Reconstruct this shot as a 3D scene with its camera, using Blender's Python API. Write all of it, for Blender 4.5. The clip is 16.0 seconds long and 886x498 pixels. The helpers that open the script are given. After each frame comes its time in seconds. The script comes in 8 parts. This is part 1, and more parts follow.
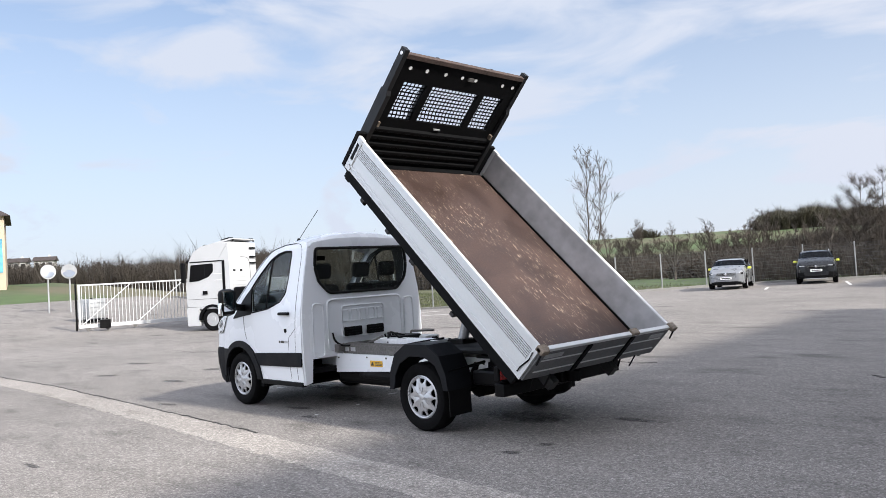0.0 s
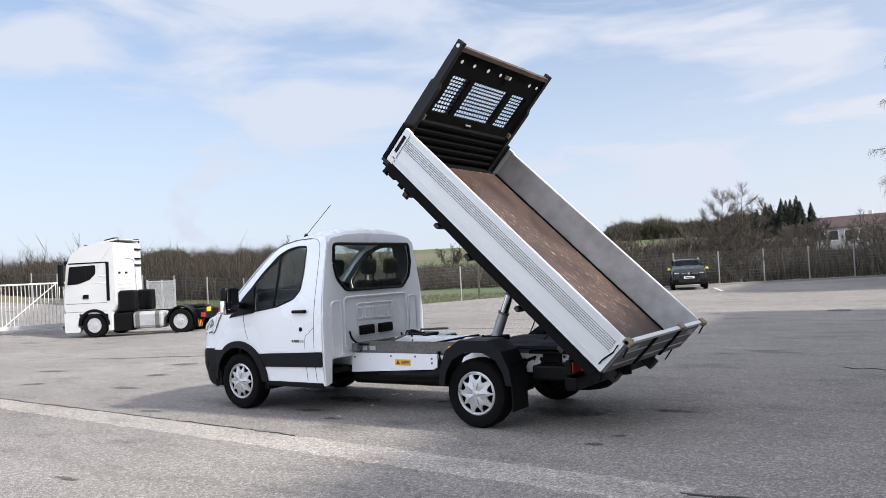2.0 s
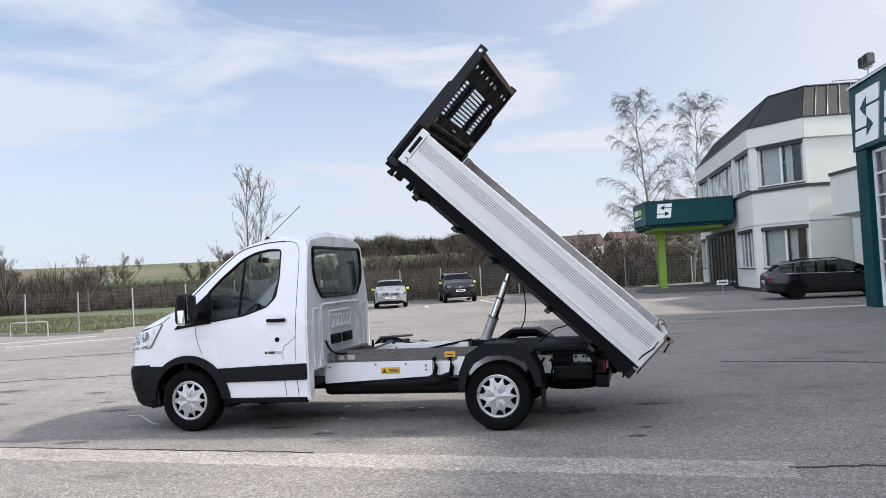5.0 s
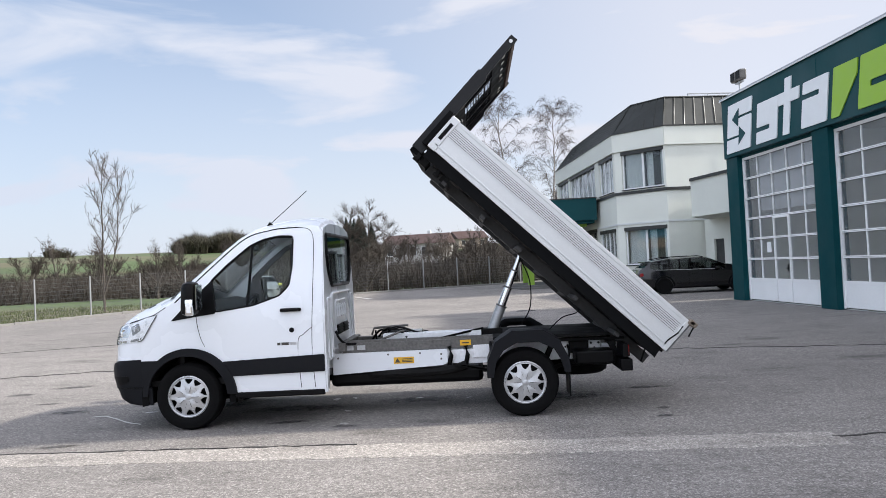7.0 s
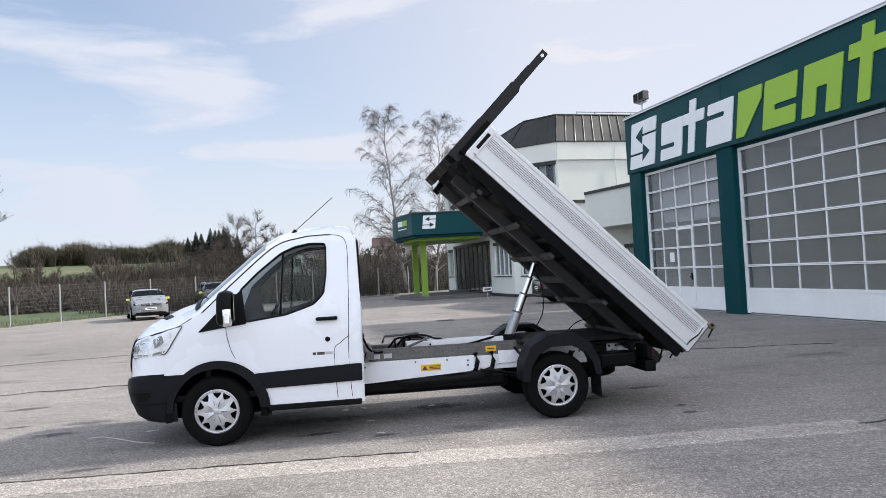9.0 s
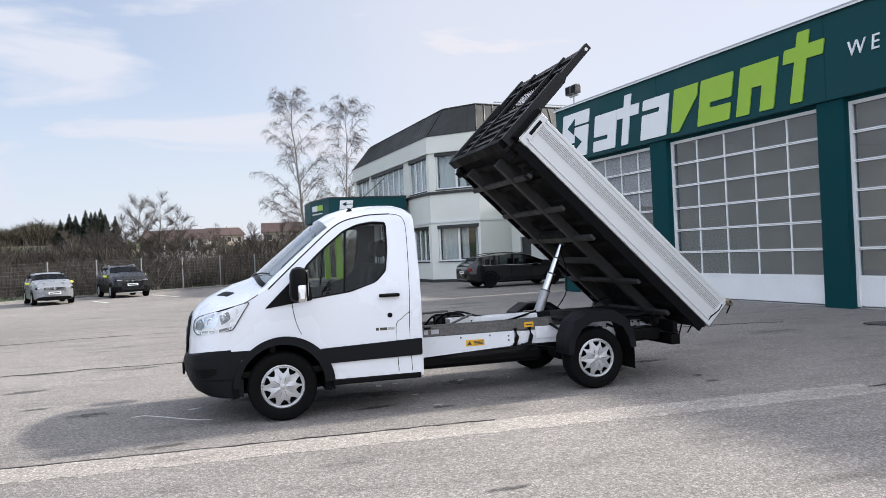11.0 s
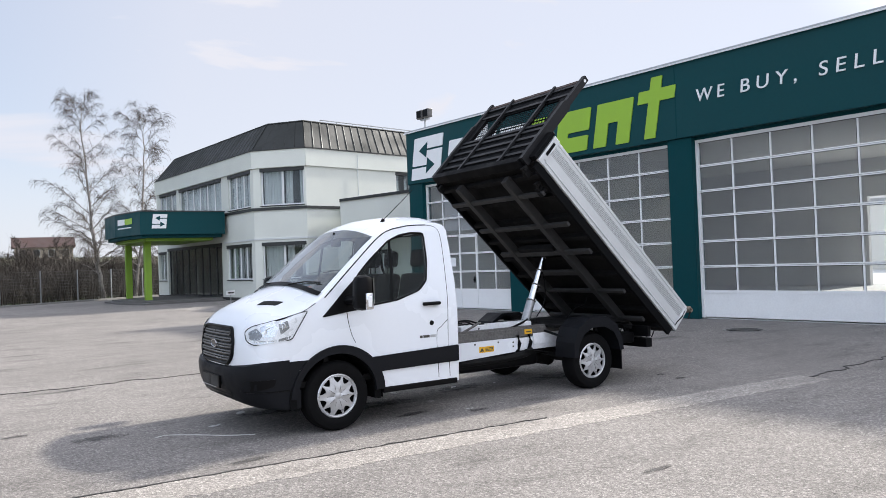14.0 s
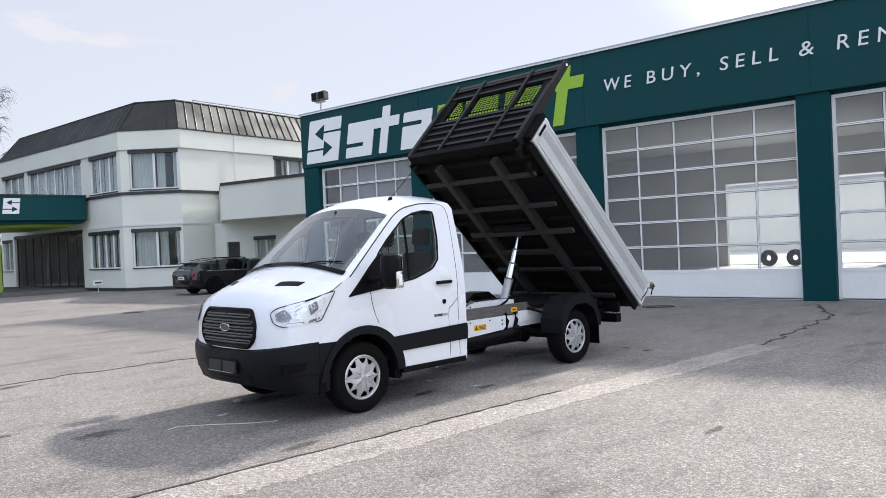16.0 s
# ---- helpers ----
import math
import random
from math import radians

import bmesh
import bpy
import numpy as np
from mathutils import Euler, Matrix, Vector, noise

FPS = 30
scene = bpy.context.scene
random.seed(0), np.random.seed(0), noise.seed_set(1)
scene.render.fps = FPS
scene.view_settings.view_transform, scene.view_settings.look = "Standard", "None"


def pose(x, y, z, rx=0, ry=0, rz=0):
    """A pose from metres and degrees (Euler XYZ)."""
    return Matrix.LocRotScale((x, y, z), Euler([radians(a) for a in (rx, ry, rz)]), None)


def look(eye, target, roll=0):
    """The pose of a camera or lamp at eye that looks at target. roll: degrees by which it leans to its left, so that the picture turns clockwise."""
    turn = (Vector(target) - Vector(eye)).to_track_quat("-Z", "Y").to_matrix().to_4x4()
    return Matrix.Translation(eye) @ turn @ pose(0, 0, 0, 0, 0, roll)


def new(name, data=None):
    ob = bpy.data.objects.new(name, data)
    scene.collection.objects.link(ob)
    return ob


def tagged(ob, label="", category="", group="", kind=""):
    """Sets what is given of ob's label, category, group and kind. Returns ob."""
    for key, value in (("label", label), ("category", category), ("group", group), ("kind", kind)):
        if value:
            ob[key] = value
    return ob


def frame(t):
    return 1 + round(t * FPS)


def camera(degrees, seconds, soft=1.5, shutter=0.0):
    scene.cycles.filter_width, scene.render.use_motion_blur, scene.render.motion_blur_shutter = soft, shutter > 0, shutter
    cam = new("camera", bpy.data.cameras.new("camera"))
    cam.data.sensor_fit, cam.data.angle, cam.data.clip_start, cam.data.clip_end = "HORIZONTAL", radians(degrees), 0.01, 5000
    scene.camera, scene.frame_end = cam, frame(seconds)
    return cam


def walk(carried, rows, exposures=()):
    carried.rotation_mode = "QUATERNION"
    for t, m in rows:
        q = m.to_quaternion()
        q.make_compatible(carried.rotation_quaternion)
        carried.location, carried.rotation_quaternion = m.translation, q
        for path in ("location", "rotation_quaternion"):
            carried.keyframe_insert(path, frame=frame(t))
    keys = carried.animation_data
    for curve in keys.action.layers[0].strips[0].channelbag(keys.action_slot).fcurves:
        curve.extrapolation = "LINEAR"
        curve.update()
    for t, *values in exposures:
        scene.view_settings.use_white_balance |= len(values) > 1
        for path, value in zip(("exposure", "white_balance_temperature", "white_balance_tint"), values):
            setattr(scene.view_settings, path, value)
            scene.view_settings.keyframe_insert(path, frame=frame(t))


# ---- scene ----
cam = camera(59.8, 16.0, soft=0.5)
PATH = [
    (0, (5.766, -6.247, 1.578), (4.346, -4.840, 1.642), -3.43),
    (0.5, (5.430, -6.611, 1.550), (4.072, -5.144, 1.609), -3.34),
    (1, (4.990, -6.917, 1.542), (3.701, -5.388, 1.597), -2.96),
    (1.5, (4.571, -7.171, 1.556), (3.356, -5.583, 1.614), -2.83),
    (2, (4.183, -7.475, 1.569), (3.049, -5.829, 1.631), -3.03),
    (2.5, (3.722, -7.716, 1.569), (2.689, -6.005, 1.635), -3.50),
    (3, (3.305, -7.983, 1.585), (2.385, -6.208, 1.652), -3.80),
    (3.5, (2.877, -8.226, 1.594), (2.075, -6.395, 1.664), -3.94),
    (4, (2.411, -8.385, 1.608), (1.719, -6.510, 1.685), -3.61),
    (6.5, (0.011, -8.842, 1.587), (-0.176, -6.851, 1.627), -2.85),
    (7, (-0.457, -8.878, 1.593), (-0.537, -6.880, 1.633), -2.82),
    (7.5, (-0.935, -8.900, 1.605), (-0.913, -6.901, 1.650), -2.77),
    (8, (-1.445, -8.840, 1.626), (-1.322, -6.845, 1.681), -2.80),
    (10.3, (-3.409, -8.963, 1.635), (-2.949, -7.017, 1.666), -3.10),
    (10.5, (-3.652, -8.922, 1.624), (-3.156, -6.984, 1.646), -2.95),
    (11, (-4.088, -8.862, 1.638), (-3.522, -6.943, 1.643), -2.59),
    (11.5, (-4.532, -8.826, 1.632), (-3.893, -6.931, 1.634), -2.38),
    (12, (-4.993, -8.685, 1.639), (-4.267, -6.821, 1.646), -2.48),
    (12.5, (-5.453, -8.602, 1.638), (-4.637, -6.777, 1.654), -2.71),
    (13, (-5.927, -8.431, 1.633), (-5.010, -6.654, 1.658), -2.79),
    (13.5, (-6.366, -8.191, 1.661), (-5.353, -6.467, 1.692), -2.52),
    (14, (-6.816, -8.004, 1.643), (-5.716, -6.334, 1.677), -2.11),
    (14.5, (-7.246, -7.791, 1.614), (-6.058, -6.182, 1.644), -1.79),
    (15, (-7.614, -7.506, 1.636), (-6.347, -5.959, 1.656), -1.73),
    (15.5, (-7.992, -7.244, 1.638), (-6.650, -5.760, 1.639), -2.00),
    (16, (-8.161, -6.894, 1.615), (-6.759, -5.467, 1.601), -2.54),
]
walk(cam, [(t, look(eye, target, roll)) for t, eye, target, roll in PATH])

# ---------- exposure, world, sun ----------
scene.view_settings.exposure = 0.50
SUN_EL, SUN_AZ = 34.0, -4.0         # height of the sun; it stands over the hall, towards +x
world = bpy.data.worlds.new("world")
scene.world = world
world.use_nodes = True
wn, wl = world.node_tree.nodes, world.node_tree.links
wn.clear()
w_out = wn.new("ShaderNodeOutputWorld")
w_bg = wn.new("ShaderNodeBackground")
w_sky = wn.new("ShaderNodeTexSky")
w_sky.sky_type = "NISHITA"
w_sky.sun_disc = False
w_sky.sun_elevation = radians(SUN_EL)
w_sky.sun_rotation = radians(90 + SUN_AZ)
w_sky.air_density, w_sky.dust_density, w_sky.ozone_density = 1.0, 0.4, 3.0
w_tc = wn.new("ShaderNodeTexCoord")
w_map = wn.new("ShaderNodeMapping")
w_map.inputs["Rotation"].default_value = (0.15, 0.1, 0.55)
w_map.inputs["Scale"].default_value = (1.3, 2.2, 6.0)
w_n1 = wn.new("ShaderNodeTexNoise")
w_n1.inputs["Scale"].default_value = 2.1
w_n1.inputs["Detail"].default_value = 7.0
w_n1.inputs["Roughness"].default_value = 0.52
w_n1.inputs["Distortion"].default_value = 0.5
w_ramp = wn.new("ShaderNodeValToRGB")
w_ramp.color_ramp.elements[0].position = 0.37
w_ramp.color_ramp.elements[0].color = (0.10, 0.10, 0.10, 1)
w_ramp.color_ramp.elements[1].position = 0.60
w_ramp.color_ramp.elements[1].color = (1, 1, 1, 1)
w_mix = wn.new("ShaderNodeMix")
w_mix.data_type = "RGBA"

w_bg.inputs["Strength"].default_value = 0.122
wl.new(w_tc.outputs["Generated"], w_map.inputs["Vector"])
wl.new(w_map.outputs["Vector"], w_n1.inputs["Vector"])
wl.new(w_n1.outputs["Fac"], w_ramp.inputs["Fac"])
w_sep = wn.new("ShaderNodeSeparateXYZ")
w_veil = wn.new("ShaderNodeMapRange")      # the thin veil of cloud thickens towards the sun's side
w_veil.inputs["From Min"].default_value, w_veil.inputs["From Max"].default_value = -0.62, 0.25
w_veil.inputs["To Min"].default_value, w_veil.inputs["To Max"].default_value = 0.0, 0.82
w_add = wn.new("ShaderNodeMath")
w_add.operation, w_add.use_clamp = "MAXIMUM", True
wl.new(w_tc.outputs["Generated"], w_sep.inputs[0])
wl.new(w_sep.outputs["X"], w_veil.inputs["Value"])
wl.new(w_veil.outputs["Result"], w_add.inputs[0])
wl.new(w_ramp.outputs["Color"], w_add.inputs[1])
# haze over the horizon
w_low = wn.new("ShaderNodeMapRange")
w_low.inputs["From Min"].default_value, w_low.inputs["From Max"].default_value = 0.02, 0.50
w_low.inputs["To Min"].default_value, w_low.inputs["To Max"].default_value = 0.92, 0.0
w_max = wn.new("ShaderNodeMath")
w_max.operation, w_max.use_clamp = "MAXIMUM", True
wl.new(w_sep.outputs["Z"], w_low.inputs["Value"])
wl.new(w_low.outputs["Result"], w_max.inputs[0])
wl.new(w_add.outputs[0], w_max.inputs[1])
wl.new(w_max.outputs[0], w_mix.inputs["Factor"])
# haze brightens round the sun
w_dot = wn.new("ShaderNodeVectorMath")
w_dot.operation = "DOT_PRODUCT"
w_dot.inputs[1].default_value = (math.cos(radians(SUN_EL)) * math.cos(radians(SUN_AZ)), -math.cos(radians(SUN_EL)) * math.sin(radians(SUN_AZ)), math.sin(radians(SUN_EL)))
w_glow = wn.new("ShaderNodeMapRange")
w_glow.interpolation_type = "SMOOTHSTEP"
w_glow.inputs["From Min"].default_value, w_glow.inputs["From Max"].default_value = 0.86, 1.0
w_glow.inputs["To Min"].default_value, w_glow.inputs["To Max"].default_value = 1.0, 4.0
w_cloud = wn.new("ShaderNodeMix")
w_cloud.data_type, w_cloud.blend_type = "RGBA", "MULTIPLY"
w_cloud.inputs["Factor"].default_value = 1.0
w_tint = wn.new("ShaderNodeMix")      # bluish veil in the blue part of the sky, greyer towards the sun's side
w_tint.data_type = "RGBA"
w_tint.inputs["A"].default_value = (4.10, 4.48, 5.30, 1)
w_tint.inputs["B"].default_value = (4.85, 4.88, 5.35, 1)
w_tf = wn.new("ShaderNodeMapRange")
w_tf.inputs["From Min"].default_value, w_tf.inputs["From Max"].default_value = -0.5, 0.35
wl.new(w_sep.outputs["X"], w_tf.inputs["Value"])
wl.new(w_tf.outputs["Result"], w_tint.inputs["Factor"])
wl.new(w_tint.outputs["Result"], w_cloud.inputs["A"])
wl.new(w_tc.outputs["Generated"], w_dot.inputs[0])
wl.new(w_dot.outputs["Value"], w_glow.inputs["Value"])
# clouds overhead and south-west, out of view, brightened to fill the shaded truck sides
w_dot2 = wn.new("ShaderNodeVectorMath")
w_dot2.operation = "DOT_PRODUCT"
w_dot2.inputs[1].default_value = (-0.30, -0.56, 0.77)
w_fill = wn.new("ShaderNodeMapRange")
w_fill.interpolation_type = "SMOOTHSTEP"
w_fill.inputs["From Min"].default_value, w_fill.inputs["From Max"].default_value = 0.36, 0.98
w_fill.inputs["To Min"].default_value, w_fill.inputs["To Max"].default_value = 1.0, 3.0
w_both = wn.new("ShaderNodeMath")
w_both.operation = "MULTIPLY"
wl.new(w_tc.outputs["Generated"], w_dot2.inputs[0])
wl.new(w_dot2.outputs["Value"], w_fill.inputs["Value"])
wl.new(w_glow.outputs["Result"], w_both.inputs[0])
wl.new(w_fill.outputs["Result"], w_both.inputs[1])
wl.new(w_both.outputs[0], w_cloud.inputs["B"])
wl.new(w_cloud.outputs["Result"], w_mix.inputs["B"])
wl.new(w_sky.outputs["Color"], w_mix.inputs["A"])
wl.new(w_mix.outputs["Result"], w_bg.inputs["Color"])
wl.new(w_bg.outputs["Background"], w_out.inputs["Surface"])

sun = new("sun", bpy.data.lights.new("sun", "SUN"))
sun.data.energy = 4.9
sun.data.angle = radians(3.0)
sun.data.color = (1.0, 0.95, 0.87)
sun.matrix_world = look((30 * math.cos(radians(SUN_AZ)), -30 * math.sin(radians(SUN_AZ)), 30 * math.tan(radians(SUN_EL))), (0, 0, 0))

# ---------- materials ----------
def mat(name, color, rough=0.5, metal=0.0, var=0.12, scale=3.0, fine=40.0, bump=0.0, coat=0.0, spec=0.5, island=0.0, obj=0.0):
    """Principled material with two scales of noise in colour and roughness, and a fine bump."""
    m = bpy.data.materials.new(name)
    m.use_nodes = True
    n, l = m.node_tree.nodes, m.node_tree.links
    b = n["Principled BSDF"]
    b.inputs["Metallic"].default_value = metal
    b.inputs["Specular IOR Level"].default_value = spec
    b.inputs["Coat Weight"].default_value = coat
    b.inputs["Coat Roughness"].default_value = 0.06
    tc = n.new("ShaderNodeTexCoord")
    big, small = n.new("ShaderNodeTexNoise"), n.new("ShaderNodeTexNoise")
    for node, s in ((big, scale), (small, fine)):
        node.inputs["Scale"].default_value = s
        node.inputs["Detail"].default_value = 4.0
        l.new(tc.outputs["Object"], node.inputs["Vector"])
    add = n.new("ShaderNodeMath")
    add.operation = "ADD"
    l.new(big.outputs["Fac"], add.inputs[0])
    l.new(small.outputs["Fac"], add.inputs[1])
    last = add
    if island or obj:
        rnd = n.new("ShaderNodeNewGeometry" if island else "ShaderNodeObjectInfo")
        k = n.new("ShaderNodeMath")
        k.operation = "MULTIPLY_ADD"
        l.new(rnd.outputs["Random Per Island" if island else "Random"], k.inputs[0])
        k.inputs[1].default_value = island or obj
        l.new(add.outputs[0], k.inputs[2])
        last = k
    mr = n.new("ShaderNodeMapRange")
    mr.inputs["From Min"].default_value = 0.65
    mr.inputs["From Max"].default_value = 1.35 + (island or obj)
    mr.inputs["To Min"].default_value = 1.0 - var
    mr.inputs["To Max"].default_value = 1.0 + var
    l.new(last.outputs[0], mr.inputs["Value"])
    mul = n.new("ShaderNodeMix")
    mul.data_type, mul.blend_type = "RGBA", "MULTIPLY"
    mul.inputs["Factor"].default_value = 1.0
    mul.inputs["A"].default_value = (*color, 1)
    l.new(mr.outputs["Result"], mul.inputs["B"])
    l.new(mul.outputs["Result"], b.inputs["Base Color"])
    rr = n.new("ShaderNodeMapRange")
    rr.inputs["From Min"].default_value, rr.inputs["From Max"].default_value = 0.3, 0.7
    rr.inputs["To Min"].default_value = max(0.02, rough - 0.25 * rough)
    rr.inputs["To Max"].default_value = min(1.0, rough + 0.25 * rough)
    l.new(big.outputs["Fac"], rr.inputs["Value"])
    l.new(rr.outputs["Result"], b.inputs["Roughness"])
    if bump:
        bp = n.new("ShaderNodeBump")
        bp.inputs["Strength"].default_value = bump
        bp.inputs["Distance"].default_value = 0.01
        l.new(small.outputs["Fac"], bp.inputs["Height"])
        l.new(bp.outputs["Normal"], b.inputs["Normal"])
    return m


def glass_mat(name, tint, rough=0.02, clear=0.85, haze=(0.05, 0.055, 0.06), ior=1.5):
    """A thin pane: a glossy reflection that grows towards grazing angles over a tinted see-through pane."""
    m = bpy.data.materials.new(name)
    m.use_nodes = True
    n, l = m.node_tree.nodes, m.node_tree.links
    n.remove(n["Principled BSDF"])
    gl, tr, df = n.new("ShaderNodeBsdfGlossy"), n.new("ShaderNodeBsdfTransparent"), n.new("ShaderNodeBsdfDiffuse")
    gl.inputs["Roughness"].default_value = rough
    gl.inputs["Color"].default_value = (0.95, 0.97, 1, 1)
    tr.inputs["Color"].default_value = (*tint, 1)
    df.inputs["Color"].default_value = (*haze, 1)
    m0, m1, lw = n.new("ShaderNodeMixShader"), n.new("ShaderNodeMixShader"), n.new("ShaderNodeLayerWeight")
    pw, fr = n.new("ShaderNodeMath"), n.new("ShaderNodeMath")
    f0 = ((ior - 1) / (ior + 1)) ** 2
    lw.inputs["Blend"].default_value = 0.5
    pw.operation, pw.inputs[1].default_value = "POWER", 5.0
    fr.operation, fr.inputs[1].default_value, fr.inputs[2].default_value = "MULTIPLY_ADD", 1 - f0, f0
    l.new(lw.outputs["Facing"], pw.inputs[0])
    l.new(pw.outputs[0], fr.inputs[0])
    m0.inputs[0].default_value = clear
    l.new(df.outputs[0], m0.inputs[1])
    l.new(tr.outputs[0], m0.inputs[2])
    l.new(fr.outputs[0], m1.inputs[0])
    l.new(m0.outputs[0], m1.inputs[1])
    l.new(gl.outputs[0], m1.inputs[2])
    l.new(m1.outputs[0], n["Material Output"].inputs["Surface"])
    return m


def asphalt_mat(name="asphalt", tone=(0.218, 0.201, 0.187)):
    m = bpy.data.materials.new(name)
    m.use_nodes = True
    n, l = m.node_tree.nodes, m.node_tree.links
    b = n["Principled BSDF"]
    tc = n.new("ShaderNodeTexCoord")

    def noise_node(scale, detail, rough=0.5, vec=None):
        t = n.new("ShaderNodeTexNoise")
        t.inputs["Scale"].default_value, t.inputs["Detail"].default_value, t.inputs["Roughness"].default_value = scale, detail, rough
        l.new(vec or tc.outputs["Object"], t.inputs["Vector"])
        return t.outputs["Fac"]

    def ramp(src, stops):
        r = n.new("ShaderNodeValToRGB")
        e = r.color_ramp.elements
        e[0].position, e[0].color = stops[0][0], (*[stops[0][1]] * 3, 1)
        e[1].position, e[1].color = stops[-1][0], (*[stops[-1][1]] * 3, 1)
        for p, v in stops[1:-1]:
            x = e.new(p)
            x.color = (v, v, v, 1)
        l.new(src, r.inputs["Fac"])
        return r.outputs["Color"]

    def mul(a, c):
        x = n.new("ShaderNodeMix")
        x.data_type, x.blend_type = "RGBA", "MULTIPLY"
        x.inputs["Factor"].default_value = 1.0
        l.new(a, x.inputs["A"])
        l.new(c, x.inputs["B"])
        return x.outputs["Result"]

    mp = n.new("ShaderNodeMapping")
    mp.inputs["Scale"].default_value = (1.0, 2.6, 1.0)
    mp.inputs["Rotation"].default_value = (0, 0, 0.12)
    l.new(tc.outputs["Object"], mp.inputs["Vector"])
    broad = ramp(noise_node(0.11, 5, 0.6), [(0.3, 0.78), (0.7, 1.14)])
    streak = ramp(noise_node(0.8, 6, 0.65, mp.outputs["Vector"]), [(0.30, 0.70), (0.45, 0.97), (0.75, 1.12)])
    stain = ramp(noise_node(0.55, 3, 0.5, mp.outputs["Vector"]), [(0.28, 0.58), (0.39, 1.0), (1.0, 1.0)])
    spots = ramp(noise_node(2.3, 4, 0.6, mp.outputs["Vector"]), [(0.24, 0.62), (0.31, 1.0), (0.72, 1.0), (0.80, 1.12)])
    vor = n.new("ShaderNodeTexVoronoi")
    vor.inputs["Scale"].default_value = 95.0
    l.new(tc.outputs["Object"], vor.inputs["Vector"])
    grit = ramp(vor.outputs["Color"], [(0.0, 0.55), (0.6, 0.98), (1.0, 1.75)])
    vor2 = n.new("ShaderNodeTexVoronoi")
    vor2.inputs["Scale"].default_value = 42.0
    l.new(tc.outputs["Object"], vor2.inputs["Vector"])
    grit2 = ramp(vor2.outputs["Color"], [(0.0, 0.74), (0.6, 1.0), (1.0, 1.32)])
    grain = ramp(noise_node(26, 5, 0.8), [(0.3, 0.74), (0.7, 1.26)])
    base = n.new("ShaderNodeRGB")
    base.outputs[0].default_value = (*tone, 1)
    c = mul(mul(mul(mul(mul(mul(mul(base.outputs[0], broad), streak), stain), grit), grain), grit2), spots)
    l.new(c, b.inputs["Base Color"])
    b.inputs["Roughness"].default_value = 0.88
    b.inputs["Specular IOR Level"].default_value = 0.3
    bp = n.new("ShaderNodeBump")
    bp.inputs["Strength"].default_value, bp.inputs["Distance"].default_value = 0.5, 0.006
    l.new(vor.outputs["Distance"], bp.inputs["Height"])
    l.new(bp.outputs["Normal"], b.inputs["Normal"])
    return m


def stain_mat():
    """Oil soaked into asphalt, and painted shade under the truck: dense in the middle, broken up and fading towards the
    rim.
    """
    m = mat("oil_and_shade", (0.075, 0.070, 0.066), 0.8, var=0.35, scale=3, fine=45, bump=0.3)
    n, l = m.node_tree.nodes, m.node_tree.links
    tc, mp, ln, t, r, ad, tr, mx = [n.new("ShaderNode" + k) for k in ("TexCoord", "Mapping", "VectorMath", "TexNoise", "ValToRGB", "Math", "BsdfTransparent", "MixShader")]
    mp.inputs["Location"].default_value, mp.inputs["Scale"].default_value = (-1.0, -1.0, 0.0), (2.0, 2.0, 0.0)
    l.new(tc.outputs["Generated"], mp.inputs["Vector"])
    ln.operation = "LENGTH"
    l.new(mp.outputs["Vector"], ln.inputs[0])
    t.inputs["Scale"].default_value, t.inputs["Detail"].default_value = 9.0, 5.0
    l.new(tc.outputs["Object"], t.inputs["Vector"])
    ad.operation = "MULTIPLY_ADD"
    ad.inputs[1].default_value = 1.1
    l.new(t.outputs["Fac"], ad.inputs[0])
    l.new(ln.outputs["Value"], ad.inputs[2])
    e = r.color_ramp.elements
    e[0].position, e[0].color = 0.45, (0.85, 0.85, 0.85, 1)
    e[1].position, e[1].color = 1.0, (0, 0, 0, 1)
    half = n.new("ShaderNodeMath")
    half.operation = "MULTIPLY"
    half.inputs[1].default_value = 0.75
    l.new(ad.outputs[0], half.inputs[0])
    l.new(half.outputs[0], r.inputs["Fac"])
    l.new(r.outputs["Color"], mx.inputs[0])
    l.new(tr.outputs[0], mx.inputs[1])
    l.new(n["Principled BSDF"].outputs[0], mx.inputs[2])
    l.new(mx.outputs[0], n["Material Output"].inputs["Surface"])
    return m


def field_mat():
    """Green crops with dry olive strips and bare patches."""
    m = mat("far_field", (0.050, 0.078, 0.022), 0.95, var=0.4, scale=0.02, fine=0.4)
    n, l = m.node_tree.nodes, m.node_tree.links
    b = n["Principled BSDF"]
    src = b.inputs["Base Color"].links[0].from_socket
    tc, mp, t, r, mx = n.new("ShaderNodeTexCoord"), n.new("ShaderNodeMapping"), n.new("ShaderNodeTexNoise"), n.new("ShaderNodeValToRGB"), n.new("ShaderNodeMix")
    mp.inputs["Scale"].default_value = (0.016, 0.034, 0.02)
    mp.inputs["Rotation"].default_value = (0, 0, 0.5)
    t.inputs["Scale"].default_value, t.inputs["Detail"].default_value, t.inputs["Roughness"].default_value = 1.0, 5.0, 0.6
    r.color_ramp.elements[0].position, r.color_ramp.elements[1].position = 0.46, 0.58
    mx.data_type = "RGBA"
    mx.inputs["B"].default_value = (0.105, 0.090, 0.052, 1)
    l.new(tc.outputs["Object"], mp.inputs["Vector"])
    l.new(mp.outputs["Vector"], t.inputs["Vector"])
    l.new(t.outputs["Fac"], r.inputs["Fac"])
    l.new(r.outputs["Color"], mx.inputs["Factor"])
    l.new(src, mx.inputs["A"])
    l.new(mx.outputs["Result"], b.inputs["Base Color"])
    return m


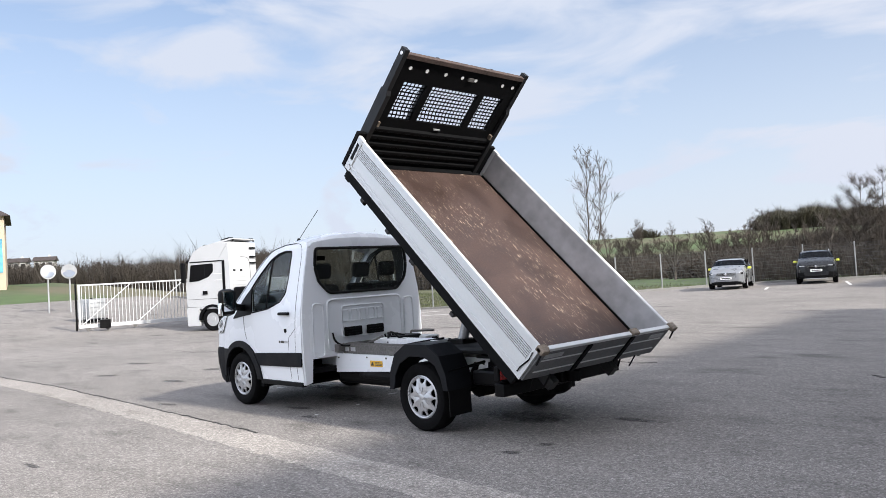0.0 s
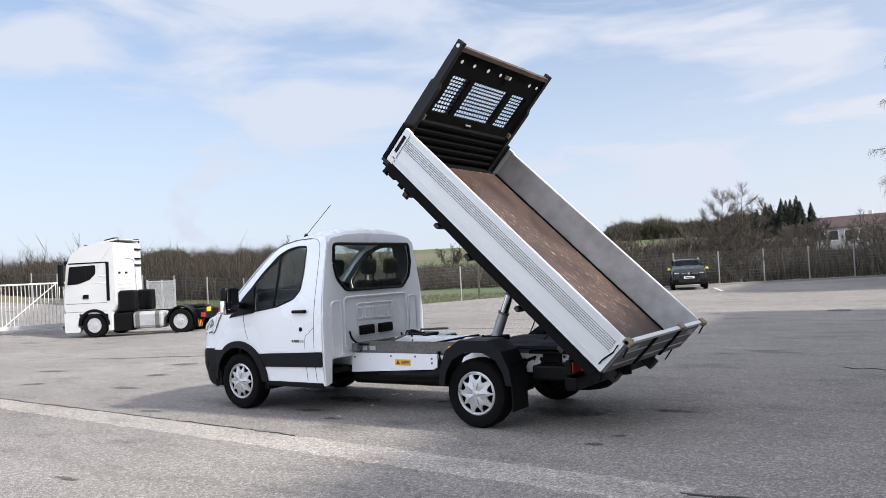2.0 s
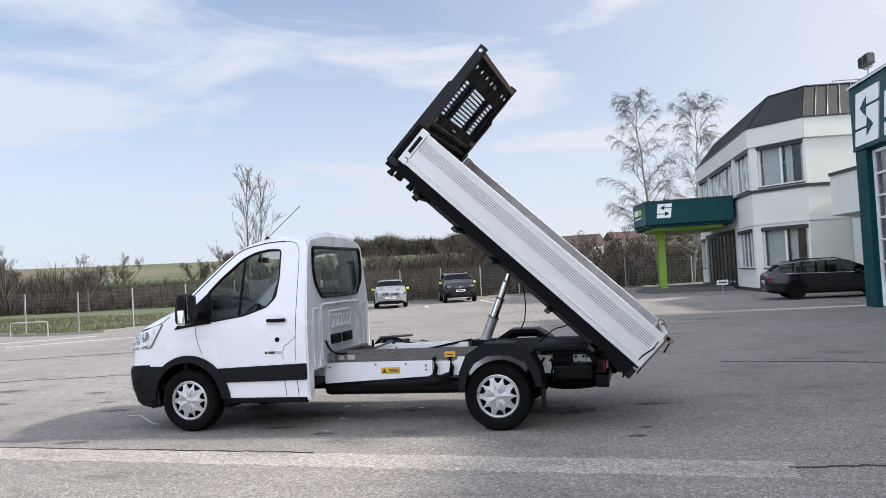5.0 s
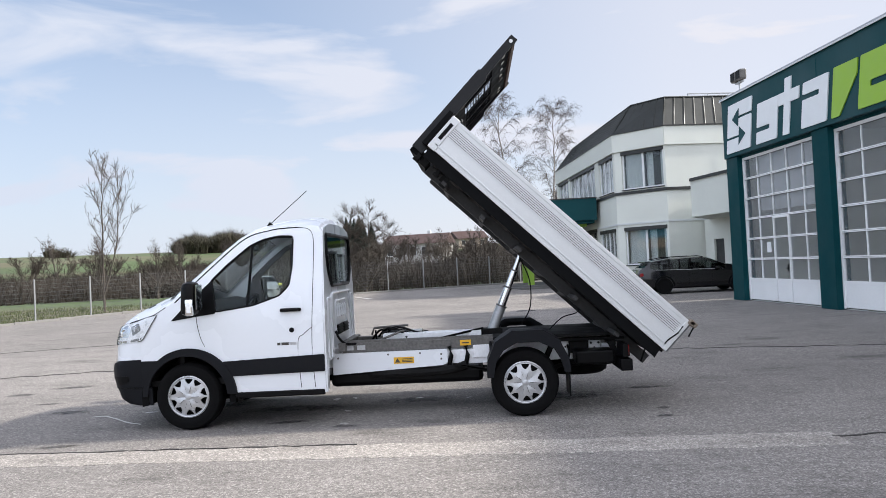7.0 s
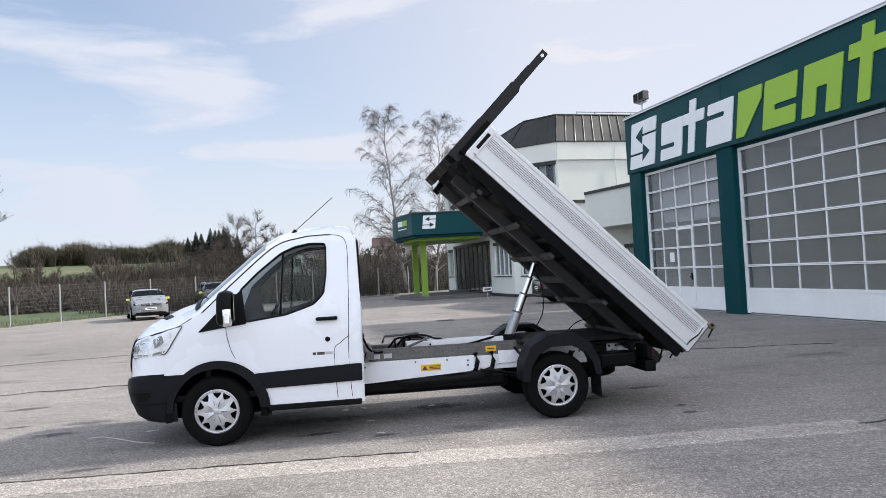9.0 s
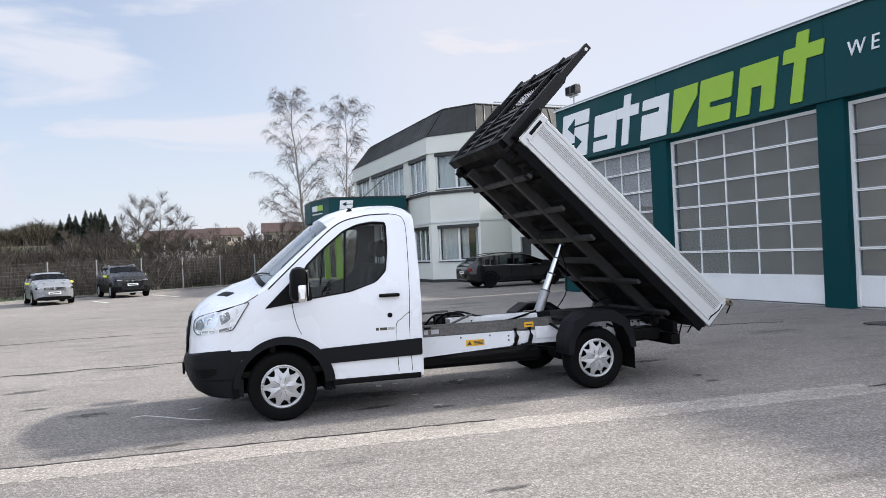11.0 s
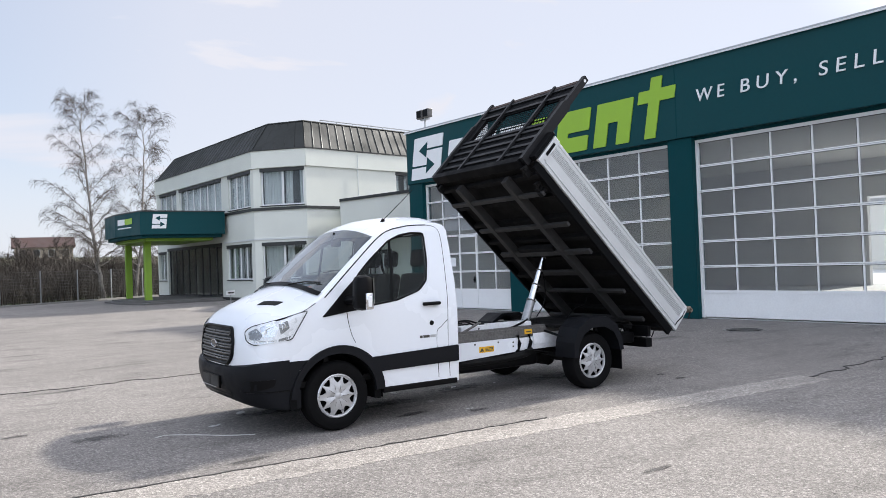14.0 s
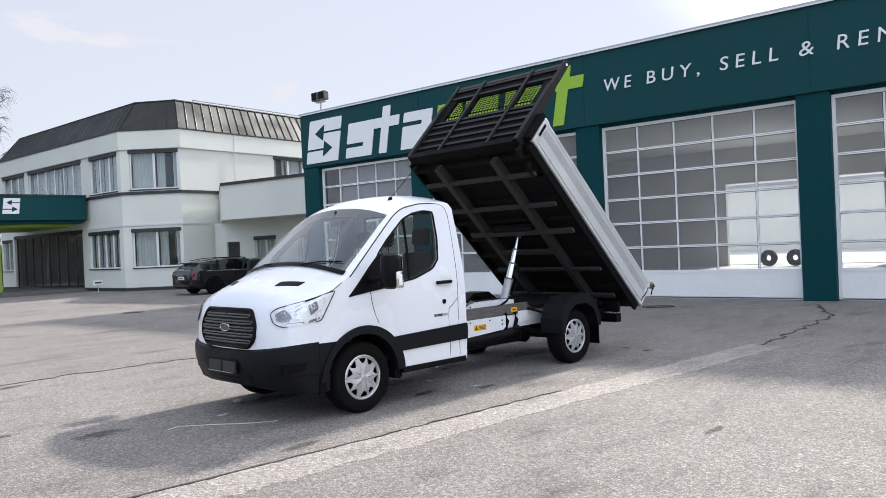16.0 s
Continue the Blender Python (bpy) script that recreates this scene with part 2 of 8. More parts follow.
M = dict(
    asphalt=asphalt_mat(),
    strip=asphalt_mat("worn_concrete_strip", (0.318, 0.291, 0.265)),
    crack=mat("crack_tar", (0.035, 0.032, 0.03), 0.8, var=0.2),
    stain=stain_mat(),
    chalk=mat("pale_lime", (0.50, 0.49, 0.47), 0.9, var=0.3, scale=9, fine=60),
    line=mat("faded_road_paint", (0.55, 0.54, 0.52), 0.8, var=0.25, scale=4, fine=60),
    grass=mat("grass_blades", (0.066, 0.082, 0.032), 0.9, var=0.4, scale=0.35, fine=9, bump=0.6),
    field=field_mat(),
    slat=mat("satin_grey_slat", (0.085, 0.08, 0.078), 0.32, metal=0.3, var=0.1, spec=0.5),
    treetwig=mat("tree_twigs", (0.058, 0.046, 0.036), 0.95, var=0.3, scale=1.0, fine=9),
    postpaint=mat("satin_black_frame", (0.012, 0.0123, 0.0135), 0.45, var=0.25, scale=4, fine=40, spec=0.25),
    barsteel=mat("dull_grey_bar", (0.036, 0.035, 0.0345), 0.65, metal=0.2, var=0.25, scale=4, fine=40),
    lorrywhite=mat("dusty_white_lorry_paint", (0.48, 0.49, 0.50), 0.4, var=0.08, scale=1.0, fine=20, coat=0.2),
    twig=mat("bare_twigs", (0.033, 0.0255, 0.0185), 0.95, var=0.45, scale=0.06, fine=2.5, island=0.6),
    brush=mat("dry_brush", (0.036, 0.027, 0.017), 0.95, var=0.4, scale=0.06, fine=2.0, island=0.6),
    olive=mat("budding_twigs", (0.045, 0.040, 0.023), 0.95, var=0.4, scale=0.06, fine=2.0, island=0.5),
    bark=mat("tree_bark", (0.068, 0.056, 0.045), 0.95, var=0.35, scale=2, fine=25, bump=0.4),
    birch=mat("birch_bark", (0.22, 0.20, 0.185), 0.9, var=0.6, scale=2.5, fine=14, bump=0.3),
    birchtwig=mat("birch_twigs", (0.068, 0.054, 0.045), 0.95, var=0.3),
    conifer=mat("conifer_needles", (0.012, 0.020, 0.013), 0.95, var=0.4, scale=0.5, fine=5),
    teal=mat("teal_cladding", (0.001, 0.050, 0.057), 0.5, var=0.07, scale=0.6, fine=14, bump=0.03, spec=0.22),
    tealdark=mat("teal_column_paint", (0.001, 0.046, 0.053), 0.6, var=0.08, scale=0.8, fine=20, spec=0.14),
    signwhite=mat("sign_white", (0.82, 0.83, 0.83), 0.4, var=0.03),
    signgreen=mat("sign_green", (0.30, 0.50, 0.035), 0.4, var=0.03),
    shedwall=mat("cream_shed_paint", (0.86, 0.84, 0.76), 0.8, var=0.05, scale=0.5, fine=8),
    groove=mat("painted_groove_shade", (0.21, 0.212, 0.21), 0.6, metal=0.3, var=0.2, scale=7, fine=40),
    railcap=mat("worn_brown_rail_cap", (0.060, 0.040, 0.034), 0.75, var=0.5, scale=5, fine=40),
    film=mat("creased_plastic_film", (0.34, 0.345, 0.35), 0.5, var=0.15, scale=2.5, fine=12),
    gatewhite=mat("gate_white_lacquer", (0.84, 0.84, 0.83), 0.4, var=0.05, scale=1.5, fine=25),
    render=mat("white_render_plaster", (0.645, 0.66, 0.60), 0.9, var=0.09, scale=0.5, fine=45, bump=0.12),
    plinth=mat("grey_render_plinth", (0.60, 0.62, 0.61), 0.9, var=0.10, scale=0.7, fine=40, bump=0.12),
    roof=mat("dark_sheet_metal_roof", (0.022, 0.024, 0.022), 0.62, metal=0.15, var=0.25, scale=0.7, fine=8),
    trimdark=mat("dark_sheet_trim", (0.035, 0.037, 0.036), 0.5, metal=0.3, var=0.2),
    frame=mat("window_frame_white", (0.72, 0.73, 0.73), 0.4, var=0.04),
    framedark=mat("window_frame_dark", (0.02, 0.022, 0.024), 0.4, var=0.1),
    curtain=mat("pale_curtain", (0.72, 0.73, 0.72), 0.95, var=0.12, scale=3, fine=20),
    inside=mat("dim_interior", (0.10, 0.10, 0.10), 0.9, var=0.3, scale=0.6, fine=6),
    insidewall=mat("hall_inner_wall", (0.64, 0.64, 0.62), 0.9, var=0.15, scale=0.5, fine=6),
    lime=mat("lime_green_paint", (0.21, 0.36, 0.03), 0.5, var=0.08),
    wire=mat("dull_fence_wire", (0.12, 0.122, 0.125), 0.6, metal=0.3, var=0.15),
    fencepost=mat("dull_galvanised_post", (0.25, 0.255, 0.26), 0.6, metal=0.3, var=0.2, scale=3, fine=30),
    galv=mat("galvanised_steel", (0.44, 0.45, 0.46), 0.5, metal=0.6, var=0.18, scale=5, fine=40),
    kerb=mat("concrete_kerb", (0.20, 0.195, 0.185), 0.9, var=0.2, scale=2, fine=30, bump=0.3),
    white=mat("white_car_paint", (0.765, 0.792, 0.83), 0.28, var=0.008, scale=1.2, fine=30, coat=0.6),
    whiteflat=mat("white_chassis_paint", (0.80, 0.81, 0.83), 0.42, var=0.12, scale=2.5, fine=30),
    plastic=mat("dark_grey_plastic", (0.0068, 0.0074, 0.0094), 0.55, var=0.2, scale=4, fine=120, bump=0.1, spec=0.15),
    black=mat("black_trim", (0.003, 0.003, 0.0034), 0.45, var=0.15, spec=0.12),
    rubber=mat("tyre_rubber", (0.0055, 0.0055, 0.0058), 0.85, var=0.25, scale=8, fine=60, bump=0.2, spec=0.08),
    hubcap=mat("silver_hubcap", (0.50, 0.505, 0.515), 0.34, metal=0.55, var=0.08, scale=6, fine=50),
    seat=mat("seat_fabric", (0.014, 0.0145, 0.016), 0.95, var=0.2, scale=8, fine=80),
    alu=mat("brushed_aluminium_board", (0.67, 0.68, 0.68), 0.42, metal=0.35, var=0.04, scale=2.5, fine=50),
    aluworn=mat("scuffed_aluminium_inside", (0.43, 0.435, 0.445), 0.5, metal=0.22, var=0.26, scale=1.3, fine=7),
    blacksteel=mat("black_painted_steel", (0.0042, 0.0044, 0.0050), 0.6, var=0.3, scale=4, fine=40, spec=0.08),
    under=mat("grimy_underframe_steel", (0.010, 0.0098, 0.0098), 0.75, var=0.35, scale=4, fine=30, bump=0.1, spec=0.12),
    greysteel=mat("dusty_grey_steel", (0.125, 0.12, 0.115), 0.6, metal=0.3, var=0.4, scale=7, fine=40),
    chrome=mat("chrome_rod", (0.72, 0.73, 0.74), 0.14, metal=1.0, var=0.05),
    rust=mat("rusty_galvanised_fitting", (0.22, 0.18, 0.14), 0.7, metal=0.4, var=0.4, scale=12, fine=60),
    yellow=mat("yellow_sticker", (0.75, 0.42, 0.02), 0.5, var=0.05),
    ink=mat("sticker_ink", (0.05, 0.045, 0.04), 0.6, var=0.05),
    red=mat("red_lamp_lens", (0.25, 0.008, 0.008), 0.2, var=0.05, coat=0.5),
    orange=mat("amber_lens", (0.55, 0.16, 0.01), 0.25, var=0.05),
    lampglass=glass_mat("headlamp_glass", (0.94, 0.95, 0.96), 0.03, 0.93),
    lampcup=mat("shaded_lamp_cup", (0.30, 0.31, 0.32), 0.25, metal=0.6, var=0.2, scale=30, fine=90),
    tailgrey=mat("dull_grey_tailboard", (0.15, 0.152, 0.155), 0.55, metal=0.3, var=0.25, scale=2.5, fine=30),
    liner=mat("grey_cab_liner", (0.055, 0.056, 0.06), 0.85, var=0.15, scale=6, fine=60),
    lampinner=mat("headlamp_reflector", (0.88, 0.89, 0.90), 0.30, metal=0.15, var=0.12, scale=14, fine=60),
    # the pale diffuse haze of the windscreen stands in for reflected sky
    screenglass=glass_mat("windscreen_glass", (0.76, 0.81, 0.79), 0.02, 0.92, (0.33, 0.36, 0.355), 2.5),
    glass=glass_mat("car_glass", (0.89, 0.92, 0.91), 0.015, 0.985, (0.02, 0.02, 0.02), 1.2),
    glassdark=glass_mat("dark_car_glass", (0.30, 0.32, 0.32), 0.015, 0.97, (0.01, 0.01, 0.01), 1.22),
    pane=glass_mat("window_pane", (0.84, 0.87, 0.87), 0.02, 0.93),
    gatepane=glass_mat("hazy_gate_pane", (0.95, 0.955, 0.955), 0.24, 0.87, (0.385, 0.39, 0.40), 1.25),
    mirror=mat("mirror_glass", (0.75, 0.77, 0.8), 0.04, metal=1.0, var=0.02),
    darkcar=mat("black_car_paint", (0.0045, 0.0042, 0.0058), 0.12, var=0.1, spec=0.35, coat=0.5),
    greycar=mat("anthracite_car_paint", (0.012, 0.013, 0.015), 0.28, var=0.1, coat=0.3, spec=0.3),
    silvercar=mat("silver_car_paint", (0.25, 0.26, 0.275), 0.3, metal=0.4, var=0.04, coat=0.5),
    yellowcover=mat("neon_mirror_cover", (0.72, 0.74, 0.10), 0.5, var=0.05),
    cream=mat("cream_house_render", (0.46, 0.375, 0.28), 0.9, var=0.2, scale=0.5),
    beige=mat("dull_beige_house_render", (0.33, 0.275, 0.22), 0.9, var=0.2, scale=0.5),
    darkstone=mat("dark_concrete_step", (0.11, 0.105, 0.10), 0.9, var=0.2, scale=2, fine=30, bump=0.2),
    housewhite=mat("house_render", (0.42, 0.41, 0.39), 0.9, var=0.12, scale=0.3),
    tile=mat("roof_tiles", (0.055, 0.031, 0.028), 0.8, var=0.3, scale=0.6, fine=6),
    darktile=mat("dark_roof_tiles", (0.045, 0.035, 0.032), 0.8, var=0.25, scale=0.6, fine=6),
    poster=mat("blue_poster", (0.10, 0.34, 0.48), 0.5, var=0.4, scale=0.9, fine=3),
)


def floor_mat():
    """Brown phenolic plywood, scuffed along the slide of the load."""
    m = mat("scuffed_plywood_floor", (0.048, 0.028, 0.023), 0.5, var=0.55, scale=2.0, fine=50)
    n, l = m.node_tree.nodes, m.node_tree.links
    b = n["Principled BSDF"]
    src = b.inputs["Base Color"].links[0].from_socket
    tc, mp = n.new("ShaderNodeTexCoord"), n.new("ShaderNodeMapping")
    mp.inputs["Scale"].default_value = (3.0, 10.0, 1.0)
    mp.inputs["Rotation"].default_value = (0, 0, 0.25)
    l.new(tc.outputs["Object"], mp.inputs["Vector"])
    s1, s2 = n.new("ShaderNodeTexNoise"), n.new("ShaderNodeTexNoise")
    s1.inputs["Scale"].default_value, s1.inputs["Detail"].default_value, s1.inputs["Roughness"].default_value = 3.2, 8, 0.75
    s2.inputs["Scale"].default_value, s2.inputs["Detail"].default_value = 1.1, 2
    l.new(mp.outputs["Vector"], s1.inputs["Vector"])
    l.new(tc.outputs["Object"], s2.inputs["Vector"])
    r1, r2, mu, mx = n.new("ShaderNodeValToRGB"), n.new("ShaderNodeValToRGB"), n.new("ShaderNodeMath"), n.new("ShaderNodeMix")
    r1.color_ramp.elements[0].position, r1.color_ramp.elements[1].position = 0.555, 0.64
    r2.color_ramp.elements[0].position, r2.color_ramp.elements[1].position = 0.43, 0.60
    l.new(s1.outputs["Fac"], r1.inputs["Fac"])
    l.new(s2.outputs["Fac"], r2.inputs["Fac"])
    mu.operation = "MULTIPLY"
    l.new(r1.outputs["Color"], mu.inputs[0])
    l.new(r2.outputs["Color"], mu.inputs[1])
    mx.data_type = "RGBA"
    mx.inputs["B"].default_value = (0.40, 0.31, 0.235, 1)
    l.new(mu.outputs[0], mx.inputs["Factor"])
    l.new(src, mx.inputs["A"])
    l.new(mx.outputs["Result"], b.inputs["Base Color"])
    return m


M["ply"] = floor_mat()


# ---------- mesh helpers ----------
def link(name, bm, material, parent=None, label="", smooth=False):
    me = bpy.data.meshes.new(name)
    bmesh.ops.recalc_face_normals(bm, faces=bm.faces)
    if smooth:
        for fc in bm.faces:
            fc.smooth = True
    bm.to_mesh(me)
    bm.free()
    me.materials.append(material)
    if smooth:
        me.set_sharp_from_angle(angle=radians(38))
    ob = new(name, me)
    if parent is not None:
        ob.parent = parent
    if label:
        ob["label"] = label
    return ob


def part(name, bm, material, parent, label="", smooth=False):
    return link(name, bm, material, parent, label, smooth)


def thing(name, label, category, group="", kind="", m=None):
    ob = new(name)
    ob.empty_display_size = 0.2
    if m is not None:
        ob.matrix_basis = m
    return tagged(ob, label, category, group, kind)


def box(bm, x0, x1, y0, y1, z0, z1, bevel=0.0, m=None):
    v = [bm.verts.new((x, y, z)) for x in (x0, x1) for y in (y0, y1) for z in (z0, z1)]
    fs = [bm.faces.new([v[i] for i in q]) for q in ((0, 1, 3, 2), (4, 6, 7, 5), (0, 4, 5, 1), (2, 3, 7, 6), (0, 2, 6, 4), (1, 5, 7, 3))]
    if bevel:
        es = list({e for fc in fs for e in fc.edges})
        r = bmesh.ops.bevel(bm, geom=es, offset=bevel, segments=2, affect="EDGES", profile=0.5)
        v = list({x for fc in r["faces"] for x in fc.verts} | {x for x in v if x.is_valid})
    if m is not None:
        bmesh.ops.transform(bm, matrix=m, verts=[x for x in v if x.is_valid])
    return bm


def boxm(*a, **k):
    return box(bmesh.new(), *a, **k)


def rod(bm, p, q, r, seg=8, r2=None):
    """A round bar from p to q."""
    p, q = Vector(p), Vector(q)
    d = (q - p)
    rot = d.to_track_quat("Z", "Y").to_matrix()
    r2 = r if r2 is None else r2
    rings = []
    for c, rr in ((p, r), (q, r2)):
        rings.append([bm.verts.new(c + rot @ Vector((rr * math.cos(2 * math.pi * i / seg), rr * math.sin(2 * math.pi * i / seg), 0))) for i in range(seg)])
    for i in range(seg):
        j = (i + 1) % seg
        bm.faces.new((rings[0][i], rings[0][j], rings[1][j], rings[1][i]))
    bm.faces.new(rings[0][::-1])
    bm.faces.new(rings[1])
    return bm


def tube(bm, pts, r, seg=6):
    """A bent hose through the points."""
    pts = [Vector(p) for p in pts]
    rings = []
    for i, p in enumerate(pts):
        d = (pts[min(i + 1, len(pts) - 1)] - pts[max(i - 1, 0)]).normalized()
        rot = d.to_track_quat("Z", "Y").to_matrix()
        rr = r[i] if isinstance(r, (list, tuple)) else r
        rings.append([bm.verts.new(p + rot @ Vector((rr * math.cos(2 * math.pi * k / seg), rr * math.sin(2 * math.pi * k / seg), 0))) for k in range(seg)])
    for a, b in zip(rings, rings[1:]):
        for k in range(seg):
            j = (k + 1) % seg
            bm.faces.new((a[k], a[j], b[j], b[k]))
    bm.faces.new(rings[0][::-1])
    bm.faces.new(rings[-1])
    return bm


def curve_pts(pts, n=6):
    """A smooth line through the points."""
    pts = [Vector(p) for p in pts]
    out = []
    for i in range(len(pts) - 1):
        a, b, c, d = pts[max(i - 1, 0)], pts[i], pts[i + 1], pts[min(i + 2, len(pts) - 1)]
        for k in range(n):
            t = k / n
            out.append(0.5 * ((2 * b) + (c - a) * t + (2 * a - 5 * b + 4 * c - d) * t * t + (3 * b - a - 3 * c + d) * t ** 3))
    return out + [pts[-1]]


def lathe(bm, prof, seg=32, m=None, caps=True):
    """A turned body: profile of (radius, height) round the y axis; height runs along y."""
    rings = []
    for r, h in prof:
        rings.append([bm.verts.new((r * math.cos(2 * math.pi * i / seg), h, r * math.sin(2 * math.pi * i / seg))) for i in range(seg)])
    for a, b in zip(rings, rings[1:]):
        for i in range(seg):
            j = (i + 1) % seg
            bm.faces.new((a[i], a[j], b[j], b[i]))
    if caps and prof[0][0] > 1e-6:
        bm.faces.new(rings[0])
    if caps and prof[-1][0] > 1e-6:
        bm.faces.new(rings[-1][::-1])
    if m is not None:
        bmesh.ops.transform(bm, matrix=m, verts=[v for ring in rings for v in ring])
    return bm


def prism(bm, poly, axis, a, b, m=None):
    """A flat outline pushed from a to b along the axis; the outline is in the other two axes, in order."""
    def at(p, h):
        return {"x": (h, p[0], p[1]), "y": (p[0], h, p[1]), "z": (p[0], p[1], h)}[axis]
    lo, hi = [bm.verts.new(at(p, a)) for p in poly], [bm.verts.new(at(p, b)) for p in poly]
    bm.faces.new(lo)
    bm.faces.new(hi[::-1])
    for i in range(len(poly)):
        j = (i + 1) % len(poly)
        bm.faces.new((lo[i], hi[i], hi[j], lo[j]))
    if m is not None:
        bmesh.ops.transform(bm, matrix=m, verts=lo + hi)
    return bm


def sheet(outer, holes, step, to3d, thick):
    """A curved panel: a flat outline with holes, cut into a fine net and laid onto a surface, with thickness."""
    from mathutils.geometry import tessellate_polygon
    loops = [[Vector((p[0], p[1], 0)) for p in lp] for lp in [outer, *holes]]
    flat = [p for lp in loops for p in lp]
    bm = bmesh.new()
    vs = [bm.verts.new(p) for p in flat]
    for tri in tessellate_polygon(loops):
        try:
            bm.faces.new([vs[i] for i in tri])
        except ValueError:
            pass
    xs, ys = [p.x for p in flat], [p.y for p in flat]
    for lo, hi, no in ((min(xs), max(xs), (1, 0, 0)), (min(ys), max(ys), (0, 1, 0))):
        k = lo + step
        while k < hi - 0.01:
            bmesh.ops.bisect_plane(bm, geom=bm.verts[:] + bm.edges[:] + bm.faces[:], dist=1e-5, plane_co=(k * no[0], k * no[1], 0), plane_no=no)
            k += step
    bmesh.ops.dissolve_degenerate(bm, dist=1e-4, edges=bm.edges)
    inner = {}
    for v in bm.verts:
        x, y = v.co.x, v.co.y
        v.co = to3d(x, y, 0.0)
        inner[v] = to3d(x, y, thick)
    edges = [e for e in bm.edges if e.is_boundary]
    faces = bm.faces[:]
    twin = {v: bm.verts.new(c) for v, c in inner.items()}
    for fc in faces:
        bm.faces.new([twin[v] for v in reversed(fc.verts)])
    for e in edges:
        a, b = e.verts
        try:
            bm.faces.new((a, b, twin[b], twin[a]))
        except ValueError:
            pass
    return bm


def words(name, text, size, m, material, parent, depth=0.01, width=None, space=1.0, shear=0.0):
    cu = bpy.data.curves.new(name, "FONT")
    cu.body, cu.size, cu.extrude, cu.space_character, cu.shear = text, size, depth, space, shear
    tmp = new(name, cu)
    bpy.context.view_layer.update()
    me = bpy.data.meshes.new_from_object(tmp.evaluated_get(bpy.context.evaluated_depsgraph_get()))
    bpy.data.objects.remove(tmp)
    me.materials.clear()
    me.materials.append(material)
    if width:
        xs = [v.co.x for v in me.vertices]
        k = width / (max(xs) - min(xs))
        me.transform(Matrix.Diagonal((k, 1, 1, 1)))
    me.transform(m)
    bm = bmesh.new()
    bm.from_mesh(me)
    todo, k = set(bm.verts), 0
    while todo:
        seed = min(todo, key=lambda v: (round(v.co.y, 4), v.index))
        island, queue = {seed}, [seed]
        while queue:
            v = queue.pop()
            for e in v.link_edges:
                o = e.other_vert(v)
                if o not in island:
                    island.add(o)
                    queue.append(o)
        todo -= island
        lt = bmesh.new()
        vm = {v: lt.verts.new(v.co) for v in island}
        for fc in {fc for v in island for fc in v.link_faces}:
            lt.faces.new([vm[v] for v in fc.verts])
        part("letter", lt, material, parent)
    bm.free()
    bpy.data.meshes.remove(me)


def arc(cx, cz, r, a0, a1, n):
    return [(cx + r * math.cos(radians(a0 + (a1 - a0) * i / n)), cz + r * math.sin(radians(a0 + (a1 - a0) * i / n))) for i in range(n + 1)]


def rounded(poly, r, n=4):
    """A flat outline with rounded corners."""
    out = []
    for i, p in enumerate(poly):
        a, b, c = Vector(poly[i - 1]), Vector(p), Vector(poly[(i + 1) % len(poly)])
        rr = min(r, (a - b).length * 0.45, (c - b).length * 0.45)
        s, e = b + (a - b).normalized() * rr, b + (c - b).normalized() * rr
        for k in range(n + 1):
            t = k / n
            out.append(tuple((1 - t) ** 2 * s + 2 * t * (1 - t) * b + t * t * e))
    return out


def lerp_table(tab, x):
    if x <= tab[0][0]:
        return tab[0][1]
    for (a, u), (b, v) in zip(tab, tab[1:]):
        if x <= b:
            t = (x - a) / (b - a)
            return u + (v - u) * t
    return tab[-1][1]


# ---------- ground ----------
WEST = [(-78, 3.08), (-50, 1.12), (-36, 0.32), (-30.7, -0.08), (-26, -0.34), (-9, 0.0)]


def rise(x, y):
    """Height of the ground: a level yard that dips to drain and then climbs to the road in the west, hills far round about."""
    w = 1.0 if y < 22 else max(0.0, 1 - (y - 22) / 16)
    z = w * lerp_table(WEST, x)
    d = math.hypot(x, y - 10)
    az = math.degrees(math.atan2(x, y + 8))
    if d > 75:
        k = min(1.0, (d - 75) / 190)
        k = k * k * (3 - 2 * k)
        hill = 10.2 - 3.0 * math.exp(-((az - 12) / 16) ** 2) - 2.5 * math.exp(-((az + 68) / 10) ** 2)
        if az < -85 or az > 40:
            hill *= max(0.3, 1 - (abs(az + 22) - 62) / 60)
        z += k * hill
    if d > 330:
        z -= (d - 330) * 0.012
    return z


def in_yard(x, y):
    """Whether a point lies well inside the paved yard."""
    if x < -51 or x > 59 or y < -59:
        return False
    for (a, b), (c, d) in zip(FENCE, FENCE[1:]):
        if a <= x <= c:
            return y < b + (d - b) * (x - a) / (c - a) - 0.3
    return y < 53 if x > 0 else y < 18.5


FENCE = [(-48, 19.4), (-32, 21.5), (-23.3, 23.2), (-14.0, 35.4), (2.3, 45.9), (15.0, 53.6)]


def ring_sheet(name, material, radii, n, cx, cy, dz, keep=None):
    bm = bmesh.new()
    rows = []
    for r in radii:
        row = []
        for i in range(n):
            a = 2 * math.pi * i / n
            x, y = cx + r * math.cos(a), cy + r * math.sin(a)
            row.append(bm.verts.new((x, y, rise(x, y) + dz - (0.5 if in_yard(x, y) else 0.0))))
        rows.append(row)
    bm.faces.new(rows[0])
    for a, b in zip(rows, rows[1:]):
        for i in range(n):
            j = (i + 1) % n
            bm.faces.new((a[i], b[i], b[j], a[j]))
    return link(name, bm, material, smooth=True)


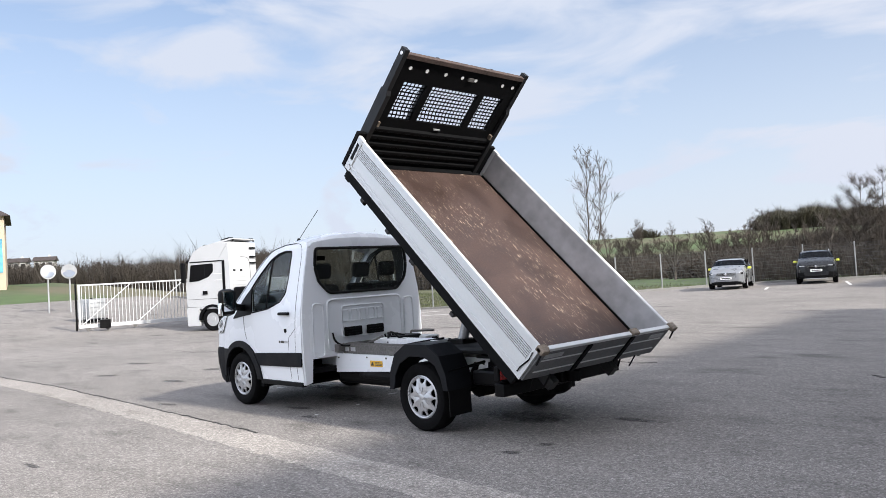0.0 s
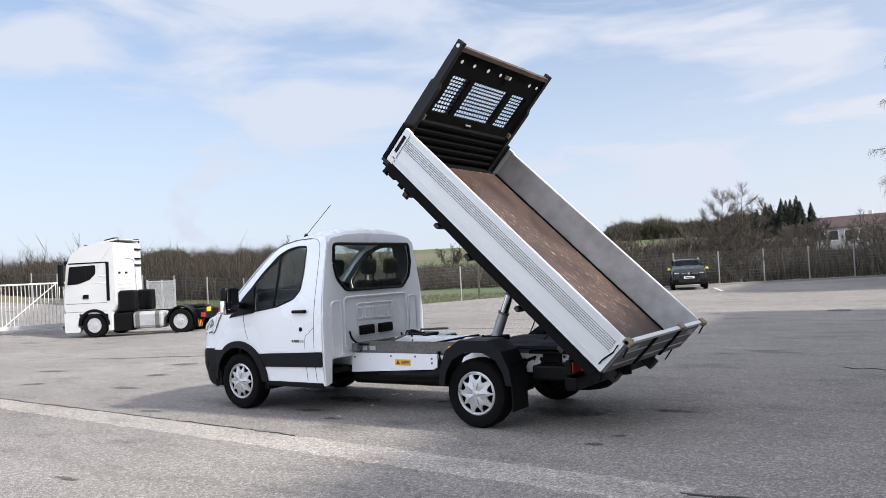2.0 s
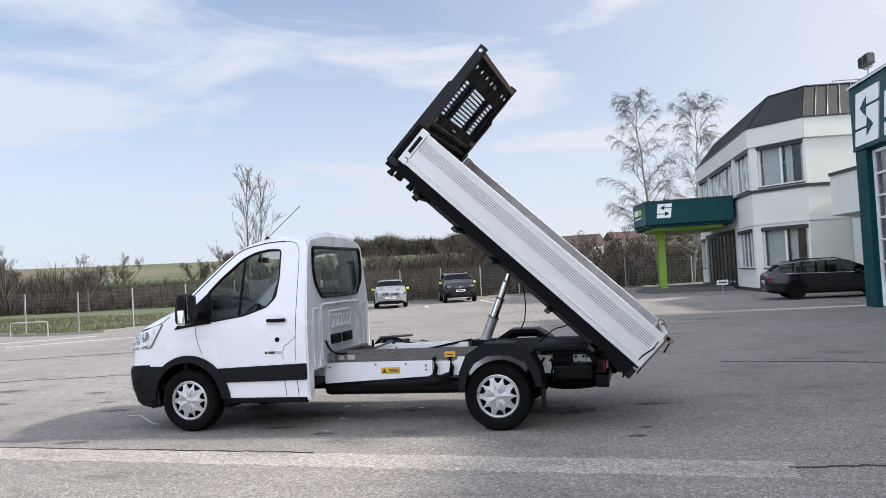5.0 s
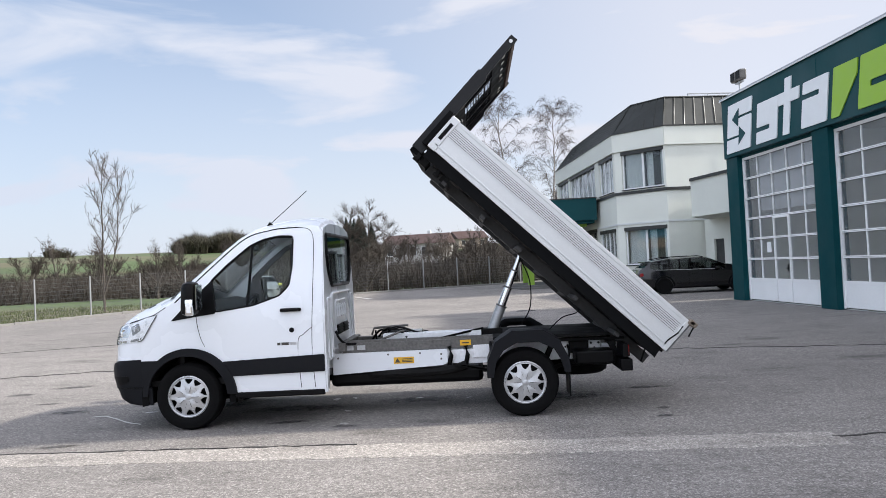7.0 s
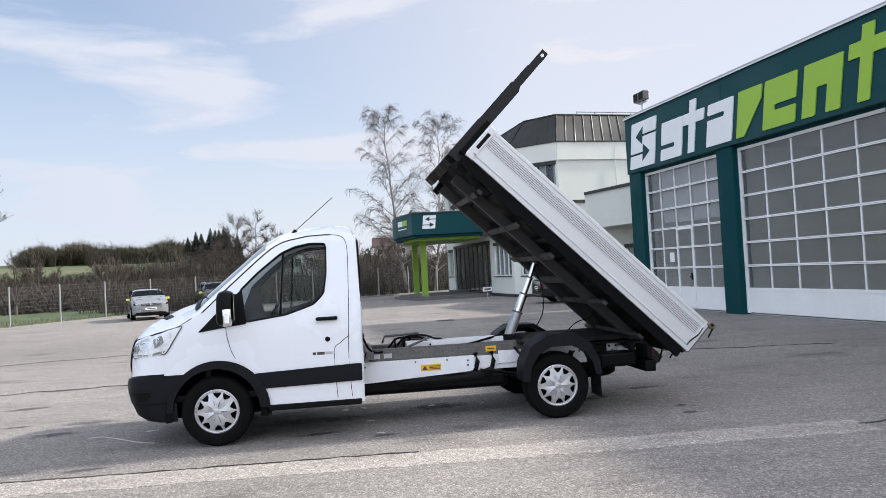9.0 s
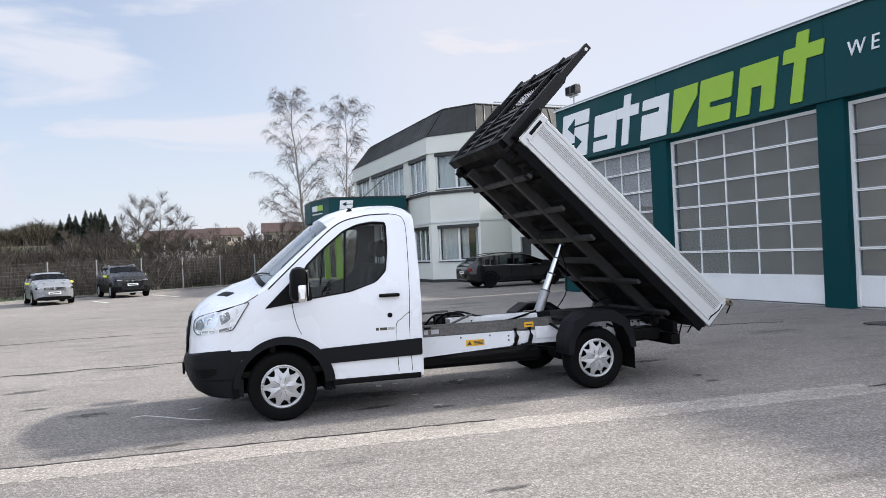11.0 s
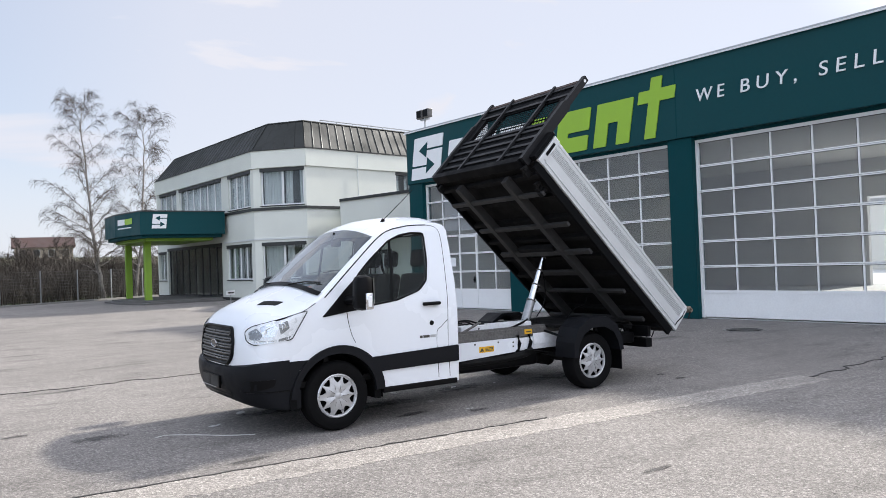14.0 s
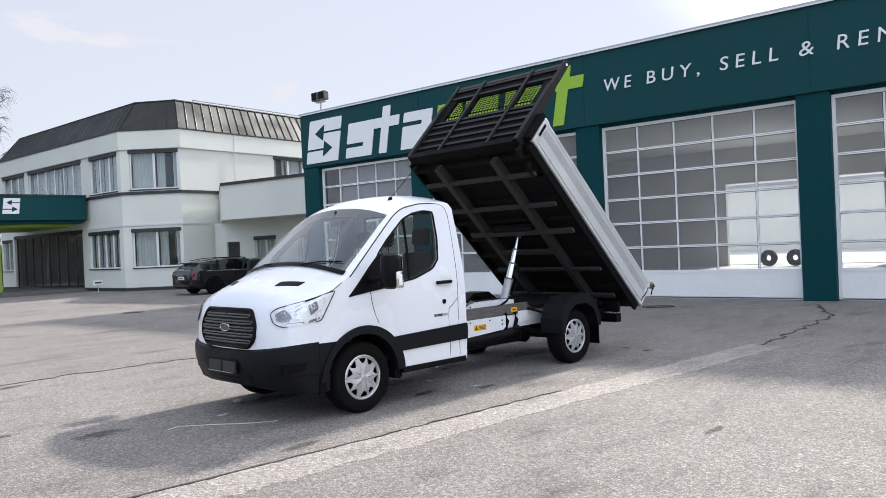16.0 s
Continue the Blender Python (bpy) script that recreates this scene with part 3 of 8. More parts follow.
tagged(ring_sheet("ground", M["field"], [6, 12, *range(16, 76, 3), 80, 90, 110, 135, 160, 190, 220, 250, 280, 320, 380, 500, 900, 2500, 4800], 180, 0, 10, -0.05),
       "rolling green field and meadow reaching the horizon", "ground", kind="structure")

# yard of asphalt, bounded by the fence
bm = bmesh.new()
yard = [(-52, 18.6), *[(x, y - 0.35) for x, y in FENCE], (60, 60), (60, -60), (-52, -60)]
flat = [bm.verts.new((x, y, 0)) for x, y in yard]
bm.faces.new(flat)
bmesh.ops.triangulate(bm, faces=bm.faces)
for k in range(-49, -5, 2):
    bmesh.ops.bisect_plane(bm, geom=bm.verts[:] + bm.edges[:] + bm.faces[:], plane_co=(k, 0, 0), plane_no=(1, 0, 0))
for k in range(-10, 45, 6):
    bmesh.ops.bisect_plane(bm, geom=bm.verts[:] + bm.edges[:] + bm.faces[:], plane_co=(0, k, 0), plane_no=(0, 1, 0))
for v in bm.verts:
    v.co.z = rise(v.co.x, v.co.y) if v.co.x < -5 else 0.0
for fc in bm.faces:
    if fc.normal.z < 0:
        fc.normal_flip()
tagged(link("pavement", bm, M["asphalt"]), "worn grey asphalt yard with stains and patches", "asphalt yard", kind="structure")


def yard_z(x):
    return lerp_table(WEST, x)


def ribbon(name, pts, half, material, z, label, category, ragged=0.0, step=0.12, kind="structure"):
    """A thin band lying on the yard along the points, with an uneven edge."""
    bm, prev, total = bmesh.new(), None, 0.0
    for a, b in zip(pts, pts[1:]):
        a, b = Vector((*a, 0)), Vector((*b, 0))
        d = (b - a)
        nrm = Vector((-d.y, d.x, 0)).normalized()
        n = max(1, int(d.length / step))
        for i in range(n + 1):
            p = a + d * (i / n)
            total += step
            w1 = half + ragged * noise.noise((p.x * 5, p.y * 5, 1.3)) + 0.5 * ragged * noise.noise((p.x * 17, p.y * 17, 4.1))
            w2 = half + ragged * noise.noise((p.x * 5, p.y * 5, 7.7)) + 0.5 * ragged * noise.noise((p.x * 17, p.y * 17, 9.1))
            h = z + yard_z(p.x)
            cur = [bm.verts.new((p.x + nrm.x * q, p.y + nrm.y * q, k)) for q, k in ((w1 + 0.003, h - z - 0.004), (w1, h), (-w2, h), (-w2 - 0.003, h - z - 0.004))]
            if prev and i:
                for k in range(3):
                    bm.faces.new((prev[k], cur[k], cur[k + 1], prev[k + 1]))
            prev = cur
    ob = link(name, bm, material)
    return tagged(ob, label, category, kind=kind)


ribbon("trim", [(-24, -0.75), (-12.2, -1.72), (-5.0, -2.0), (2.5, -2.36)], 0.235, M["strip"], 0.004, "pale worn concrete strip across the asphalt", "concrete strip", 0.04, 0.025)
crack_label = "dark crack running through the asphalt"


def wander(a, b, amp, n=40, seed=0):
    a, b = Vector(a), Vector(b)
    nrm = Vector((-(b - a).y, (b - a).x)).normalized()
    return [tuple(a + (b - a) * (i / n) + nrm * amp * (noise.noise((i * 0.35, seed, 0)) + 0.5 * noise.noise((i * 1.1, seed, 5)))) for i in range(n + 1)]


for i, (a, b, amp, w) in enumerate((((-24, -0.45), (-12.0, -1.46), 0.05, 0.012), ((-12.0, -1.46), (-4.2, -1.78), 0.05, 0.012), ((-4.2, -1.78), (-1.6, -1.9), 0.04, 0.008),
                                    ((2.45, -2.3), (6.4, -1.9), 0.10, 0.010), ((6.4, -1.9), (8.6, -0.9), 0.10, 0.008), ((-14, 3.2), (-6.2, 4.6), 0.15, 0.012), ((-6.2, 4.6), (-0.5, 4.4), 0.15, 0.008), ((2.6, 4.2), (6.2, 3.4), 0.12, 0.012),
                                    ((-16, 9.0), (-6, 10.5), 0.15, 0.010))):
    ribbon("trim", wander(a, b, amp, 50, i * 3.1), w, M["crack"], 0.008, crack_label, "crack", 0.006, 0.05)


def manhole(x, y, r, label):
    t = thing("manhole_cover", label, "manhole cover", "manhole covers in the yard", m=pose(x, y, 0))
    bm = bmesh.new()
    lathe(bm, [(r * 0.86, 0.0), (r * 0.86, 0.008), (0.0001, 0.008)], 32, pose(0, 0, 0, 90))
    part("lid", bm, M["under"], t)
    bm = bmesh.new()
    lathe(bm, [(r, 0.0), (r, 0.006), (r * 0.88, 0.006), (r * 0.88, 0.0)], 32, pose(0, 0, 0, 90))
    part("rim", bm, M["kerb"], t)
    bm = bmesh.new()
    for k in range(-3, 4):
        box(bm, -r * 0.6, r * 0.6, k * r * 0.2 - 0.015, k * r * 0.2 + 0.015, 0.008, 0.012)
    part("tread", bm, M["greysteel"], t)


def blob(x, y, rx, ry, turn, material, label, category, z=0.0035, seed=0):
    """An uneven flat patch lying on the yard."""
    bm, n = bmesh.new(), 60
    ring = []
    for i in range(n):
        a = 2 * math.pi * i / n
        k = 1 + 0.55 * noise.noise((math.cos(a) * 1.4, math.sin(a) * 1.4, seed * 3.7)) + 0.35 * noise.noise((math.cos(a) * 4, math.sin(a) * 4, seed * 1.9)) + 0.3 * noise.noise((math.cos(a) * 11, math.sin(a) * 11, seed * 2.3))
        u, v = rx * k * math.cos(a), ry * k * math.sin(a)
        c, s = math.cos(radians(turn)), math.sin(radians(turn))
        ring.append(bm.verts.new((x + u * c - v * s, y + u * s + v * c, z + yard_z(x + u * c - v * s))))
    bm.faces.new(ring)
    bmesh.ops.triangulate(bm, faces=bm.faces)
    return tagged(link("trim", bm, material), label, category, kind="structure")


# wide ones under the truck mix oil blotches with painted-in truck shade
for i, (x, y, rx, ry) in enumerate(((1.36, -1.2, 0.13, 0.07), (1.42, -0.80, 0.12, 0.05), (-6.2, 1.12, 0.20, 0.11), (-5.5, 0.42, 0.34, 0.16), (-7.08, 2.07, 0.26, 0.12), (-1.86, -1.06, 0.20, 0.07), (-8.1, 1.0, 0.42, 0.16),
                                    (-7.1, -0.24, 0.45, 0.14), (-6.7, 4.4, 0.5, 0.12), (-6.6, 2.6, 0.5, 0.12), (-4.6, -1.5, 0.34, 0.07), (-11.8, 1.1, 0.8, 0.16), (-9.1, 2.4, 0.6, 0.2), (1.5, 0.5, 0.4, 0.1), (-2.25, -3.93, 0.25, 0.05), (-5.2, 4.2, 0.35, 0.08), (-2.6, 0.05, 0.75, 0.30), (-1.2, 0.35, 0.6, 0.25), (0.35, 0.1, 0.7, 0.3), (-3.6, 0.5, 0.55, 0.22), (-2.5, -0.75, 0.30, 0.08), (-9.6, -0.4, 0.5, 0.12), (-6.0, -3.6, 0.3, 0.05))):
    blob(x, y, rx, ry, 14 + 9 * math.sin(i * 2.2), M["stain"], "dark oil stain and painted shade on the asphalt", "stain", 0.0034, i)
squiggle = curve_pts([(-5.03, 0.04, 0), (-4.90, 0.07, 0), (-4.70, -0.10, 0), (-4.58, -0.22, 0), (-4.42, -0.38, 0), (-4.2, -0.52, 0)], 5)
ribbon("trim", [(p.x, p.y) for p in squiggle], 0.0055, M["chalk"], 0.005, "thin pale chalk squiggle on the asphalt", "chalk mark", 0.006, 0.03)
for i, (x, y, rx) in enumerate(((-4.40, 0.18, 0.07), (-3.93, 0.72, 0.09), (-2.22, 0.54, 0.07), (-2.0, 0.58, 0.06), (-1.96, -0.25, 0.05), (-1.88, -0.94, 0.04), (-1.2, 0.4, 0.05), (-0.6, 0.3, 0.04))):
    t = blob(x, y, rx, rx * 0.45, 20 + i * 31, M["chalk"], "small pale crumb of dried lime on the asphalt", "debris", 0.006, 50 + i)


manhole(1.1, 15.6, 0.36, "round dark iron manhole cover in the asphalt")
manhole(7.2, 2.0, 0.42, "round sunken iron manhole cover before the gates")

for x, y, a in ((-12.7, 28.4, -70), (-9.6, 30.6, -70), (-6.7, 32.8, -70), (-15.6, 26.6, -70), (-19.5, 16.4, 24), (-23.5, 19.0, 24)):
    c, s = math.cos(radians(a)), math.sin(radians(a))
    ribbon("trim", [(x - 2.4 * c, y - 2.4 * s), (x + 2.4 * c, y + 2.4 * s)], 0.06, M["line"], 0.006, "faded white parking bay line", "road marking", 0.012)

# kerb at the foot of the fence
for i, (a, b) in enumerate(zip(FENCE, FENCE[1:])):
    d = (Vector(b) - Vector(a))
    L = d.length
    m = pose(a[0], a[1] - 0.35, 0, 0, 0, math.degrees(math.atan2(d.y, d.x)))
    bm = bmesh.new()
    n = int(L / 1.0)
    for k in range(n):
        z0 = rise(*(Vector(a) + d * (k / n)))
        box(bm, k * L / n + 0.004, (k + 1) * L / n - 0.004, -0.06, 0.06, z0 - 0.1, z0 + 0.11, 0.012)
    k = link("trim", bm, M["kerb"])
    k.matrix_basis = m
    tagged(k, "low concrete kerb below the fence", "kerb", kind="structure")


# ---------- service hall ----------
HALL = pose(8.82, 5.0, 0, 0, 0, 5.2)
hall = thing("hall", "teal service hall with four tall glazed sectional gates", "service hall", kind="structure", m=HALL)
GATES = [(6.20, 10.62), (0.20, 5.45), (-5.34, -0.50), (-11.0, -6.03)]
Z_GATE, Z_SIGN, Z_TOP, U_END = 4.45, 4.53, 6.41, 11.42
part("fascia", boxm(0.0, 0.35, -17.0, U_END, Z_SIGN, Z_TOP, 0.01), M["teal"], hall, "dark teal sheet fascia")
bm = bmesh.new()
for u in (-5.68, -0.13, 5.7, -11.3):
    box(bm, -0.004, 0.0, u - 0.012, u + 0.012, Z_SIGN + 0.01, Z_TOP - 0.01)
part("joint", bm, M["tealdark"], hall)
part("roof_edge", boxm(-0.05, 0.5, -17.05, U_END + 0.06, Z_TOP, Z_TOP + 0.07, 0.012), M["galv"], hall, "pale metal roof edge")
part("gutter_line", boxm(-0.06, -0.05, -17.05, U_END + 0.06, Z_TOP - 0.02, Z_TOP + 0.02), M["frame"], hall)
edges = [U_END] + [e for g in GATES for e in (g[1], g[0])] + [-17.0]
for a, b in zip(edges[0::2], edges[1::2]):
    part("column", boxm(0.06, 0.45, b, a, 0.0, Z_SIGN, 0.01), M["tealdark"], hall)
part("lintel", boxm(0.2, 0.45, -17.0, U_END - 0.02, Z_GATE, Z_SIGN), M["tealdark"], hall)
part("side_wall", boxm(0.35, 18.0, U_END - 0.27, U_END, 0.0, Z_TOP), M["render"], hall)
part("end_wall", boxm(0.45, 18.0, -17.0, -16.75, 0.0, Z_TOP), M["render"], hall)
part("roof", boxm(0.5, 18.3, -17.0, U_END, Z_TOP - 0.1, Z_TOP + 0.02), M["trimdark"], hall)
part("soffit", boxm(0.46, 18.0, -16.7, 11.0, 5.3, 5.4), M["insidewall"], hall)
# the rear wall of the hall has gates too; one of them stands open to the daylight
REAR = [(-3.9, 2.45)]
bm = bmesh.new()
ys = [-16.75] + [e for r in REAR for e in r] + [11.05]
for a, b in zip(ys[0::2], ys[1::2]):
    box(bm, 17.0, 17.25, a, b, 0, 5.3)
for a, b in REAR:
    box(bm, 17.0, 17.25, a, b, 3.72, 5.3)
part("rear_wall", bm, M["insidewall"], hall, "pale inner wall with an open gate to the daylight")
part("floor", boxm(0.3, 18.0, -16.7, 11.0, 0.0, 0.02), M["plinth"], hall)


# stored tyres in the open rear gate, and the pale building beyond
for u in (0.42, -0.66):
    ty = thing("stored_tyre", "black tyre standing upright inside the hall", "tyre", "tyres stored in the hall", m=HALL @ pose(16.2, u, 0.38, 0, 0, 90))
    part("tread", lathe(bmesh.new(), [(0.12, -0.10), (0.28, -0.12), (0.34, -0.09), (0.36, 0.0), (0.34, 0.09), (0.28, 0.12), (0.12, 0.10)], 28, caps=False), M["rubber"], ty, "", True)
nb = thing("workshop_shed", "pale flat-roofed shed behind the hall", "shed", kind="structure", m=HALL)
part("wall", boxm(40.0, 48.0, -14.0, 16.0, 0.0, 4.75), M["shedwall"], nb)
part("roof", boxm(39.7, 48.3, -14.3, 16.3, 4.75, 4.95), M["galv"], nb)
# added pale slab that bounces sunlight up onto the shed wall
yard = thing("bounce_slab", "added pale slab behind the hall that bounces sunlight", "yard", kind="structure", m=HALL)
part("slab", boxm(18.4, 39.6, -14.0, 16.0, -0.2, 0.03), M["plinth"], yard)


def gate(u0, u1, door):
    g = thing("gate", "white sectional gate with six rows of hazy panes", "sectional gate", "sectional gates of the hall")
    g.matrix_basis = HALL
    cols, rows = 5, 6
    z0, z1 = 0.67, Z_GATE - 0.04
    w, h = (u1 - u0) / cols, (z1 - z0) / rows
    bm = bmesh.new()
    box(bm, 0.22, 0.30, u0, u0 + 0.07, 0.03, Z_GATE)
    box(bm, 0.22, 0.30, u1 - 0.07, u1, 0.03, Z_GATE)
    box(bm, 0.22, 0.30, u0 + 0.07, u1 - 0.07, Z_GATE - 0.06, Z_GATE)
    part("gate_frame", bm, M["gatewhite"], g)
    part("bottom_panel", boxm(0.25, 0.31, u0 + 0.07, u1 - 0.07, 0.05, z0 - 0.03, 0.006), M["gatewhite"], g)
    for r in range(rows + 1):
        t = 0.038 if r in (0, rows) else 0.030
        part("rail", boxm(0.24, 0.30, u0 + 0.07, u1 - 0.07, z0 + r * h - t, z0 + r * h + t), M["gatewhite"], g)
        if r:
            # dark strip: pane gasket with the rail's shadow painted in
            part("seal", boxm(0.250, 0.268, u0 + 0.07, u1 - 0.07, z0 + r * h - t - 0.012, z0 + r * h - t - 0.001), M["framedark"], g)
            if r < rows:
                part("joint", boxm(0.2385, 0.2395, u0 + 0.07, u1 - 0.07, z0 + r * h - 0.003, z0 + r * h + 0.003), M["barsteel"], g)
    for c in range(1, cols):
        part("mullion", boxm(0.25, 0.295, u0 + c * w - 0.018, u0 + c * w + 0.018, z0 + 0.036, z1 - 0.036), M["gatewhite"], g)
        # gasket and painted shadow again, on one side of the mullion
        part("seal", boxm(0.2515, 0.268, u0 + c * w + 0.0185, u0 + c * w + 0.030, z0 + 0.036, z1 - 0.036), M["framedark"], g)
    pane = None
    for r in range(rows):
        for c in range(cols):
            if pane is None:
                bm = boxm(0.0, 0.012, -w / 2 + 0.022, w / 2 - 0.022, -h / 2 + 0.03, h / 2 - 0.03)
                pane = part("pane", bm, M["gatepane"], g)
                ob = pane
            else:
                ob = new("pane", pane.data)
                ob.parent = g
            ob.visible_shadow = False
            ob.location = (0.27, u0 + (c + 0.5) * w, z0 + (r + 0.5) * h)
    if door:
        for c in range(4):
            for r in (3, 4, 5):
                seed = c * 7.1 + r * 3.3
                low = 0.03 if r > 3 else 0.16 + 0.10 * noise.noise((seed, 0, 0))
                film = sheet([(u0 + c * w + 0.03, z0 + r * h + low), (u0 + (c + 1) * w - 0.03, z0 + r * h + low), (u0 + (c + 1) * w - 0.03, z0 + (r + 1) * h - 0.04), (u0 + c * w + 0.03, z0 + (r + 1) * h - 0.04)], [], 0.09,
                             lambda u, z, th: (0.315 + 0.030 * noise.noise((u * 3.1 + seed, z * 4.7, seed)) + 0.012 * noise.noise((u * 11, z * 13, seed)) + th, u, z), 0.002)
                part("film_sheet", film, M["film"], g, "creased pale plastic film behind the pane", True)
        part("notice", boxm(0.266, 0.2685, u0 + 3.30 * w, u0 + 3.60 * w, z0 + 1.30 * h, z0 + 1.78 * h), M["signwhite"], g, "white paper notice")
        k = u0 + 2.5 * w
        bm = bmesh.new()
        for u in (k - 0.43, k + 0.43):
            box(bm, 0.225, 0.2385, u - 0.03, u + 0.03, 0.06, 2.52)
        box(bm, 0.225, 0.2385, k - 0.40, k + 0.40, 2.46, 2.52)
        part("wicket_door_frame", bm, M["gatewhite"], g)
        bm = bmesh.new()
        box(bm, 0.16, 0.225, k - 0.36, k - 0.30, 1.0, 1.03)
        box(bm, 0.215, 0.224, k - 0.37, k - 0.29, 0.92, 1.12)
        part("door_handle", bm, M["black"], g)


for i, (a, b) in enumerate(GATES):
    gate(a, b, i == 0)

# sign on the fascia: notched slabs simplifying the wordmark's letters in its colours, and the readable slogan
sign = thing("sign", "white and lime letter-like slabs and a white slogan on the teal fascia", "sign", m=HALL)
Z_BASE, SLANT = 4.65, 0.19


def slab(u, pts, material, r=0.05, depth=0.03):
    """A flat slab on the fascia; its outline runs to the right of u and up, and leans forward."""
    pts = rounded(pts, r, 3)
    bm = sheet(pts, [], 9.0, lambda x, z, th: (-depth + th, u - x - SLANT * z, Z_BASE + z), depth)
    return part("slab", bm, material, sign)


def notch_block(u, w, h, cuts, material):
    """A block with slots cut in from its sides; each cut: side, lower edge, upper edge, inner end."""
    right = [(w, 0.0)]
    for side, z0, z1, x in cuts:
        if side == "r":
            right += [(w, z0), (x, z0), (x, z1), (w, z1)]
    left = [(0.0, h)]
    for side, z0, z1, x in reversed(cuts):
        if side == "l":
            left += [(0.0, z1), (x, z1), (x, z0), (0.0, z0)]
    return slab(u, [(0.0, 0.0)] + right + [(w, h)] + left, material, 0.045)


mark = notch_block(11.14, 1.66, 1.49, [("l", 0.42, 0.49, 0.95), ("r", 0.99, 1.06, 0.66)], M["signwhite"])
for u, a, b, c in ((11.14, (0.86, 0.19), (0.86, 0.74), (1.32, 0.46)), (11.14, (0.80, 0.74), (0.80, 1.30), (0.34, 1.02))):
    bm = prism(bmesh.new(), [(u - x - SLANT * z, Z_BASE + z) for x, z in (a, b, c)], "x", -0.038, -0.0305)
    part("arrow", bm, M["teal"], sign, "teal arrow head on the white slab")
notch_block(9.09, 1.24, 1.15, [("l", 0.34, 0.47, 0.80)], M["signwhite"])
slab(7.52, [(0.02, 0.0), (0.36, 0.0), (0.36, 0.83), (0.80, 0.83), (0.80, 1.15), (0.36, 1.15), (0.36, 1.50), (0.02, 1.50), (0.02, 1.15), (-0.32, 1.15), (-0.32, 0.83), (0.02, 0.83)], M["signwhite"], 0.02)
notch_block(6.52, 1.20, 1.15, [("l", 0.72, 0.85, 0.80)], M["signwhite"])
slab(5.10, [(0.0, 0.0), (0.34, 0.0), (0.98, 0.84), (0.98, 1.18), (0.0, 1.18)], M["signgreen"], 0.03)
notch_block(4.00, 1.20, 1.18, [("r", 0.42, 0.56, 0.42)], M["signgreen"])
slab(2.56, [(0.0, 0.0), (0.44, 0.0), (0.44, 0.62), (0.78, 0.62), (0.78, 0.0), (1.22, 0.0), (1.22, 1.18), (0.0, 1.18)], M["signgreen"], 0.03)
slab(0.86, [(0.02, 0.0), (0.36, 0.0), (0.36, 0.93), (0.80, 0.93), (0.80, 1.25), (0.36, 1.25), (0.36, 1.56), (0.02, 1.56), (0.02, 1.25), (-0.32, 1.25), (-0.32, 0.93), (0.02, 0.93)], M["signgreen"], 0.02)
for text, u0, u1 in (("WE", -0.72, -1.48), ("BUY,", -1.88, -3.22), ("SELL", -3.72, -5.02), ("&", -5.46, -5.76), ("RENT", -6.20, -7.72)):
    TXT = Matrix(((0, 0, -1, -0.015), (-1, 0, 0, u0), (0, 1, 0, 5.35), (0, 0, 0, 1)))
    words("slogan", text, 0.44, TXT, M["signwhite"], sign, 0.012, u0 - u1, 1.55, 0.10)

flood = thing("floodlight", "grey floodlight on a short pole at the roof edge", "floodlight", m=HALL @ pose(0.25, 10.55, Z_TOP + 0.06))
part("pole", rod(bmesh.new(), (0, 0, 0), (0, 0, 0.42), 0.035), M["galv"], flood)
part("bracket", boxm(-0.05, 0.05, -0.22, 0.22, 0.34, 0.38), M["galv"], flood)
for s in (-1, 1):
    h = part("lamp_head", boxm(-0.14, 0.08, s * 0.19 - 0.17, s * 0.19 + 0.17, 0.40, 0.72, 0.04), M["greysteel"], flood)
    part("lens", boxm(-0.150, -0.141, s * 0.19 - 0.13, s * 0.19 + 0.13, 0.44, 0.68), M["black"], h)


# ---------- office house ----------
office = thing("office_building", "white rendered two-storey office with a dark seamed roof", "office building", kind="structure")
CORN = [Vector((5.57, 45.36, 0)), Vector((6.81, 30.11, 0)), Vector((8.83, 28.06, 0)), Vector((18.7, 29.75, 0))]
BACK = [Vector((18.7, 45.3, 0))]


def wall_part(name, p, q, z0, z1, holes, material, thick=0.28, out=0.0):
    """An upright wall from p to q with openings (s0, s1, z0, z1); its outside lies to the right of the way from p to q."""
    d = (q - p).normalized()
    nrm = Vector((d.y, -d.x, 0))
    L = (q - p).length
    bm = sheet([(0, z0), (L, z0), (L, z1), (0, z1)], [[(a, c), (b, c), (b, e), (a, e)] for a, b, c, e in holes], 50.0,
               lambda s, z, th: p + d * s + nrm * (out - th) + Vector((0, 0, z)), thick)
    return part(name, bm, material, office)


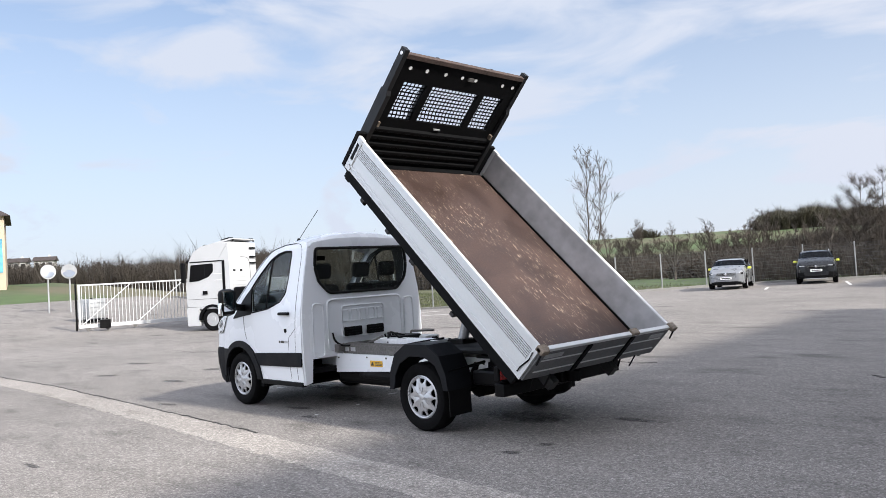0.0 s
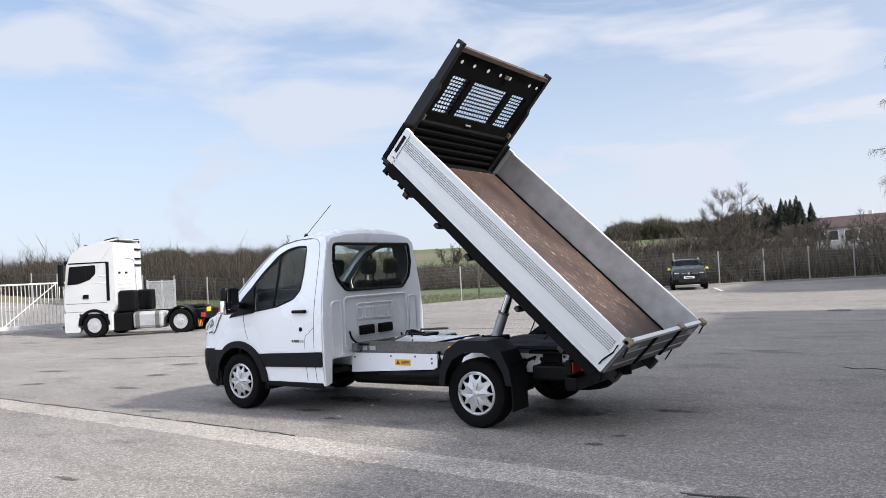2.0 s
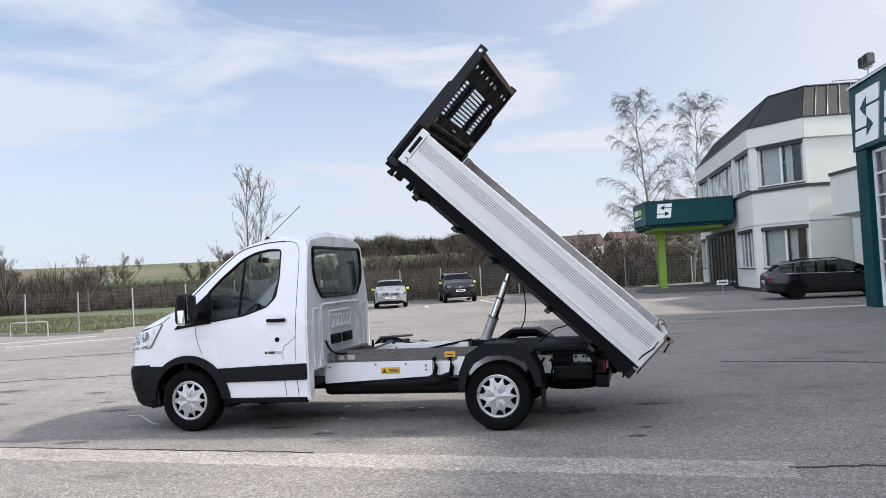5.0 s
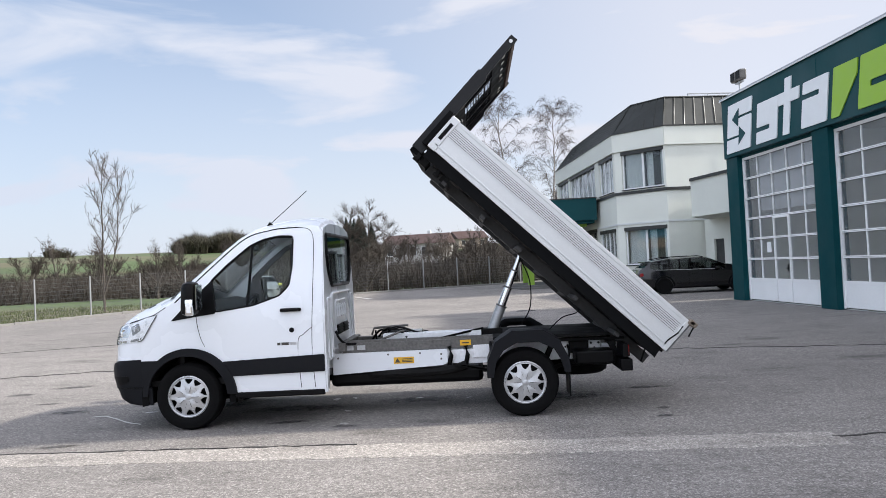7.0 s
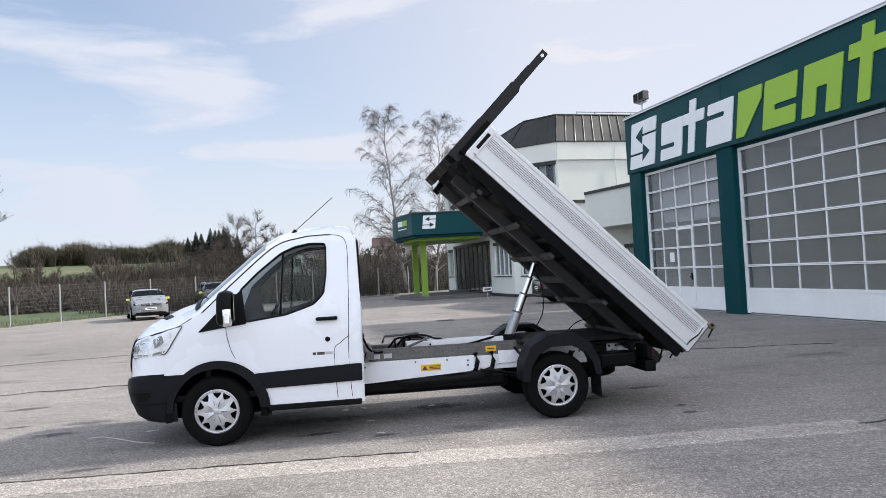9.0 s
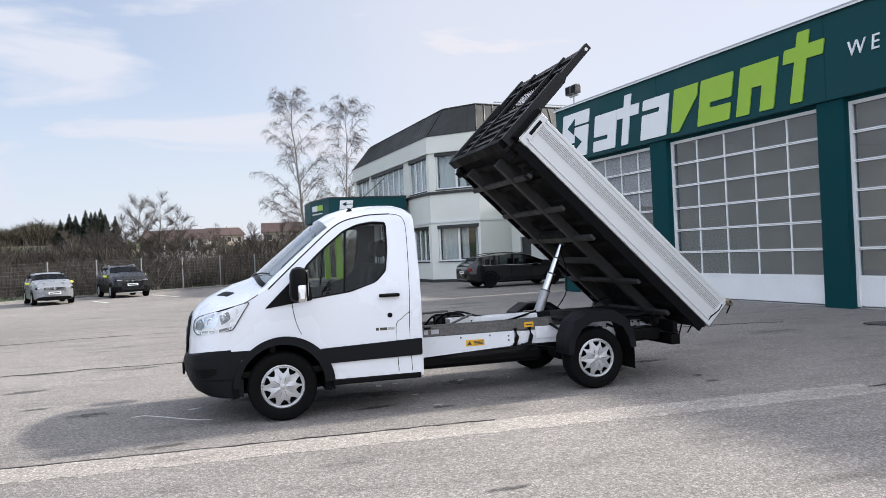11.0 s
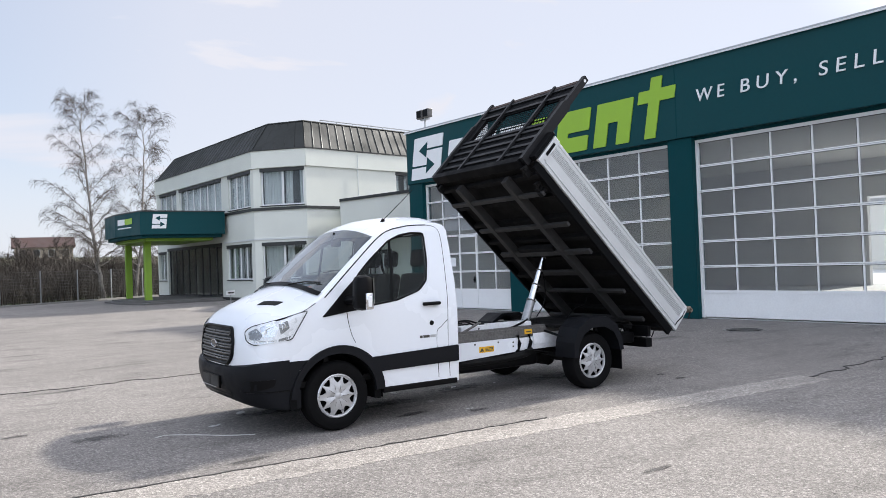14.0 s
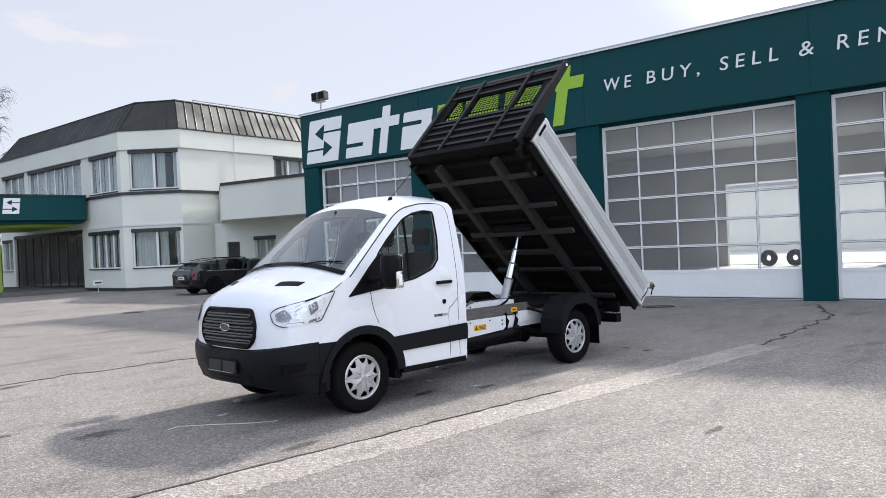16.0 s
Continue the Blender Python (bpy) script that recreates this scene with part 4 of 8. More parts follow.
def window_unit(parent, p, q, s0, s1, z0, z1, panes, curtain=True, frame=None, back=0.08, name="window"):
    """A window set back in its wall: frame, panes, sill, and curtains behind."""
    d = (q - p).normalized()
    nrm = Vector((d.y, -d.x, 0))
    m = Matrix(((d.x, -nrm.x, 0, p.x), (d.y, -nrm.y, 0, p.y), (0, 0, 1, 0), (0, 0, 0, 1)))
    fm = frame or M["frame"]
    w = new(name)
    w.parent = parent
    w.matrix_basis = m
    bm = bmesh.new()
    t = 0.07
    box(bm, s0, s1, back, back + 0.07, z0, z0 + t)
    box(bm, s0, s1, back, back + 0.07, z1 - t, z1)
    step = (s1 - s0) / panes
    for k in range(panes + 1):
        c = s0 + k * step
        a, b = (c, c + t) if k == 0 else (c - t, c) if k == panes else (c - t * 0.7, c + t * 0.7)
        box(bm, a, b, back, back + 0.07, z0 + t, z1 - t)
    part("window_frame", bm, fm, w)
    for k in range(panes):
        g = part("pane", boxm(s0 + k * step + 0.05, s0 + (k + 1) * step - 0.05, back + 0.03, back + 0.04, z0 + t, z1 - t), M["pane"], w)
        g.visible_shadow = False
    part("shutter_box", boxm(s0 - 0.04, s1 + 0.04, -0.025, back - 0.004, z1 - 0.13, z1 + 0.05, 0.008), M["trimdark"], w)
    part("window_sill", boxm(s0 - 0.03, s1 + 0.03, -0.06, back, z0 - 0.05, z0, 0.008), M["trimdark"], w)
    if curtain:
        bm = bmesh.new()
        for k in range(panes):
            a, b = s0 + k * step + 0.06, s0 + (k + 1) * step - 0.06
            n = max(6, int((b - a) / 0.05))
            row = []
            for i in range(n + 1):
                x, y = a + (b - a) * i / n, back + 0.22 + 0.03 * math.sin(i * 2.1 + k) + 0.015 * math.sin(i * 5.3)
                row.append((bm.verts.new((x, y, z0 + 0.08)), bm.verts.new((x, y, z1 - 0.05))))
            for u, v in zip(row, row[1:]):
                if (k + panes) % 3 == 0 and a + 0.35 * (b - a) < u[0].co.x < a + 0.7 * (b - a):
                    continue
                bm.faces.new((u[0], v[0], v[1], u[1]))
        part("curtain", bm, M["curtain"], w)
    return w


UP, LO = (4.84, 6.69), (1.10, 2.92)
LEN = [(CORN[i + 1] - CORN[i]).length for i in range(3)]
# openings along each face: s0, s1, panes
left_up = [(LEN[0] - 3.22, LEN[0] - 0.36, 3), (LEN[0] - 10.9, LEN[0] - 4.2, 6), (LEN[0] - 14.65, LEN[0] - 11.45, 3)]
left_lo = [(LEN[0] - 3.6, LEN[0] - 0.40, 4), (LEN[0] - 15.1, LEN[0] - 13.6, 2)]
face_up, face_lo = [(0.42, LEN[1] - 0.12, 2)], [(0.42, LEN[1] - 0.12, 2)]
right_up = [(5.9, 9.2, 3)]
for idx, (ups, los) in enumerate(((left_up, left_lo), (face_up, face_lo), (right_up, []))):
    p, q = CORN[idx], CORN[idx + 1]
    entrance = [(LEN[0] - 13.3, LEN[0] - 4.35, 0.18, 3.10)] if idx == 0 else []
    holes = [(a, b, *UP) for a, b, n in ups] + [(a, b, *LO) for a, b, n in los] + entrance
    wall_part("wall", p, q, 0.0, 7.60, holes, M["render"])
    for a, b, n in ups:
        window_unit(office, p, q, a, b, *UP, n)
    for a, b, n in los:
        window_unit(office, p, q, a, b, *LO, n)
    for a, b, c, e in entrance:
        window_unit(office, p, q, a, b, c, e, 8, False, M["framedark"], 0.12, "entrance_glazing")
    d = (q - p).normalized()
    nrm = Vector((d.y, -d.x, 0))
    L = (q - p).length
    m = Matrix(((d.x, nrm.x, 0, p.x), (d.y, nrm.y, 0, p.y), (0, 0, 1, 0), (0, 0, 0, 1)))
    for name, z0, z1, o, mt in (("parapet_band", 6.76, 7.64, 0.09, "render"), ("string_course", 4.60, 4.74, 0.07, "trimdark"), ("lower_course", 3.10, 3.19, 0.04, "plinth"), ("eaves_trim", 7.64, 7.70, 0.13, "trimdark"), ("plinth", 0.0, 0.16, 0.03, "trimdark")):
        runs = [(0.0, L)] if name != "lower_course" or idx else [(L - 3.9, L)]
        bm = bmesh.new()
        for a, b in runs:
            box(bm, a - o * 0.35, b + o * 0.35, 0.0, o, z0, z1)
        bmesh.ops.transform(bm, matrix=m, verts=bm.verts)
        part(name, bm, M[mt], office)
wall_part("wall", CORN[3], BACK[0], 0, 7.60, [], M["render"])
wall_part("wall", BACK[0], CORN[0], 0, 7.60, [], M["render"])
# the dark colour of slab and partition stands in for dim rooms
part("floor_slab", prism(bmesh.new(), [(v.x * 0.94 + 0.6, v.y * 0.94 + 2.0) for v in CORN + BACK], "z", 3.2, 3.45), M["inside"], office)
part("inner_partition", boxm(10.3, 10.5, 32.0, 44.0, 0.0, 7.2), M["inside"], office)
# mansard roof with standing seams
TOP = [Vector((6.75, 45.0, 9.2)), Vector((7.88, 30.62, 9.2)), Vector((9.18, 28.98, 9.2)), Vector((18.5, 30.6, 9.2))]
bm = bmesh.new()
lowr = [bm.verts.new(v + Vector((0, 0, 7.70))) for v in CORN + BACK]
topr = [bm.verts.new(v) for v in TOP + [Vector((17.0, 44.0, 9.2))]]
for i in range(5):
    j = (i + 1) % 5
    bm.faces.new((lowr[i], lowr[j], topr[j], topr[i]))
bm.faces.new(topr)
roof = part("roof", bm, M["roof"], office)
bm = bmesh.new()
for i in range(3):
    a, b, c, e = CORN[i], CORN[i + 1], TOP[i], TOP[i + 1]
    n = max(3, int((b - a).length / 0.52))
    for k in range(n + 1):
        lo = a.lerp(b, k / n) + Vector((0, 0, 7.70))
        rod(bm, lo, c.lerp(e, k / n), 0.038, 4)
    rod(bm, c, e, 0.05, 4)
part("seam", bm, M["roof"], roof)
bm = bmesh.new()
rod(bm, (10.6, 30.0, 9.52), (18.0, 31.25, 9.52), 0.03, 5)
rod(bm, (10.6, 30.0, 9.38), (18.0, 31.25, 9.38), 0.02, 5)
for k in range(8):
    x, y = 10.6 + k * 1.057, 30.0 + k * 0.179
    rod(bm, (x, y, 9.15), (x, y, 9.52), 0.02, 4)
part("snow_guard", bm, M["galv"], roof)
part("downpipe", rod(bmesh.new(), (12.0, 28.52, 0), (12.0, 28.52, 7.5), 0.025, 6), M["plinth"], office)

# low link between office and hall, its upper part leaning out over the parking bay
annex = thing("annex", "white rendered link block with overhanging upper storey", "annex", kind="structure")
ANNEX = [(8.93, 24.45), (10.45, 17.2), (17.2, 17.9), (17.2, 29.3), (10.9, 28.25)]
part("upper_wall", prism(bmesh.new(), ANNEX, "z", 3.09, 4.62), M["render"], annex)
part("roof_trim", prism(bmesh.new(), [(x - 0.06, y - 0.06) for x, y in ANNEX[:2]] + ANNEX[2:], "z", 4.62, 4.74), M["trimdark"], annex)
p, q = Vector((10.55, 28.2, 0)), Vector((12.0, 18.0, 0))
d = (q - p).normalized()
nrm = Vector((d.y, -d.x, 0))
bm = sheet([(0, 0), (10.3, 0), (10.3, 3.09), (0, 3.09)], [[(0.9, 0.02), (1.9, 0.02), (1.9, 2.15), (0.9, 2.15)], [(3.0, 1.0), (4.5, 1.0), (4.5, 2.3), (3.0, 2.3)], [(6.0, 1.0), (7.5, 1.0), (7.5, 2.3), (6.0, 2.3)]], 50,
           lambda s, z, th: p + d * s - nrm * th + Vector((0, 0, z)), 0.25)
part("wall", bm, M["render"], annex)
window_unit(annex, p, q, 3.0, 4.5, 1.0, 2.3, 2)
window_unit(annex, p, q, 6.0, 7.5, 1.0, 2.3, 2)
m = Matrix(((d.x, -nrm.x, 0, p.x), (d.y, -nrm.y, 0, p.y), (0, 0, 1, 0), (0, 0, 0, 1)))
dr = part("door", boxm(0.9, 1.9, 0.1, 0.15, 0.02, 2.15), M["framedark"], annex, "dark grey side door")
dr.matrix_basis = m
h = part("door_handle", boxm(1.02, 1.12, 0.03, 0.1, 1.0, 1.03), M["galv"], dr)

# entrance canopy
canopy = thing("canopy", "teal entrance canopy on lime-green posts", "entrance canopy", kind="structure", m=pose(1.03, 0.93, 0))
CAN = [(0.92, 32.45), (5.3, 32.45), (5.0, 40.6), (2.0, 40.6), (0.30, 38.6), (0.30, 35.7)]
part("fascia", prism(bmesh.new(), CAN, "z", 3.62, 4.80), M["teal"], canopy)
cx, cy = 2.9, 36.5
part("soffit_edge", prism(bmesh.new(), [(cx + (x - cx) * 0.95, cy + (y - cy) * 0.95) for x, y in CAN], "z", 3.45, 3.62), M["tealdark"], canopy)
part("roof_edge", prism(bmesh.new(), [(cx + (x - cx) * 1.01, cy + (y - cy) * 1.01) for x, y in CAN], "z", 4.80, 4.86), M["trimdark"], canopy)
part("soffit", prism(bmesh.new(), [(cx + (x - cx) * 0.80, cy + (y - cy) * 0.84) for x, y in CAN], "z", 3.30, 3.45), M["lime"], canopy, "lime-green soffit")
for x, y in ((1.72, 34.7), (1.72, 39.6)):
    part("post", boxm(x - 0.17, x + 0.17, y - 0.17, y + 0.17, 0.17, 3.3, 0.01), M["lime"], canopy, "lime-green post")
part("step", prism(bmesh.new(), [(1.0, 32.2), (5.15, 32.2), (4.7, 40.6), (2.0, 40.6), (0.2, 38.8), (0.2, 35.4)], "z", 0.0, 0.09), M["darkstone"], canopy)
part("step", prism(bmesh.new(), [(1.35, 32.6), (5.1, 32.6), (4.65, 40.4), (2.2, 40.4), (0.55, 38.6), (0.55, 35.6)], "z", 0.09, 0.17), M["darkstone"], canopy)
csign = thing("canopy_sign", "small white mark on the teal canopy fascia", "sign", m=pose(1.03, 0.93, 0))


def clip_slab(poly, material, y0=32.43, y1=32.449):
    part("slab", prism(bmesh.new(), [(1.48 + x + 0.12 * z, 3.93 + z) for x, z in poly], "y", y0, y1), material, csign)


clip_slab([(0, 0), (0.72, 0), (0.72, 0.50), (0.28, 0.50), (0.28, 0.55), (0.72, 0.55), (0.72, 0.74), (0, 0.74), (0, 0.24), (0.44, 0.24), (0.44, 0.19), (0, 0.19)], M["signwhite"])
clip_slab([(0.40, 0.08), (0.64, 0.21), (0.40, 0.35)], M["teal"], 32.425, 32.4295)
clip_slab([(0.36, 0.40), (0.36, 0.66), (0.12, 0.53)], M["teal"], 32.425, 32.4295)
p, q = Vector((0.30, 35.7, 0)), Vector((0.92, 32.45, 0))
d = (q - p).normalized()
for s0, s1, z0, z1, mt in ((0.45, 1.35, 4.22, 4.52, "signwhite"), (1.40, 2.3, 4.22, 4.52, "signgreen"), (0.45, 2.2, 4.02, 4.08, "signwhite")):
    bm = boxm(s0, s1, -0.02, -0.001, z0, z1)
    bmesh.ops.transform(bm, matrix=Matrix(((d.x, -d.y, 0, p.x), (d.y, d.x, 0, p.y), (0, 0, 1, 0), (0, 0, 0, 1))), verts=bm.verts)
    part("slab", bm, M[mt], csign)
small = thing("bay_sign", "small white reserved-bay sign on a short post", "sign", m=pose(5.15, 29.1, 0, 0, 0, 30))
part("post", rod(bmesh.new(), (0, 0, 0), (0, 0, 0.5), 0.02), M["galv"], small)
part("plate", boxm(-0.3, 0.3, -0.015, 0.015, 0.42, 0.64, 0.005), M["signwhite"], small)
part("writing", boxm(-0.22, 0.22, -0.018, -0.016, 0.50, 0.57), M["ink"], small)


# ---------- tipper truck; its nose points to -x, its left side to -y ----------
truck = thing("tipper_truck", "white single-cab tipper truck with its bed raised", "tipper truck")


PLAN = [(-4.2, 0.90), (-4.05, 0.935), (-3.9, 0.955), (-3.7, 0.975), (-3.4, 0.985), (-2.0, 0.99)]
TUM = [(0.2, 0.965), (0.38, 0.985), (0.6, 1.0), (0.9, 1.0), (1.1, 0.995), (1.25, 0.985), (1.4, 0.962), (1.6, 0.925), (1.8, 0.885), (2.0, 0.84), (2.1, 0.80), (2.2, 0.74)]


def side_y(x, z):
    return lerp_table(PLAN, x) * lerp_table(TUM, z)


FW, RW, WR = -3.495, 0.0, 0.348       # axles and tyre radius
ROOF_EDGE = [(-3.66, 1.300), (-3.60, 1.345), (-3.3, 1.615), (-3.06, 1.83), (-2.94, 1.925), (-2.84, 1.985), (-2.7, 2.035), (-2.5, 2.065), (-2.3, 2.08), (-2.16, 2.08), (-2.08, 2.06), (-2.045, 2.0)]
HOOD_EDGE = [(-3.92, 1.145), (-3.86, 1.185), (-3.78, 1.235)]
WINDOW = [(-3.175, 1.215), (-2.775, 1.265), (-2.50, 1.352), (-2.395, 1.455), (-2.36, 1.66), (-2.352, 1.965), (-2.50, 1.975), (-2.663, 1.948), (-2.81, 1.885), (-3.05, 1.695), (-3.225, 1.53)]
QUARTER = [(-3.645, 1.138), (-3.375, 1.175), (-3.165, 1.198), (-3.205, 1.545), (-3.36, 1.415)]
outline = [(-2.045, 0.34), (-3.03, 0.37)] + arc(FW, WR + 0.02, 0.44, 0, 180, 24) + [(-3.985, 0.34), (-3.985, 1.08), (-3.96, 1.115)] + HOOD_EDGE + ROOF_EDGE
outline = [p for i, p in enumerate(outline) if i == 0 or (Vector(p) - Vector(outline[i - 1])).length > 1e-3]
window_hole = rounded(WINDOW, 0.032, 3)

cab = part("cab_body", sheet(outline, [window_hole], 0.11, lambda x, z, th: (x, -side_y(x, z) + th, z), 0.03), M["white"], truck, "white painted cab shell", True)
cab_r = part("cab_side", sheet(outline, [window_hole], 0.11, lambda x, z, th: (x, side_y(x, z) - th, z), 0.03), M["white"], truck, "", True)

# nose, bonnet, screen and roof as one net of rows: base x, base z, middle x, middle z, bend, zone
ROWS3 = [
    (-3.97, 0.272, -4.17, 0.285, 3.0, "lip"), (-3.985, 0.285, -4.30, 0.315, 3.0, "bumper"), (-3.985, 0.32, -4.385, 0.375, 3.0, "bumper"), (-3.985, 0.44, -4.425, 0.452, 3.1, "bumper"), (-3.985, 0.458, -4.436, 0.468, 3.1, "bumper"), (-3.985, 0.57, -4.455, 0.54, 3.2, "bumper"),
    (-3.985, 0.68, -4.462, 0.625, 3.2, "bumper"), (-3.985, 0.735, -4.445, 0.672, 3.2, "bumper"), (-3.985, 0.752, -4.414, 0.686, 3.1, "nose"), (-3.985, 0.795, -4.412, 0.74, 3.05, "nose"), (-3.985, 0.85, -4.41, 0.86, 3.0, "nose"), (-3.985, 0.96, -4.395, 0.97, 2.9, "nose"),
    (-3.985, 1.04, -4.375, 1.055, 2.8, "nose"), (-3.985, 1.08, -4.345, 1.115, 2.7, "nose"), (-3.96, 1.115, -4.30, 1.175, 2.6, "hood"), (-3.92, 1.145, -4.22, 1.235, 2.6, "hood"), (-3.86, 1.185, -4.08, 1.305, 2.6, "hood"),
    (-3.78, 1.235, -3.92, 1.375, 2.7, "hood"), (-3.66, 1.300, -3.75, 1.425, 2.8, "hood"), (-3.60, 1.345, -3.70, 1.455, 2.9, "cowl"),
    (-3.3, 1.615, -3.38, 1.715, 3.0, "screen"), (-3.06, 1.83, -3.12, 1.93, 3.0, "screen"), (-2.94, 1.925, -2.98, 2.045, 3.0, "screen"),
    (-2.84, 1.985, -2.86, 2.11, 3.2, "roof"), (-2.7, 2.035, -2.71, 2.155, 3.4, "roof"), (-2.5, 2.065, -2.5, 2.185, 3.6, "roof"), (-2.3, 2.08, -2.3, 2.195, 3.6, "roof"), (-2.16, 2.08, -2.16, 2.19, 3.6, "roof"), (-2.08, 2.06, -2.08, 2.165, 3.6, "roof"), (-2.045, 2.0, -2.045, 2.11, 3.8, "roof"),
]
NV = 40
ANG = [math.pi * (i / NV - 0.5) for i in range(NV + 1)]


def row_pts(row, off=0.0):
    xb, zb, xc, zc, n, _ = row
    hw = side_y(xb, zb)
    pts = []
    for a in ANG:
        s, c = math.sin(a), max(0.0, math.cos(a))
        S = math.copysign(abs(s) ** (2.0 / n), s)
        C = c ** (2.0 / n)
        pts.append(Vector((xb + (xc - xb - off) * C, (hw + off) * S, zb + (zc + (off if zc > 1.1 else 0) - zb) * (1 - abs(S) ** 2.2))))
    return pts


NET = [row_pts(r) for r in ROWS3]


def net_part(name, zones, material, parent, keep=lambda c: True, label="", lift=0.0):
    bm = bmesh.new()
    cache = {}

    def vert(r, i):
        if (r, i) not in cache:
            cache[(r, i)] = bm.verts.new(NET[r][i])
        return cache[(r, i)]
    for r in range(len(NET) - 1):
        if ROWS3[r][5] not in zones:
            continue
        for i in range(NV):
            c = (NET[r][i] + NET[r][i + 1] + NET[r + 1][i] + NET[r + 1][i + 1]) / 4
            if keep(c, r, i):
                bm.faces.new((vert(r, i), vert(r, i + 1), vert(r + 1, i + 1), vert(r + 1, i)))
    if lift:
        bm.normal_update()
        for v in bm.verts:
            v.co += v.normal * lift
    return part(name, bm, material, parent, label, True)


SCREEN_I = 5      # columns of the screen that belong to each pillar


def is_screen(c, r, i):
    return ROWS3[r][5] in ("cowl", "screen") and SCREEN_I <= i < NV - SCREEN_I and ROWS3[r + 1][5] != "roof"


front = net_part("bonnet_and_roof", ("nose", "hood", "cowl", "screen", "roof"), M["white"], truck, lambda c, r, i: not is_screen(c, r, i), "white bonnet, nose and roof")
bumper = net_part("front_bumper", ("lip", "bumper"), M["plastic"], truck, lambda c, r, i: True, "dark grey plastic bumper")
screen = net_part("windscreen", ("cowl", "screen"), M["screenglass"], truck, is_screen, "raked windscreen")
screen.visible_shadow = False
# black cowl under the screen with wiper arms
COWL = [r[5] for r in ROWS3].index("cowl")
bm = bmesh.new()
for i in range(4, NV - 4):
    a, b = NET[COWL][i], NET[COWL][i + 1]
    up = Vector((0.03, 0, 0.028))
    vs = [bm.verts.new(p) for p in (a + Vector((-0.015, 0, 0.004)), b + Vector((-0.015, 0, 0.004)), b + up + Vector((0, 0, 0.010)), a + up + Vector((0, 0, 0.010)))]
    bm.faces.new(vs)
part("cowl_panel", bm, M["black"], truck)
bm = bmesh.new()
for y0, y1 in ((-0.28, -0.80), (0.42, -0.22)):
    p0, p1 = Vector((-3.70, y0, 1.47)), Vector((-3.60, y1, 1.475))
    tube(bm, [p0, p0.lerp(p1, 0.5) + Vector((0.02, 0, 0.02)), p1 + Vector((0.03, 0, 0.01))], 0.0075, 5)
part("wiper_arm", bm, M["black"], truck)
def tree_of(ob):
    from mathutils.bvhtree import BVHTree
    return BVHTree.FromPolygons([v.co for v in ob.data.vertices], [p.vertices for p in ob.data.polygons])


NOSE_TREE = tree_of(front)
# grille: a rounded six-sided black frame with five looped slats
gx = lambda y, z: NOSE_TREE.ray_cast(Vector((-6, y, z)), Vector((1, 0, 0)))[0].x
HEX = rounded([(-0.40, 0.715), (0.40, 0.715), (0.495, 0.80), (0.50, 0.93), (0.42, 1.065), (-0.42, 1.065), (-0.50, 0.93), (-0.495, 0.80)], 0.05, 4)
grille = part("grille", sheet(HEX, [], 0.06, lambda y, z, th: (gx(y, z) - 0.006 + th, y, z), 0.006), M["black"], truck, "black slatted grille", True)
for k in range(5):
    z = 0.768 + k * 0.0605
    w = (0.425, 0.465, 0.47, 0.445, 0.40)[k]
    loop = [(w * t / 8, z - 0.0125) for t in range(-8, 9)] + [(w + 0.012, z)] + [(w * t / 8, z + 0.0125) for t in range(8, -9, -1)] + [(-w - 0.012, z), (-w, z - 0.0125)]
    part("slat", tube(bmesh.new(), [(gx(y, q) - 0.014, y, q) for y, q in loop], 0.0085, 6), M["slat"], grille, "satin metal slat", True)
ring = [(gx(y, z) - 0.008, y, z) for y, z in HEX + HEX[:1]]
part("grille_surround", tube(bmesh.new(), ring, 0.019, 7), M["black"], grille, "", True)
bx = gx(0, 0.895) - 0.022
badge = part("badge", sheet([(0.085 * math.cos(k * math.pi / 14), 0.895 + 0.036 * math.sin(k * math.pi / 14)) for k in range(28)], [], 0.2, lambda y, z, th: (bx + th, y, z), 0.022), M["slat"], grille, "oval badge without lettering")
part("badge_rim", tube(bmesh.new(), [(bx - 0.001, 0.085 * math.cos(k * math.pi / 14), 0.895 + 0.036 * math.sin(k * math.pi / 14)) for k in range(29)], 0.005, 5), M["chrome"], badge)

BUMPER_TREE = tree_of(bumper)
px0 = BUMPER_TREE.ray_cast(Vector((-6, 0, 0.53)), Vector((1, 0, 0)))[0].x
plate = part("number_plate", boxm(px0 - 0.022, px0 - 0.002, -0.28, 0.28, 0.462, 0.588, 0.004), M["black"], bumper, "dark empty plate holder")
for y in (-0.135, 0.135):
    part("plate_half", boxm(px0 - 0.025, px0 - 0.0215, y - 0.118, y + 0.118, 0.475, 0.576), M["barsteel"], plate)
# pale strip painting the highlight along the holder's lower edge
part("plate_strip", boxm(px0 - 0.026, px0 - 0.0215, -0.20, 0.28, 0.4635, 0.470), M["galv"], plate)
front_cast = lambda y, z, th: (BUMPER_TREE.ray_cast(Vector((-6, y, z)), Vector((1, 0, 0)))[0].x - 0.004 + th, y, z)
part("lower_intake", sheet(rounded([(-0.40, 0.335), (0.40, 0.335), (0.45, 0.448), (-0.45, 0.448)], 0.03, 3), [], 0.08, front_cast, 0.006), M["black"], bumper, "", True)
for z, w in ((0.365, 0.36), (0.41, 0.40)):
    pts = [BUMPER_TREE.ray_cast(Vector((-6, w * t / 8, z)), Vector((1, 0, 0)))[0] for t in range(-8, 9)]
    part("intake_slat", tube(bmesh.new(), [p + Vector((-0.003, 0, 0)) for p in pts], 0.007, 5), M["plastic"], bumper)
